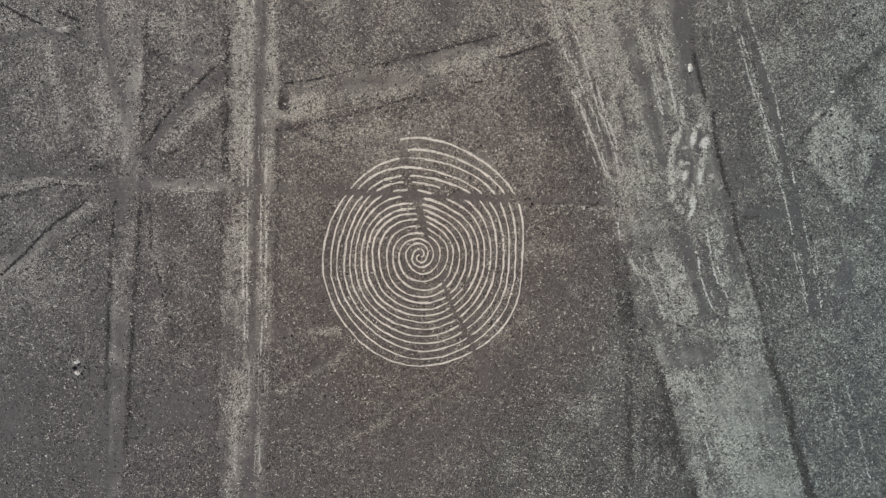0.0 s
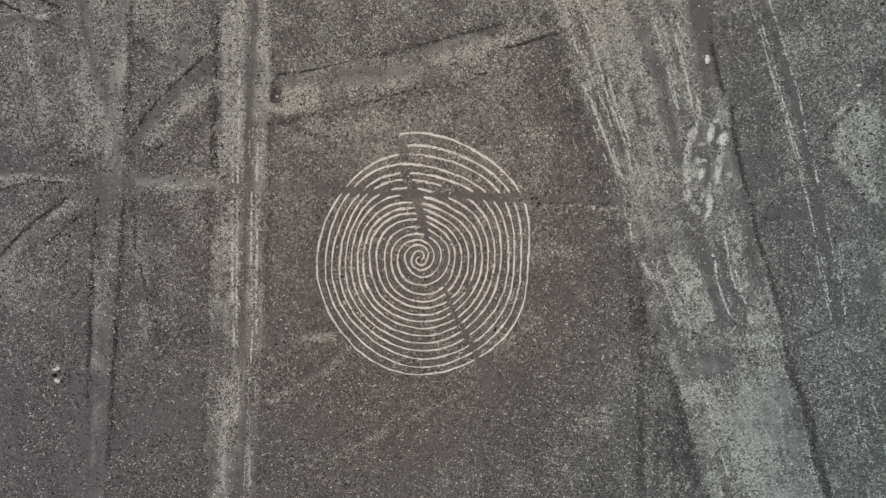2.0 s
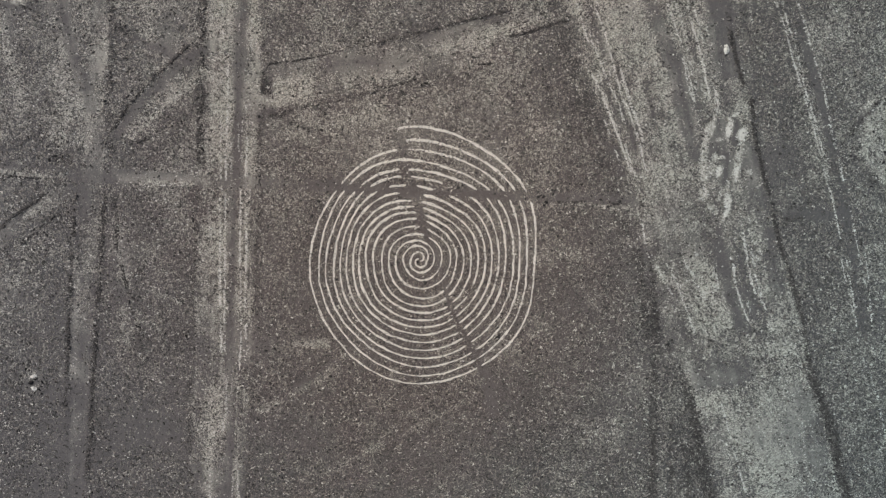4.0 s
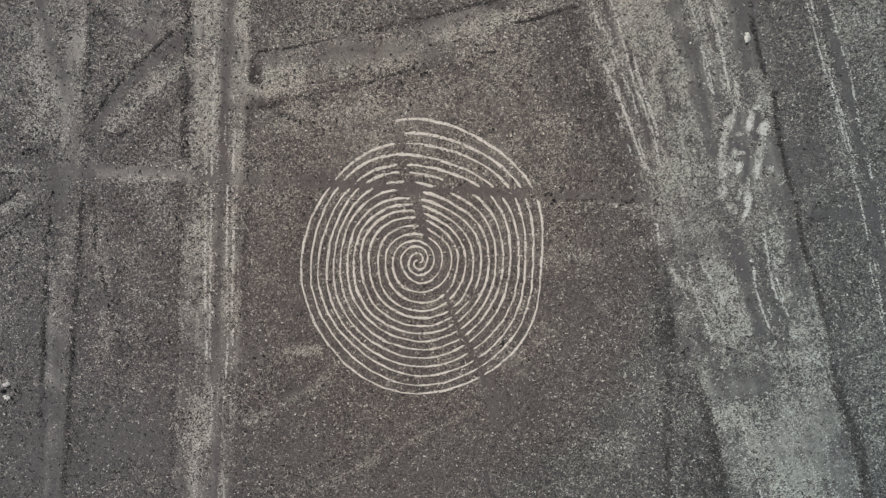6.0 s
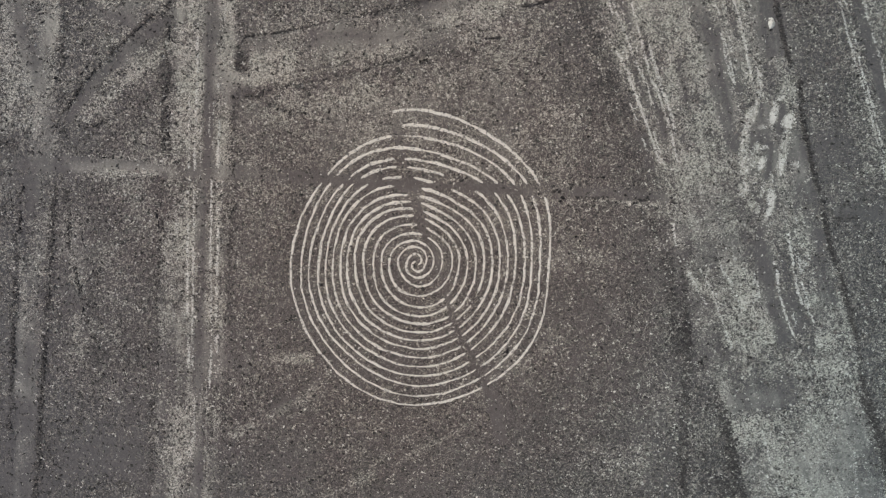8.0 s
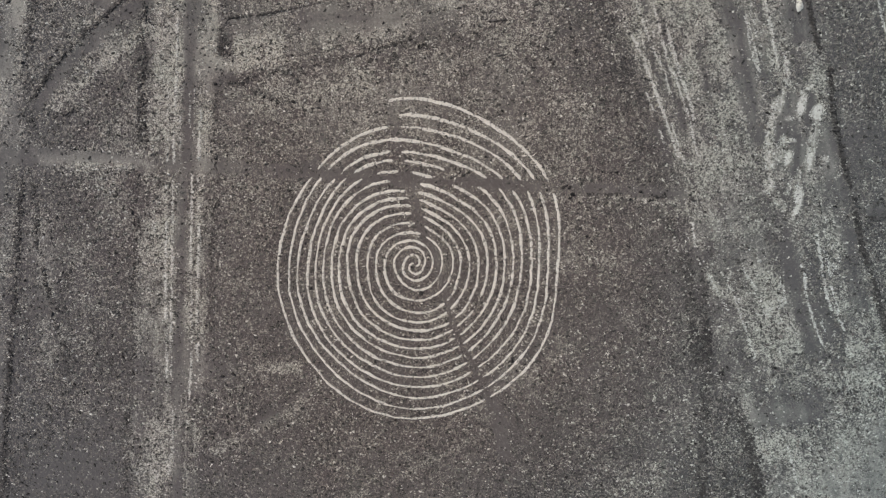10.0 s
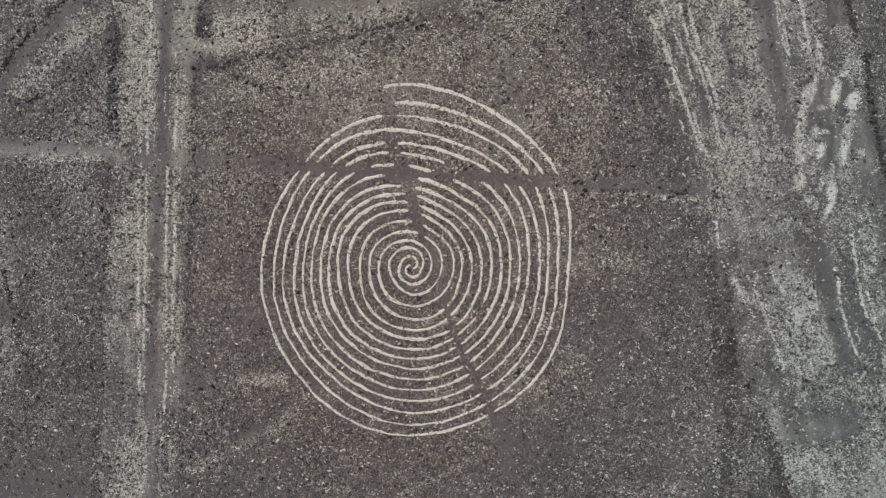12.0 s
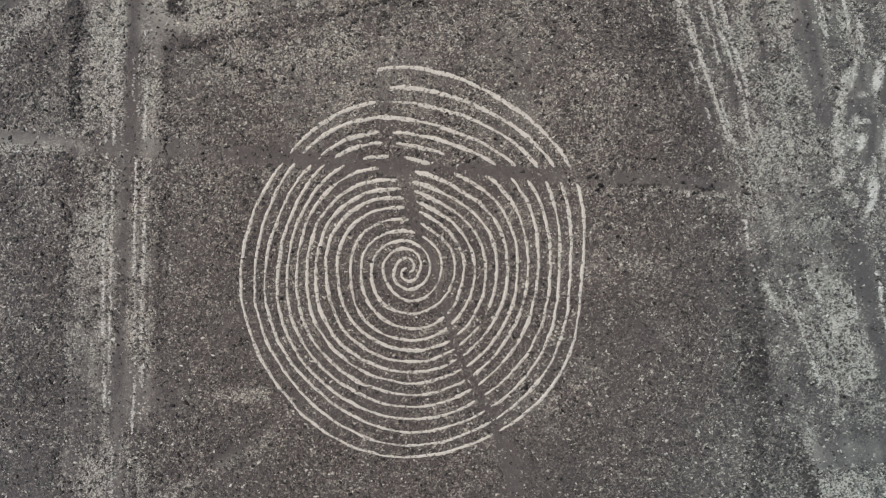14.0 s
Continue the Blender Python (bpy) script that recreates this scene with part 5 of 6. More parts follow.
# how the drawing hand strayed, ring by ring: mean, east-west, north-south and oval
UNSTEADY = [
    (0.028, 0.017, -0.018, -0.0, -0.018),
    (-0.03, -0.008, -0.009, 0.045, -0.015),
    (-0.007, -0.001, 0.029, -0.003, -0.005),
    (0.047, 0.008, -0.036, -0.064, 0.034),
    (-0.028, 0.006, 0.062, 0.074, 0.021),
    (0.022, 0.002, -0.042, -0.058, -0.049),
    (-0.034, -0.012, -0.008, 0.015, -0.007),
    (0.001, -0.009, -0.009, -0.001, -0.004),
    (-0.034, 0.014, 0.007, 0.055, -0.005),
    (0.011, -0.012, 0.022, 0.017, -0.028),
    (0.029, -0.005, 0.005, -0.005, 0.057),
    (0.023, -0.023, -0.032, -0.014, 0.025),
    (0.047, 0.017, 0.038, -0.1, 0.005),
    (-0.015, 0.046, -0.002, 0.01, -0.016),
    (-0.034, -0.024, 0.008, -0.015, -0.04),
    (-0.09, -0.029, -0.124, -0.012, 0.038),
    (-0.023, -0.01, -0.019, -0.09, -0.037),
    (0.022, 0.007, 0.026, -0.019, -0.014),
    (0.0, 0.0, 0.0, 0.0, 0.0),
]


def radius(u, phi):
    """Distance from the spiral's heart on ring u (0 outside, RINGS at the heart) in the direction phi, clockwise from east."""
    s, out = (RINGS - u) / 17, np.zeros_like(u)
    for kind, m, first, weights in SHAPE:
        wave = np.cos(m * phi) if kind == "cos" else np.sin(m * phi)
        for p, w in enumerate(weights):
            out += w * s ** (p + first) * wave
    for ring, (a, b1, c1, b2, c2) in enumerate(UNSTEADY):
        near = np.clip(1 - abs(u - ring), 0, 1)
        out += near * (a + b1 * np.cos(phi) + c1 * np.sin(phi) + b2 * np.cos(2 * phi) + c2 * np.sin(2 * phi))
    return np.maximum(out, 0.02)


def arm(first, last, lag):
    u = np.arange(first, last, 0.0012)
    phi = (u - lag) * math.pi
    r = radius(u, phi)
    return u, SPIRAL_X + r * np.cos(phi), SPIRAL_Y - r * np.sin(phi)


def even(u, x, y, gap):
    run = np.concatenate([[0], np.cumsum(np.hypot(np.diff(x), np.diff(y)))])
    s = np.arange(0, run[-1], gap)
    return np.interp(s, run, u), np.interp(s, run, x), np.interp(s, run, y)


# trodden ways that wipe the drawn lines out: (x, y, half width)
WIPES = [
    [(-12.61, 4.75, 0.3), (-8.21, 4.5, 0.22), (-5.57, 4.36, 0.17), (-2.05, 4.18, 0.16), (0.15, 4.14, 0.2), (2.79, 4.05, 0.25), (6.31, 3.87, 0.3), (10.27, 3.7, 0.3)],
    [(-0.11, 4.58, 0.13), (0.81, 4.27, 0.31), (1.39, 4.0, 0.26)],
    [(-3.28, 7.52, 0.26), (-3.06, 7.08, 0.26), (-2.97, 6.73, 0.22)],
    [(-2.88, 5.72, 0.26), (-2.66, 5.06, 0.26), (-2.35, 4.53, 0.26)],
    [(-2.00, 3.65, 0.22), (-1.87, 3.04, 0.24), (-1.74, 2.55, 0.24), (-1.56, 2.02, 0.24), (-1.43, 1.58, 0.2), (-1.30, 1.1, 0.15)],
    [(-0.07, -2.42, 0.09), (0.33, -3.48, 0.11), (0.64, -4.36, 0.13), (1.08, -5.32, 0.18), (1.65, -6.25, 0.18), (2.13, -7.0, 0.15), (2.35, -7.52, 0.13), (2.44, -7.96, 0.13)],
    [(2.13, -2.16, 0.11), (1.69, -2.86, 0.11)],
]


def ribbon(x, y, half, seed, crown=0.009):
    """A low bank of chalky soil along the line, ragged at both edges."""
    n = len(x)
    tx, ty = np.gradient(x), np.gradient(y)
    ln = np.hypot(tx, ty)
    nx, ny = -ty / ln, tx / ln
    rng = np.random.default_rng(seed)
    half = half * (0.97 + 0.022 * (y - SPIRAL_Y))
    left = half * (1 + 0.15 * rng.standard_normal(n)) * (1 + 1.1 * cloud(x, y, 0.7, 61))
    right = half * (1 + 0.15 * rng.standard_normal(n)) * (1 + 1.1 * cloud(x, y, 0.7, 67))
    taper = np.clip(np.minimum(np.arange(n), np.arange(n)[::-1]) / 2.0, 0.6, 1)
    offs = np.stack([left, left * 0.55, np.zeros(n), -right * 0.55, -right], 1) * taper[:, None]
    offs[:, 2] += 0.02 * rng.standard_normal(n)
    px, py = x[:, None] + nx[:, None] * offs, y[:, None] + ny[:, None] * offs
    rise = np.array([-0.012, 0.7 * crown, crown, 0.7 * crown, -0.012])[None, :] + 0.004 * rng.standard_normal((n, 5))
    rise[:, 0] = rise[:, 4] = -0.012
    pz = height(px.ravel(), py.ravel()).reshape(n, 5) + rise + 0.006
    k = np.arange(n - 1)[:, None] * 5 + np.arange(4)[None, :]
    faces = np.stack([k, k + 5, k + 6, k + 1], -1).reshape(-1, 4)[:, ::-1]
    return np.stack([px, py, pz], -1).reshape(-1, 3), faces


spiral = tagged(new("spiral_geoglyph"), "large double spiral of pale lines drawn in the desert soil", "geoglyph")
spiral.location = (SPIRAL_X, SPIRAL_Y, 0)
LINE_X, LINE_Y = [], []
for number, (first, last) in enumerate(((0.445, 17.4), (1.462, 17.4))):
    u, x, y = even(*arm(first, last, 1 - number), 0.07)
    x = x + 0.05 * cloud(x, y, 0.8, 71 + number)
    y = y + 0.05 * cloud(x, y, 0.8, 73 + number)
    keep = np.ones(len(x), bool)
    for lane in WIPES:
        dist, share, side, (half,) = along(x, y, lane)
        keep &= dist + 0.12 * cloud(x, y, 0.5, 79) > half
    edges = np.flatnonzero(np.diff(np.concatenate([[0], keep.astype(int), [0]])))
    stretches = [(a, b) for a, b in zip(edges[::2], edges[1::2]) if b - a > 5]
    stretches.sort(key=lambda ends: ends[0] - ends[1])
    winding = spiral
    for a, b in stretches:
        verts, faces = ribbon(x[a:b], y[a:b], LINE_HALF, 100 + a)
        verts[:, :2] -= (SPIRAL_X, SPIRAL_Y)
        if winding is spiral:
            name, text = (("outer_arm", "longest unbroken pale line of the outer arm"), ("inner_arm", "longest unbroken pale line of the inner arm"))[number]
            winding = part(name, mesh_from(name, verts, faces, chalk, True), spiral, text)
        else:
            part("line", mesh_from("line", verts, faces, chalk, True), winding)
        LINE_X.append(x[a:b]), LINE_Y.append(y[a:b])
LINE_X, LINE_Y = np.concatenate(LINE_X), np.concatenate(LINE_Y)

# ---- places taken by the drawn lines, kept free of gravel ----
TAKEN = np.zeros((int(WIDE * 2 / 0.06) + 2, int(DEEP * 2 / 0.06) + 2), bool)
for dx in (-0.06, 0, 0.06):
    for dy in (-0.06, 0, 0.06):
        TAKEN[((LINE_X + dx + WIDE) / 0.06).astype(int), ((LINE_Y + dy + DEEP) / 0.06).astype(int)] = True


def free(x, y):
    return ~TAKEN[np.clip(((x + WIDE) / 0.06).astype(int), 0, TAKEN.shape[0] - 1), np.clip(((y + DEEP) / 0.06).astype(int), 0, TAKEN.shape[1] - 1)]


def stones(name, x, y, size, mat, flat=0.55, seed=1, base=None):
    """Many small stones in one mesh: each a lopsided four-sided lump with a flat-topped crown, sunk a little into the ground."""
    rng = np.random.default_rng(seed)
    n = len(x)
    turn = 0.6 * rng.standard_normal(n) + math.pi * rng.integers(0, 2, n)
    long = 1.1 + 0.9 * rng.random(n)
    corners = np.arange(4) * math.pi / 2
    ang = corners[None, :] + 0.32 * rng.standard_normal((n, 4))
    rad = size[:, None] * (0.82 + 0.36 * rng.random((n, 4)))
    bx, by = rad * np.cos(ang) * long[:, None], rad * np.sin(ang)
    top = 0.45 + 0.35 * rng.random((n, 4))
    lean = 0.25 * size[:, None] * rng.standard_normal((n, 2))
    ux, uy = bx * top + lean[:, :1], by * top + lean[:, 1:]
    c, s = np.cos(turn)[:, None], np.sin(turn)[:, None]
    z0 = height(x, y) if base is None else base
    rise = size * flat * (0.7 + 0.6 * rng.random(n))
    uz = z0[:, None] + rise[:, None] * (0.8 + 0.4 * rng.random((n, 4)))
    verts = np.empty((n, 8, 3))
    verts[:, :4, 0], verts[:, :4, 1] = x[:, None] + bx * c - by * s, y[:, None] + bx * s + by * c
    verts[:, 4:, 0], verts[:, 4:, 1] = x[:, None] + ux * c - uy * s, y[:, None] + ux * s + uy * c
    verts[:, :4, 2], verts[:, 4:, 2] = (z0 - 0.35 * size)[:, None], uz
    tri = []
    for k in range(4):
        j = (k + 1) % 4
        tri += [(k, j, 4 + j), (k, 4 + j, 4 + k)]
    tri += [(4, 5, 6), (4, 6, 7)]
    faces = (np.arange(n)[:, None, None] * 8 + np.array(tri)[None]).reshape(-1, 3)
    return new(name, mesh_from(name, verts.reshape(-1, 3), faces, mat))


def scatter(count, seed):
    rng = np.random.default_rng(seed)
    x, y = rng.uniform(-WIDE + 0.5, WIDE - 0.5, count), rng.uniform(-DEEP + 0.5, DEEP - 0.5, count)
    return rng, x, y


# dark varnished pebbles, thick on the plain and along the banks, swept thin on the ways
rng, sx, sy = scatter(GRAVEL, 41)
p, d, k, h, o = plain(sx, sy)
clump = cloud(sx, sy, 0.24, 83, 2)
left = 0.30 + 0.5 * np.clip(cloud(sx, sy, 0.9, 97, 3), -0.5, 0.8)
swept = 1 - (1 - np.clip(left, 0.06, 1)) * step(d, 0.35, 0.95)
chance = np.clip(0.62 - 0.2 * p + 1.6 * clump, 0.02, 1) * swept + 1.2 * k
ok = (rng.random(len(sx)) < chance) & free(sx, sy)
sx, sy, h = sx[ok], sy[ok], h[ok]
size = np.clip(0.031 * np.exp(0.52 * rng.standard_normal(len(sx))), 0.014, 0.10)
tagged(stones("gravel", sx, sy, size, varnished, flat=0.45, seed=43, base=h), "dark desert-varnished pebbles strewn over the plain", "gravel", kind="stuff")

# pale fragments turned up where the soil is cleared or driven over
rng, sx, sy = scatter(PALE_GRAVEL, 47)
p, d, k, h, o = plain(sx, sy)
clump = cloud(sx, sy, 0.22, 89, 2)
left = 0.22 + 0.6 * np.clip(cloud(sx, sy, 0.9, 99, 3), -0.5, 0.8)
swept = 1 - (1 - np.clip(left, 0.05, 1)) * step(d, 0.4, 1.0)
chance = np.clip(0.07 + 1.9 * p + 1.5 * clump, 0.0, 1) * swept
ok = (rng.random(len(sx)) < chance) & free(sx, sy)
sx, sy, h = sx[ok], sy[ok], h[ok]
size = np.clip(0.031 * np.exp(0.42 * rng.standard_normal(len(sx))), 0.014, 0.07)
tagged(stones("pale_gravel", sx, sy, size, pale_stone, flat=0.45, seed=53, base=h), "pale buff stone fragments scattered on cleared soil", "gravel", kind="stuff")


# black pebbles that stand out singly
black_pebble = stone_material("black_pebble", ((0.0, (0.007, 0.006, 0.006)), (1.0, (0.032, 0.028, 0.026))), dusty=0.1)
rng, sx, sy = scatter(12500, 63)
p, d, k, h, o = plain(sx, sy)
chance = np.clip(0.55 + 1.6 * cloud(sx, sy, 0.9, 101, 3) - 0.3 * p, 0.05, 1) * (1 - 0.8 * step(d, 0.4, 0.95)) + k
ok = (rng.random(len(sx)) < chance) & free(sx, sy)
sx, sy, h = sx[ok], sy[ok], h[ok]
size = np.clip(0.038 * np.exp(0.4 * rng.standard_normal(len(sx))), 0.022, 0.085)
tagged(stones("black_pebbles", sx, sy, size, black_pebble, flat=0.7, seed=67, base=h), "scattered black pebbles larger than the gravel round them", "gravel", kind="stuff")


# ---- wheel tracks: rows of pale crumbs pressed up beside each rut ----
def rut(line, width, thick, seed, parent):
    """One rut's ridge of pale crumbs, patchy along its length."""
    rng = np.random.default_rng(seed)
    length = sum(math.dist(a[:2], b[:2]) for a, b in zip(line, line[1:]))
    n = int(length * thick * 1.75)
    at = np.sort(rng.random(n)) * length
    runs = np.concatenate([[0], np.cumsum([math.dist(a[:2], b[:2]) for a, b in zip(line, line[1:])])])
    x = np.interp(at, runs, [a[0] for a in line])
    y = np.interp(at, runs, [a[1] for a in line])
    x = x + 0.08 * cloud(x, y, 3.0, seed) + width * 0.5 * rng.standard_normal(n)
    y = y + width * 0.4 * rng.standard_normal(n)
    ok = (0.6 + 2.2 * cloud(x, y, 0.6, seed + 5, 4) > rng.random(n))
    x, y = x[ok], y[ok]
    size = np.clip(0.029 * np.exp(0.38 * rng.standard_normal(len(x))), 0.022, 0.08)
    ob = stones("rut", x, y, size, chalk_crumb, flat=0.4, seed=seed)
    ob.parent = parent
    tagged(ob, kind="stuff")


TRACKS = []
TRACKS.append(("two close pairs of pale wheel ruts pressed into dark gravel", []))
TRACKS[-1][1].append(([(22.09, 20.28), (22.22, 19.18), (22.53, 18.0)], 0.08, 34))
TRACKS[-1][1].append(([(22.44, 19.62), (22.62, 18.52)], 0.06, 20))
TRACKS[-1][1].append(([(22.66, 17.42), (23.14, 15.88), (23.45, 14.78), (23.8, 13.46), (24.24, 12.14), (24.6, 11.04), (24.99, 9.72), (25.43, 8.18), (25.87, 6.64), (26.22, 5.1), (26.62, 3.78), (26.93, 2.24), (27.19, 1.14)], 0.07, 34))
TRACKS[-1][1].append(([(22.97, 17.42), (23.5, 15.66), (23.94, 14.34), (24.33, 12.8), (24.77, 11.04), (25.21, 9.64), (25.7, 7.88), (26.14, 6.2), (26.49, 4.88)], 0.08, 30))
TRACKS[-1][1].append(([(23.41, 20.28), (23.58, 19.18), (23.94, 17.64), (24.46, 16.41), (24.73, 15.53), (24.99, 14.48), (25.48, 12.98), (25.83, 11.84), (26.18, 10.38), (26.58, 8.4), (26.97, 6.86), (27.28, 5.41), (27.81, 4.09)], 0.09, 34))
TRACKS[-1][1].append(([(27.24, 0.04), (27.63, -1.72), (27.9, -3.04), (28.34, -4.58), (28.56, -6.03)], 0.06, 22))
TRACKS[-1][1].append(([(27.63, -0.18), (27.98, -2.16), (28.29, -3.7)], 0.06, 24))
TRACKS[-1][1].append(([(27.9, 3.12), (28.34, 0.92), (28.56, -0.26), (28.91, -1.8), (29.26, -2.82), (29.44, -4.58)], 0.06, 24))
TRACKS[-1][1].append(([(28.78, 0.92), (29.17, -1.72)], 0.06, 20))
TRACKS.append(("several thin pale wheel ruts fanning over cleared silt", []))
TRACKS[-1][1].append(([(8.01, 20.28), (8.32, 19.4), (8.71, 18.3), (8.93, 17.29), (9.33, 15.88), (9.77, 14.48)], 0.06, 50))
TRACKS[-1][1].append(([(7.74, 19.4), (8.27, 17.86), (8.89, 16.68)], 0.1, 24))
TRACKS[-1][1].append(([(9.68, 18.44), (10.08, 17.64), (10.43, 17.07)], 0.06, 40))
TRACKS[-1][1].append(([(10.21, 16.85), (10.74, 15.66), (11.0, 14.74), (11.31, 13.6), (11.62, 12.36), (12.01, 11.26), (12.45, 10.16), (12.94, 8.76), (13.42, 7.3), (13.82, 5.76)], 0.06, 70))
TRACKS[-1][1].append(([(9.55, 15.97), (10.12, 14.21), (10.56, 13.24), (11.09, 12.01), (11.53, 10.96)], 0.08, 28))
TRACKS[-1][1].append(([(10.03, 12.36), (10.47, 11.48), (10.96, 10.52), (11.31, 9.46), (11.84, 8.18), (12.41, 6.64), (12.94, 5.32)], 0.06, 60))
TRACKS[-1][1].append(([(10.38, 12.72), (10.78, 11.57), (11.18, 10.25)], 0.05, 26))
TRACKS[-1][1].append(([(11.97, 12.72), (12.45, 11.26), (13.02, 9.5), (13.38, 8.4), (13.73, 7.0)], 0.07, 54))
TRACKS.append(("broken pale wheel ruts along the cleared trapezoid", []))
TRACKS[-1][1].append(([(14.39, 20.28), (14.56, 18.96), (14.87, 17.73)], 0.07, 26))
TRACKS[-1][1].append(([(15.05, 17.42), (15.49, 16.24), (15.88, 15.18), (16.15, 14.48)], 0.07, 38))
TRACKS[-1][1].append(([(15.66, 17.42), (16.1, 16.06), (16.46, 14.3)], 0.07, 34))
TRACKS[-1][1].append(([(16.28, 13.77), (16.76, 12.14), (17.12, 10.6)], 0.06, 34))
TRACKS[-1][1].append(([(16.54, 17.12), (16.9, 15.71), (17.34, 14.34), (17.69, 13.16), (17.95, 11.92), (18.26, 10.52)], 0.06, 60))
TRACKS[-1][1].append(([(17.07, 16.85), (17.42, 15.44), (17.73, 14.48)], 0.07, 30))
TRACKS[-1][1].append(([(16.54, 13.6), (16.98, 12.8)], 0.08, 26))
TRACKS.append(("faint wheel ruts in grey silt", [
        ([(19.71, -0.18), (20.06, -1.94), (20.5, -3.48), (21.08, -4.8)], 0.06, 51),
        ([(20.81, -0.18), (21.08, -1.5), (21.43, -2.68)], 0.08, 57),
        ([(21.34, -1.28), (21.82, -2.6), (22.18, -3.83)], 0.06, 44),
        ([(18.57, -0.48), (18.48, -1.72), (18.74, -2.6)], 0.06, 34),
        ([(20.42, 1.8), (20.64, 0.48), (20.81, -0.18)], 0.06, 37),
        ([(13.64, 2.02), (13.77, 0.7)], 0.08, 37),
    ]))
TRACKS.append(("fine pale wheel ruts side by side on cleared silt", []))
TRACKS[-1][1].append(([(10.46, 12.26), (10.69, 11.31), (10.85, 10.57), (11.17, 9.82), (11.57, 9.09), (11.95, 8.05)], 0.08, 66))
TRACKS[-1][1].append(([(10.01, 12.34), (10.23, 11.75), (10.4, 11.06)], 0.14, 40))
TRACKS[-1][1].append(([(11.2, 12.57), (11.49, 11.62), (11.63, 10.79)], 0.07, 44))
TRACKS[-1][1].append(([(12.04, 12.37), (12.4, 11.18), (12.87, 9.85), (13.12, 9.26)], 0.08, 60))
TRACKS[-1][1].append(([(11.75, 12.22), (12.04, 11.09), (12.39, 10.08)], 0.08, 60))
TRACKS[-1][1].append(([(12.96, 9.85), (13.28, 8.96), (13.63, 8.01)], 0.07, 44))
TRACKS[-1][1].append(([(11.9, 10.49), (12.1, 9.54), (12.29, 9.19)], 0.07, 36))
TRACKS[-1][1].append(([(11.89, 8.05), (12.27, 7.01), (12.69, 5.67)], 0.07, 50))
TRACKS[-1][1].append(([(12.32, 7.52), (12.77, 6.12), (13.15, 5.32)], 0.07, 50))
TRACKS[-1][1].append(([(13.14, 8.36), (13.37, 7.62), (13.63, 6.28)], 0.08, 44))
TRACKS[-1][1].append(([(10.91, 9.22), (11.2, 8.48), (11.35, 8.19)], 0.06, 50))
TRACKS[-1][1].append(([(11.67, 7.15), (11.9, 6.4)], 0.08, 30))
TRACKS[-1][1].append(([(16.23, 13.62), (16.55, 12.29), (16.85, 11.05), (17.16, 10.45)], 0.07, 60))
TRACKS[-1][1].append(([(16.68, 13.42), (17.0, 12.36)], 0.09, 54))
TRACKS[-1][1].append(([(17.52, 13.26), (17.72, 12.46), (17.91, 11.57)], 0.07, 54))
TRACKS[-1][1].append(([(17.1, 12.0), (17.39, 11.11)], 0.14, 34))
TRACKS[-1][1].append(([(18.46, 11.43), (18.63, 10.54), (18.73, 9.76)], 0.14, 60))
TRACKS[-1][1].append(([(20.48, 1.36), (20.69, 0.4), (20.93, -0.85), (21.19, -2.05)], 0.08, 70))
TRACKS[-1][1].append(([(20.95, 0.71), (21.34, -0.79)], 0.1, 46))
TRACKS[-1][1].append(([(19.87, -0.66), (20.02, -2.01), (20.28, -2.91), (20.73, -4.11)], 0.07, 50))
TRACKS[-1][1].append(([(21.46, -1.99), (21.94, -3.33)], 0.08, 44))
TRACKS[-1][1].append(([(20.89, -3.2), (21.16, -4.46)], 0.08, 50))
TRACKS[-1][1].append(([(18.68, -1.13), (18.83, -2.33)], 0.08, 50))
TRACKS[-1][1].append(([(16.79, -0.86), (17.32, -1.75)], 0.1, 50))
TRACKS[-1][1].append(([(17.02, -4.47), (17.28, -5.43)], 0.07, 50))
TRACKS.append(("worn pale wheel ruts on grey cleared silt", [
        ([(15.22, -0.62), (16.02, -2.07), (16.68, -3.92), (17.25, -5.59)], 0.06, 34),
        ([(14.56, -0.84), (15.22, -2.16)], 0.1, 34),
        ([(16.46, -0.4), (17.07, -1.63), (17.69, -2.68)], 0.08, 40),
        ([(18.57, -1.19), (18.39, -1.94), (18.48, -3.48)], 0.06, 30),
        ([(17.2, -2.82), (18.08, -3.12)], 0.2, 40),
        ([(21.12, 0.04), (21.56, -0.31), (21.38, -0.84)], 0.12, 30),
        ([(21.03, 1.58), (21.74, 0.48), (21.65, -0.4)], 0.25, 24),
    ]))
TRACKS.append(("thin pale wheel rut across the cleared trapezoid", [
        ([(19.23, -10.34), (19.62, -11.84), (20.06, -13.38), (20.59, -15.36), (20.99, -16.59)], 0.06, 30),
        ([(24.68, -11.62), (24.99, -14.04), (25.43, -17.12)], 0.1, 8),
    ]))
TRACKS.append(("pale wheel ruts running the length of the avenue", []))
TRACKS[-1][1].append(([(-14.74, 20.28), (-14.74, 17.64)], 0.06, 34))
TRACKS[-1][1].append(([(-13.33, 20.28), (-13.29, 18.96), (-13.2, 17.82)], 0.07, 44))
TRACKS[-1][1].append(([(-15.09, 13.68), (-15.05, 11.48), (-15.18, 8.4), (-15.22, 4.88)], 0.07, 80))
TRACKS[-1][1].append(([(-15.53, 9.72), (-15.58, 7.08), (-15.58, 4.88)], 0.06, 30))
TRACKS[-1][1].append(([(-14.87, 7.52), (-14.87, 4.88)], 0.05, 26))
TRACKS[-1][1].append(([(-13.42, 15.88), (-13.46, 13.77)], 0.1, 26))
TRACKS[-1][1].append(([(-13.82, 10.08), (-13.73, 7.96), (-13.82, 6.2), (-13.82, 5.1)], 0.08, 90))
TRACKS[-1][1].append(([(-14.08, 9.28), (-14.12, 6.2)], 0.04, 18))
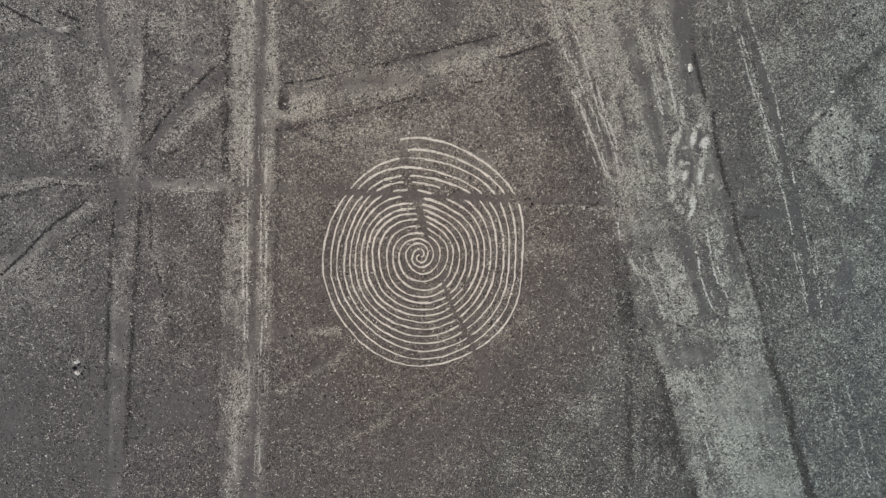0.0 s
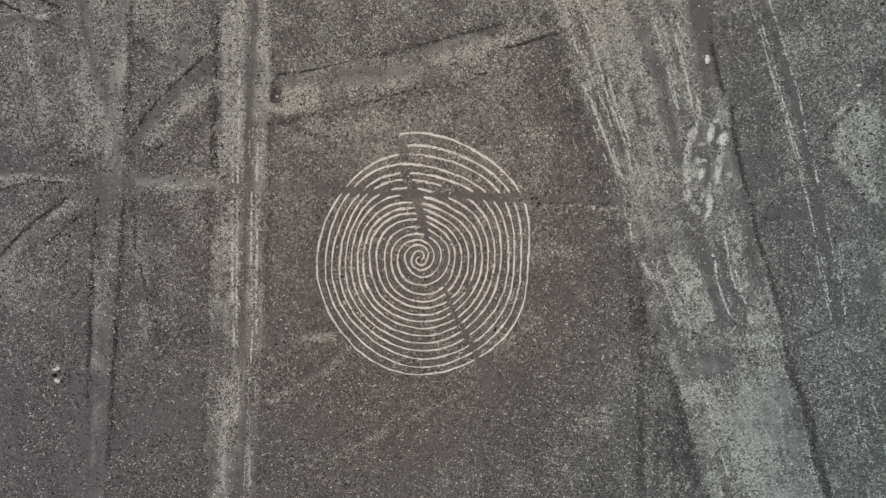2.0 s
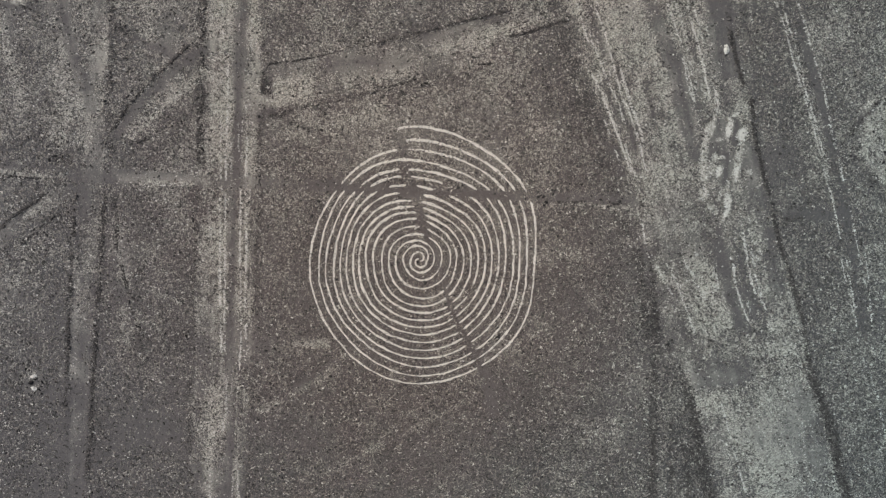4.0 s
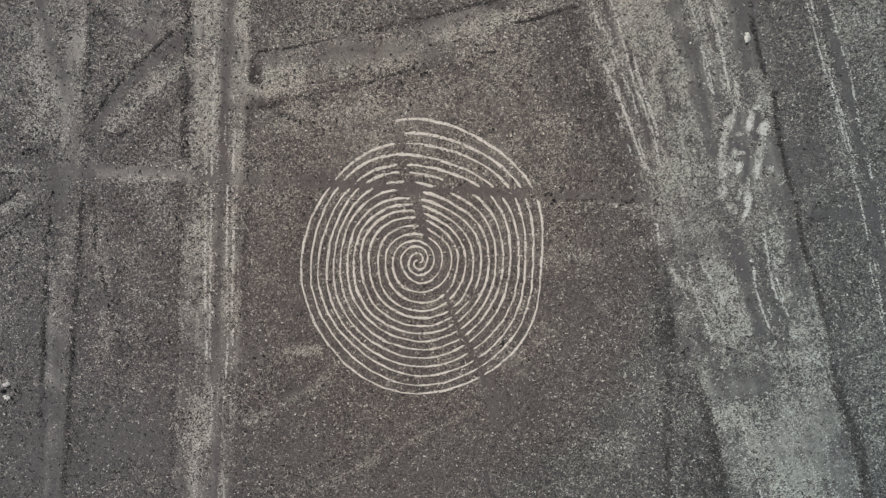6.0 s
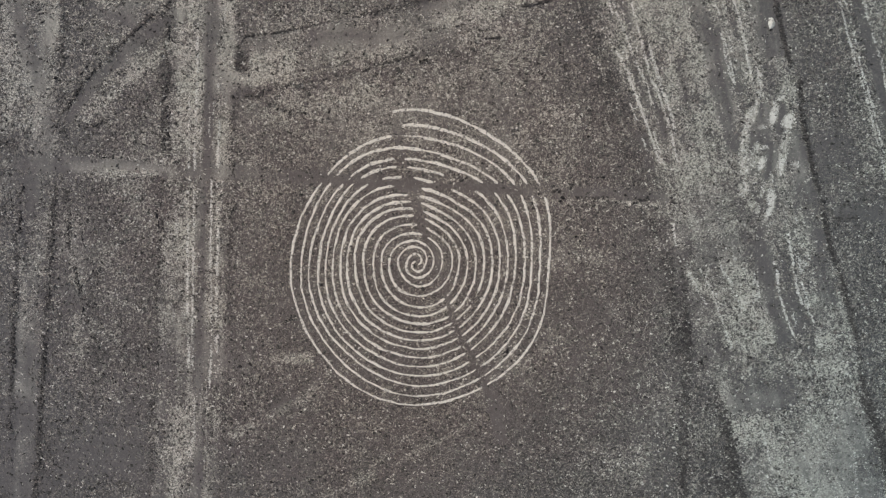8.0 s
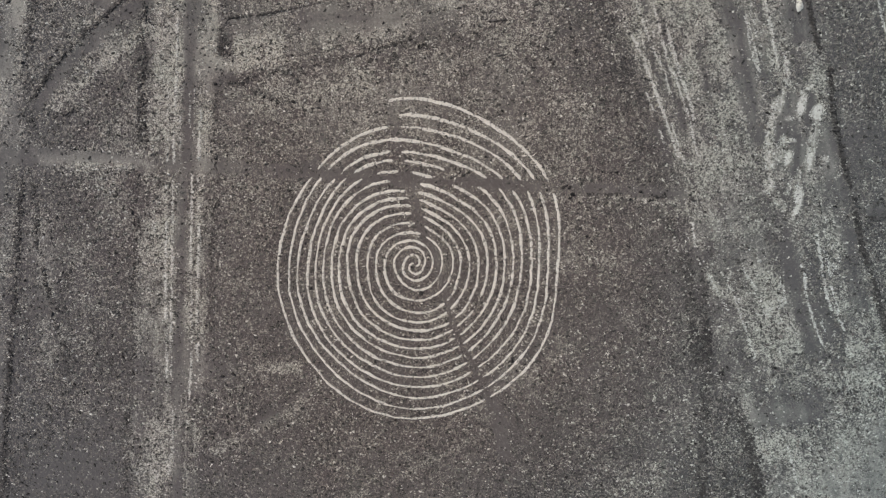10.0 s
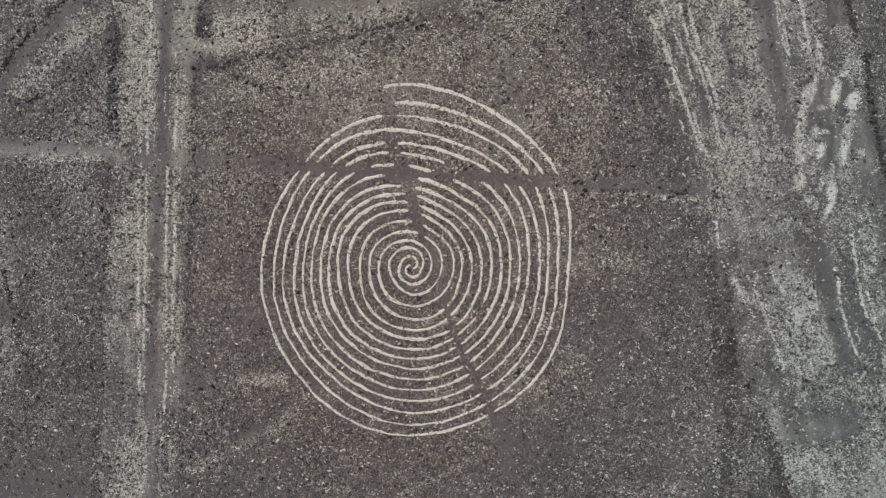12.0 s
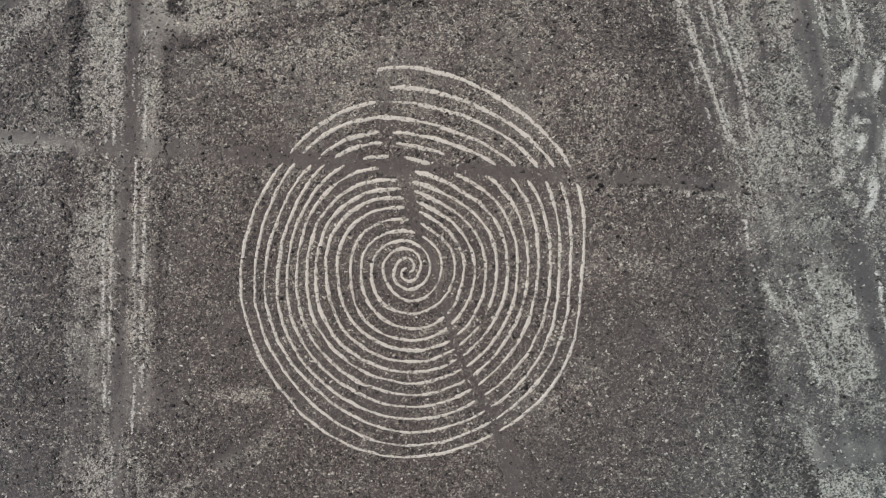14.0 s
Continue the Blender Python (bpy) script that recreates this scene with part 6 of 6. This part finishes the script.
TRACKS[-1][1].append(([(-15.62, 4.22), (-15.58, 1.8), (-15.58, -0.84), (-15.53, -5.46), (-15.49, -7.0)], 0.08, 84))
TRACKS[-1][1].append(([(-16.37, 3.12), (-16.28, 0.92)], 0.15, 24))
TRACKS[-1][1].append(([(-15.66, 19.4), (-15.53, 17.86)], 0.16, 60))
TRACKS[-1][1].append(([(-16.15, 16.76), (-16.19, 16.1)], 0.1, 30))
TRACKS[-1][1].append(([(-15.58, 19.84), (-15.53, 17.64), (-15.44, 14.56)], 0.06, 30))
TRACKS[-1][1].append(([(-13.11, 11.48), (-12.72, 10.69)], 0.1, 50))
TRACKS[-1][1].append(([(-14.39, 8.84), (-14.34, 6.2)], 0.05, 20))
TRACKS[-1][1].append(([(-15.22, 4.0), (-15.22, -0.84), (-15.27, -5.24), (-15.22, -7.0)], 0.06, 56))
TRACKS[-1][1].append(([(-14.17, 4.22), (-14.17, 0.92), (-14.12, -2.6), (-14.12, -6.12), (-14.21, -8.32)], 0.06, 90))
TRACKS[-1][1].append(([(-13.82, 4.0), (-13.73, 1.8), (-13.82, -1.72), (-13.77, -6.12)], 0.09, 80))
TRACKS[-1][1].append(([(-15.14, -8.76), (-15.09, -10.96), (-15.4, -12.72)], 0.12, 26))
TRACKS[-1][1].append(([(-14.61, -15.71), (-14.74, -17.56)], 0.05, 30))
TRACKS[-1][1].append(([(-14.3, -14.7), (-14.3, -17.64)], 0.06, 30))
TRACKS[-1][1].append(([(-16.24, -15.14), (-16.24, -17.56)], 0.12, 24))
TRACKS.append(("faint wheel ruts in dark gravel", [
        ([(29.42, -8.25), (30.02, -10.23), (30.51, -12.6), (31.01, -14.18), (31.7, -15.76)], 0.07, 14),
        ([(30.61, -7.26), (31.11, -9.43), (31.7, -11.61), (32.19, -13.39), (32.79, -15.76), (33.28, -18.33)], 0.1, 14),
        ([(28.83, -7.06), (29.42, -8.25)], 0.1, 12),
        ([(15.48, -0.75), (16.27, -2.23), (16.97, -4.21), (17.26, -5.4)], 0.1, 14),
        ([(14.49, -0.75), (15.19, -2.04), (15.78, -3.02)], 0.1, 14),
        ([(30.32, -11.92), (30.67, -13.24)], 0.05, 22),
        ([(30.76, -13.51), (31.06, -14.48), (31.42, -15.58)], 0.1, 28),
        ([(31.06, -9.42), (31.5, -11.18)], 0.08, 18),
        ([(32.38, -14.04), (32.82, -16.24), (33.26, -18.44)], 0.12, 14),
    ]))
seed = 300
for text, ruts in TRACKS:
    track = tagged(new("wheel_track"), text, "track", group="wheel tracks")
    for line, width, thick in ruts:
        seed += 7
        rut(line, width, thick, seed, track)


# ---- crumbs on the scraped lobes ----
for x, y, long, wide, turn in LOBES:
    seed += 7
    rng = np.random.default_rng(seed)
    n = int(120 * long * wide * math.pi) + 6
    reach, way_round = np.sqrt(rng.random(n)) * 1.1, rng.random(n) * 6.283
    u, v = long * reach * np.cos(way_round), wide * reach * np.sin(way_round)
    c, sn = math.cos(radians(turn)), math.sin(radians(turn))
    size = np.clip(0.03 * np.exp(0.4 * rng.standard_normal(n)), 0.015, 0.08)
    crumbs = stones("soil_crumbs", x + u * c - v * sn, y + u * sn + v * c, size, chalk_crumb, flat=0.4, seed=seed)
    tagged(crumbs, "chalky crumbs scraped up from the pale silt", "soil crumbs", "scraped soil", "stuff")


# ---- banks of dark stones along the edges of the cleared ground ----
def bank(line, width, thick, seed, text, full):
    rng = np.random.default_rng(seed)
    runs = np.concatenate([[0], np.cumsum([math.dist(a, b) for a, b in zip(line, line[1:])])])
    n = int(runs[-1] * thick * 1.25)
    at = rng.random(n) * runs[-1]
    x = np.interp(at, runs, [a[0] for a in line]) + width * 0.5 * rng.standard_normal(n)
    y = np.interp(at, runs, [a[1] for a in line]) + width * 0.35 * rng.standard_normal(n)
    ok = (full + 2.2 * cloud(x, y, 1.3, seed + 3, 4) > rng.random(n)) & free(x, y)
    x, y = x[ok], y[ok]
    size = np.clip(0.038 * np.exp(0.45 * rng.standard_normal(len(x))), 0.018, 0.12)
    ob = stones("stone_bank", x, y, size, bank_stone, flat=0.7, seed=seed)
    tagged(ob, text, "stone bank", group="stone banks", kind="stuff")


bank_stone = stone_material("bank_stone", ((0.0, (0.02, 0.018, 0.018)), (0.6, (0.05, 0.043, 0.04)), (0.9, (0.09, 0.078, 0.07)), (1.0, (0.2, 0.18, 0.16))), dusty=0.2)
BANKS = []


def stone_row(line, width, thick, text):
    BANKS.append((line, width, thick, text))


stone_row([(19.27, 17.2), (19.54, 15.0), (19.98, 13.24), (20.46, 11.4)], 0.13, 110, "low bank of dark stones beside the cleared trapezoid")
stone_row([(21.03, 10.82), (21.21, 8.4), (21.65, 6.42), (22.09, 4.66), (22.7, 2.24), (23.06, 0.7), (23.58, -0.62)], 0.18, 110, "low bank of dark stones beside the cleared trapezoid")
stone_row([(23.58, -0.62), (24.02, -2.16), (24.38, -3.26), (24.73, -4.58), (24.99, -6.56), (25.34, -8.1)], 0.15, 80, "low bank of dark stones beside the cleared trapezoid")
stone_row([(25.34, -8.1), (25.87, -9.64), (26.44, -11.18), (26.93, -12.94), (27.32, -14.92), (27.9, -16.68), (28.42, -18.44), (28.86, -20.64)], 0.36, 160, "low bank of dark stones beside the cleared trapezoid")
stone_row([(-16.72, 18.96), (-16.81, 14.56), (-16.94, 10.6), (-17.03, 5.32)], 0.34, 40, "scattered dark stones heaped along the avenue")
stone_row([(-12.58, 13.68), (-12.58, 12.14), (-12.58, 10.69)], 0.26, 44, "scattered dark stones heaped along the avenue")
stone_row([(-12.94, 9.94), (-12.94, 4.88), (-13.11, 0.92), (-13.2, -4.36)], 0.25, 24, "scattered dark stones heaped along the avenue")
stone_row([(-17.16, 4.44), (-17.25, 0.92), (-17.42, -3.48), (-17.51, -8.76), (-17.69, -14.04), (-17.6, -19.32)], 0.35, 24, "scattered dark stones heaped along the avenue")
stone_row([(-12.41, 12.89), (-9.86, 13.24), (-8.1, 13.64), (-6.34, 14.04), (-2.82, 14.92), (0.26, 15.71), (4.66, 16.76)], 0.1, 34, "thin row of dark stones edging the cleared line")
stone_row([(-12.28, 9.37), (-11.4, 9.37), (-10.74, 9.77), (-9.42, 9.99), (-6.34, 10.69), (-1.94, 12.01)], 0.1, 26, "thin row of dark stones edging the cleared line")
stone_row([(-23.63, 4.0), (-23.76, 0.92), (-23.94, -2.6), (-24.24, -7.0), (-24.42, -10.52), (-24.64, -14.04), (-24.86, -16.24)], 0.2, 46, "thin row of dark stones beside the dust path")
stone_row([(-25.56, 4.0), (-25.83, 0.48), (-26.0, -2.6), (-26.14, -7.0), (-26.22, -9.2), (-26.44, -12.06)], 0.15, 34, "thin row of dark stones beside the dust path")
stone_row([(-23.14, 18.52), (-22.97, 15.44), (-23.23, 12.8), (-23.32, 10.6), (-23.32, 6.64)], 0.26, 30, "thin row of dark stones beside the dust path")
stone_row([(-23.16, 8.21), (-22.17, 9.68), (-21.19, 10.87), (-19.97, 12.10), (-18.82, 13.21), (-17.84, 14.19)], 0.12, 90, "thin row of dark stones edging the slanting path")
stone_row([(-21.47, 7.44), (-20.2, 7.88), (-19.1, 8.14)], 0.16, 44, "thin row of dark stones edging the slanting path")
stone_row([(27.98, 8.4), (29.3, 10.25), (29.83, 10.82)], 0.2, 40, "dark stones edging the pale mound")
stone_row([(31.06, 12.8), (32.82, 14.34), (35.46, 16.68)], 0.3, 40, "dark stones edging the pale mound")
stone_row([(27.63, 7.08), (28.86, 5.68), (31.06, 3.92)], 0.25, 34, "dark stones edging the pale mound")
stone_row([(16.1, -7.44), (16.63, -8.98), (17.25, -10.96), (17.6, -13.16), (18.13, -15.8), (19.1, -18.0), (19.84, -20.2)], 0.45, 110, "scattered dark stones beside the cleared trapezoid")
stone_row([(14.26, -0.4), (14.34, -2.16), (14.52, -4.36), (14.61, -7.0), (14.43, -8.76), (14.43, -14.04), (14.17, -19.76)], 0.3, 50, "scattered dark stones beside the cleared trapezoid")
stone_row([(7.52, 3.56), (10.38, 3.52), (13.55, 3.3)], 0.12, 34, "thin row of dark stones beside the dust path")
stone_row([(-35.38, -9.64), (-31.86, -9.42), (-29.22, -9.28)], 0.1, 34, "thin row of dark stones on the plain")
stone_row([(-34.5, 4.0), (-33.18, 4.22), (-31.77, 4.66), (-30.1, 5.06), (-28.12, 4.93)], 0.1, 44, "thin row of dark stones edging the slanting path")
stone_row([(-32.3, 1.28), (-30.1, 2.16), (-28.56, 3.12), (-27.68, 4.0)], 0.14, 40, "thin row of dark stones edging the slanting path")
stone_row([(-33.84, 18.66), (-32.3, 18.04)], 0.1, 44, "thin row of dark stones on the plain")
stone_row([(-30.1, 18.57), (-29.22, 18.17), (-28.25, 17.73)], 0.1, 44, "thin row of dark stones on the plain")
stone_row([(-29.57, 16.85), (-28.78, 16.59), (-27.98, 16.24)], 0.1, 40, "thin row of dark stones on the plain")
stone_row([(-22.84, 1.8), (-22.7, -0.18)], 0.1, 30, "thin row of dark stones on the plain")
stone_row([(23.14, 2.51), (24.68, 2.51)], 0.1, 30, "thin row of dark stones on the plain")
stone_row([(-34.5, 19.11), (-33.31, 18.51), (-32.12, 17.92), (-31.23, 17.49)], 0.12, 70, "thin row of dark stones on the plain")
stone_row([(4.24, 14.9), (5.32, 15.13), (6.91, 15.65), (8.29, 16.0)], 0.1, 60, "thin row of dark stones edging the cleared line")
stone_row([(-1.3, 13.43), (-0.41, 13.55), (1.17, 13.85)], 0.08, 60, "thin row of dark stones edging the cleared line")
stone_row([(2.16, 12.98), (3.15, 13.08)], 0.08, 60, "thin row of dark stones edging the cleared line")
stone_row([(6.41, 14.22), (6.61, 12.88), (7.01, 11.1)], 0.08, 26, "thin row of dark stones on the plain")
stone_row([(5.52, 10.7), (6.31, 10.9), (6.91, 10.94)], 0.08, 26, "thin row of dark stones on the plain")
stone_row([(-34.5, -2.04), (-32.52, -0.26), (-31.33, 1.03), (-30.15, 2.12), (-27.97, 3.7)], 0.14, 60, "thin row of dark stones edging the slanting path")
stone_row([(-29.95, -0.06), (-28.96, 0.73), (-27.77, 1.72), (-26.59, 2.61)], 0.14, 36, "thin row of dark stones edging the slanting path")
stone_row([(-23.13, 4.49), (-22.63, 0.93), (-22.33, -1.44), (-21.54, -4.61), (-20.85, -6.19)], 0.2, 24, "thin row of dark stones on the plain")
stone_row([(13.21, -0.26), (13.51, -1.84), (13.86, -3.42), (13.9, -6.19)], 0.4, 40, "scattered dark stones beside the cleared trapezoid")
stone_row([(14.49, -9.43), (14.53, -14.38), (14.65, -19.12)], 0.2, 34, "scattered dark stones beside the cleared trapezoid")
stone_row([(16.77, -12.99), (16.87, -14.97), (16.99, -16.95)], 0.2, 34, "scattered dark stones beside the cleared trapezoid")
stone_row([(15.72, -11.61), (15.78, -14.77), (15.68, -17.54)], 0.2, 34, "scattered dark stones beside the cleared trapezoid")
for line, width, thick, text in BANKS:
    seed += 11
    bank(line, width, thick, seed, text, 0.75 if thick > 59 else 0.55)


# ---- single rocks ----
def rock_mesh(name, seed, mat):
    """A weathered boulder of unit radius: lumpy, with a few broken faces."""
    bm = bmesh.new()
    bmesh.ops.create_icosphere(bm, subdivisions=2, radius=1.0)
    for v in bm.verts:
        n = noise.noise(v.co * 1.3 + Vector((seed * 3.7, seed, 0))) * 0.7 + noise.noise(v.co * 3.1 + Vector((0, seed, 5))) * 0.25
        v.co *= 1 + n
        v.co.z = max(v.co.z, -0.4) * 0.75
    rnd = random.Random(seed)
    for _ in range(9):
        nrm = Vector((rnd.uniform(-1, 1), rnd.uniform(-1, 1), rnd.uniform(-0.2, 1))).normalized()
        for v in bm.verts:
            over = v.co.dot(nrm) - 0.62
            if over > 0:
                v.co -= nrm * over
    me = bpy.data.meshes.new(name)
    bm.to_mesh(me)
    bm.free()
    me.materials.append(mat)
    return me


ROCKS = [rock_mesh("rock", s, dark_rock) for s in range(1, 7)]
PALE_ROCKS = [rock_mesh("pale_rock", s, pale_rock) for s in range(11, 15)]


def rock(x, y, size, text, group="", pale=False):
    rnd = random.Random(int(x * 977 + y * 131))
    ob = new("rock", rnd.choice(PALE_ROCKS if pale else ROCKS))
    ob.matrix_basis = pose(x, y, float(height(x, y)[0]) + size * 0.12, 0, 0, rnd.uniform(0, 360)) @ Matrix.Diagonal((size * rnd.uniform(0.9, 1.5), size * rnd.uniform(0.55, 1.0), size * rnd.uniform(0.7, 1.1), 1))
    return tagged(ob, text, "rock", group)


for x, y, size in ((30.67, 9.37, 0.13), (31.15, 8.67, 0.16), (27.98, 8.32, 0.12), (29.3, 8.49, 0.11), (29.66, 8.05, 0.12), (30.1, 7.08, 0.14), (30.01, 6.42, 0.12), (30.93, 6.29, 0.16), (30.58, 5.72, 0.14), (31.46, 5.06, 0.12), (33.04, 7.83, 0.16), (33.18, 7.22, 0.15), (33.31, 9.24, 0.11), (27.81, 6.86, 0.14), (30.18, 10.38, 0.1), (32.03, 3.92, 0.12), (31.5, 8.32, 0.1), (33.09, 8.05, 0.1), (30.49, 5.94, 0.09),):
    rock(x, y, size, "small black weathered rock lying on the pale mound", "rocks on the mound")
for x, y, size in ((-28.69, -9.24, 0.23), (-29.04, -8.32, 0.12), (-28.78, -8.4, 0.1), (-28.29, -8.98, 0.11), (-27.9, -9.2, 0.13), (-27.98, -9.5, 0.1), (-28.12, -9.72, 0.12), (-28.42, -9.99, 0.1), (-28.95, -9.59, 0.09), (-27.81, -8.89, 0.09),):
    rock(x, y, size, "blackened stone of an old fire ring", "stones of the fire ring")
for x, y, size in ((-11.75, -6.78, 0.14), (-12.36, -6.91, 0.12), (4.44, -5.98, 0.1), (4.0, -6.34, 0.09), (5.32, -6.91, 0.1), (6.95, 3.52, 0.14), (6.78, 3.3, 0.11), (13.55, -1.85, 0.11), (15.36, -6.25, 0.16), (15.71, -5.94, 0.11), (21.12, 10.6, 0.16), (21.03, 10.25, 0.13), (11.0, -13.38, 0.11), (5.37, -6.12, 0.1), (-3.7, 12.8, 0.09), (-8.62, 8.4, 0.12), (32.03, 18.22, 0.18), (32.74, 16.68, 0.12), (23.58, -13.24, 0.09), (19.98, -15.93, 0.1), (27.54, -9.2, 0.1), (17.2, -13.82, 0.1), (-27.46, 6.2, 0.14), (-27.1, 6.47, 0.14), (-21.3, -1.28, 0.09), (-21.38, -5.24, 0.09), (-25.04, -14.04, 0.09), (-7.22, 2.24, 0.07), (-3.7, -0.92, 0.09), (1.14, 0.31, 0.07),):
    rock(x, y, size, "loose dark rock lying on the gravel plain", "loose dark rocks")
for x, y, size in ((6.39, 3.88, 0.12), (6.57, 3.98, 0.1), (6.78, 3.91, 0.09), (7.73, 2.8, 0.09), (8.39, 3.12, 0.08), (10.7, 3.71, 0.12), (11.32, 3.56, 0.1), (11.2, 3.25, 0.12), (12.04, 3.6, 0.09), (7.35, 0.17, 0.08), (12.2, 0.36, 0.09), (7.64, -5.07, 0.1), (11.28, -4.66, 0.11), (9.41, -5.5, 0.1), (12.77, -3.29, 0.1), (13.29, -5.27, 0.1), (9.14, -2.82, 0.08), (5.44, -6.84, 0.1), (8.88, -7.32, 0.08), (4.11, -9.09, 0.08), (9.42, -8.27, 0.08), (3.4, -8.25, 0.07), (16.71, 0.71, 0.11), (14.16, -0.63, 0.09), (13.56, 1.55, 0.09), (3.73, -5.79, 0.14), (3.56, -5.87, 0.1), (-3.26, -0.89, 0.09), (-0.52, 7.51, 0.06), (-7.15, 8.47, 0.13),):
    rock(x, y, size, "loose dark rock lying on the gravel plain", "loose dark rocks")
for x, y, size in ((17.35, -0.03, 0.13), (16.79, 0.61, 0.09), (14.07, -0.22, 0.1), (12.71, 0.55, 0.06), (10.26, -8.72, 0.08), (14.27, -0.09, 0.07),):
    rock(x, y, size, "small pale rock lying on cleared silt", "pale rocks", True)

# more of the darker lumps that stand out among the pebbles
rng, lx, ly = scatter(1100, 59)
p, d, k, h, o = plain(lx, ly)
ok = (rng.random(len(lx)) < 0.12 + 0.5 * k - 0.15 * p - 0.3 * step(d, 0.5, 0.9)) & free(lx, ly) & free(lx + 0.12, ly) & free(lx - 0.12, ly) & free(lx, ly + 0.12) & free(lx, ly - 0.12)
for x, y in zip(lx[ok], ly[ok]):
    rock(float(x), float(y), float(rng.uniform(0.05, 0.095)), "small dark rock standing out among pebbles", "loose dark rocks")


# ---- small heaps of pale soil and ash ----
def heap(name, x, y, long, wide, turn, rise, text, word, mat):
    rnd = np.random.default_rng(int(abs(x * 31 + y * 17)))
    rings, spokes = 7, 22
    verts, faces = [(0, 0, rise)], []
    lump = 1 + 0.16 * rnd.standard_normal(spokes)
    lump = (lump + np.roll(lump, 1)) / 2
    for r in range(1, rings + 1):
        f = r / rings
        for s in range(spokes):
            a = 2 * math.pi * s / spokes
            w = f * lump[s] * (1 + 0.05 * rnd.standard_normal())
            verts.append((long * w * math.cos(a), wide * w * math.sin(a), rise * (1 - f * f) * (1 + 0.2 * rnd.standard_normal()) - 0.02 * f))
    for s in range(spokes):
        faces.append((0, 1 + s, 1 + (s + 1) % spokes))
    for r in range(rings - 1):
        a, b = 1 + r * spokes, 1 + (r + 1) * spokes
        for s in range(spokes):
            j = (s + 1) % spokes
            faces += [(a + s, b + s, b + j), (a + s, b + j, a + j)]
    ob = new(name, mesh_from(name, verts, faces, mat, True))
    ob.matrix_basis = pose(x, y, float(height(x, y)[0]) + 0.005, 0, 0, turn)
    return tagged(ob, text, word)


heap("ash_heap", -28.51, -8.8, 0.24, 0.18, 20, 0.06, "pale ash heap inside a ring of blackened stones", "ash", chalk)
heap("ash_heap", -28.47, -9.68, 0.26, 0.18, -20, 0.06, "pale ash heap inside a ring of blackened stones", "ash", chalk)
heap("soil_heap", 19.27, 14.12, 0.2, 0.4, 8, 0.12, "small heap of pale soil beside the cleared trapezoid", "soil heap", chalk)
heap("soil_heap", 30.32, 12.23, 0.18, 0.13, 0, 0.08, "small heap of pale soil on dark gravel", "soil heap", chalk)
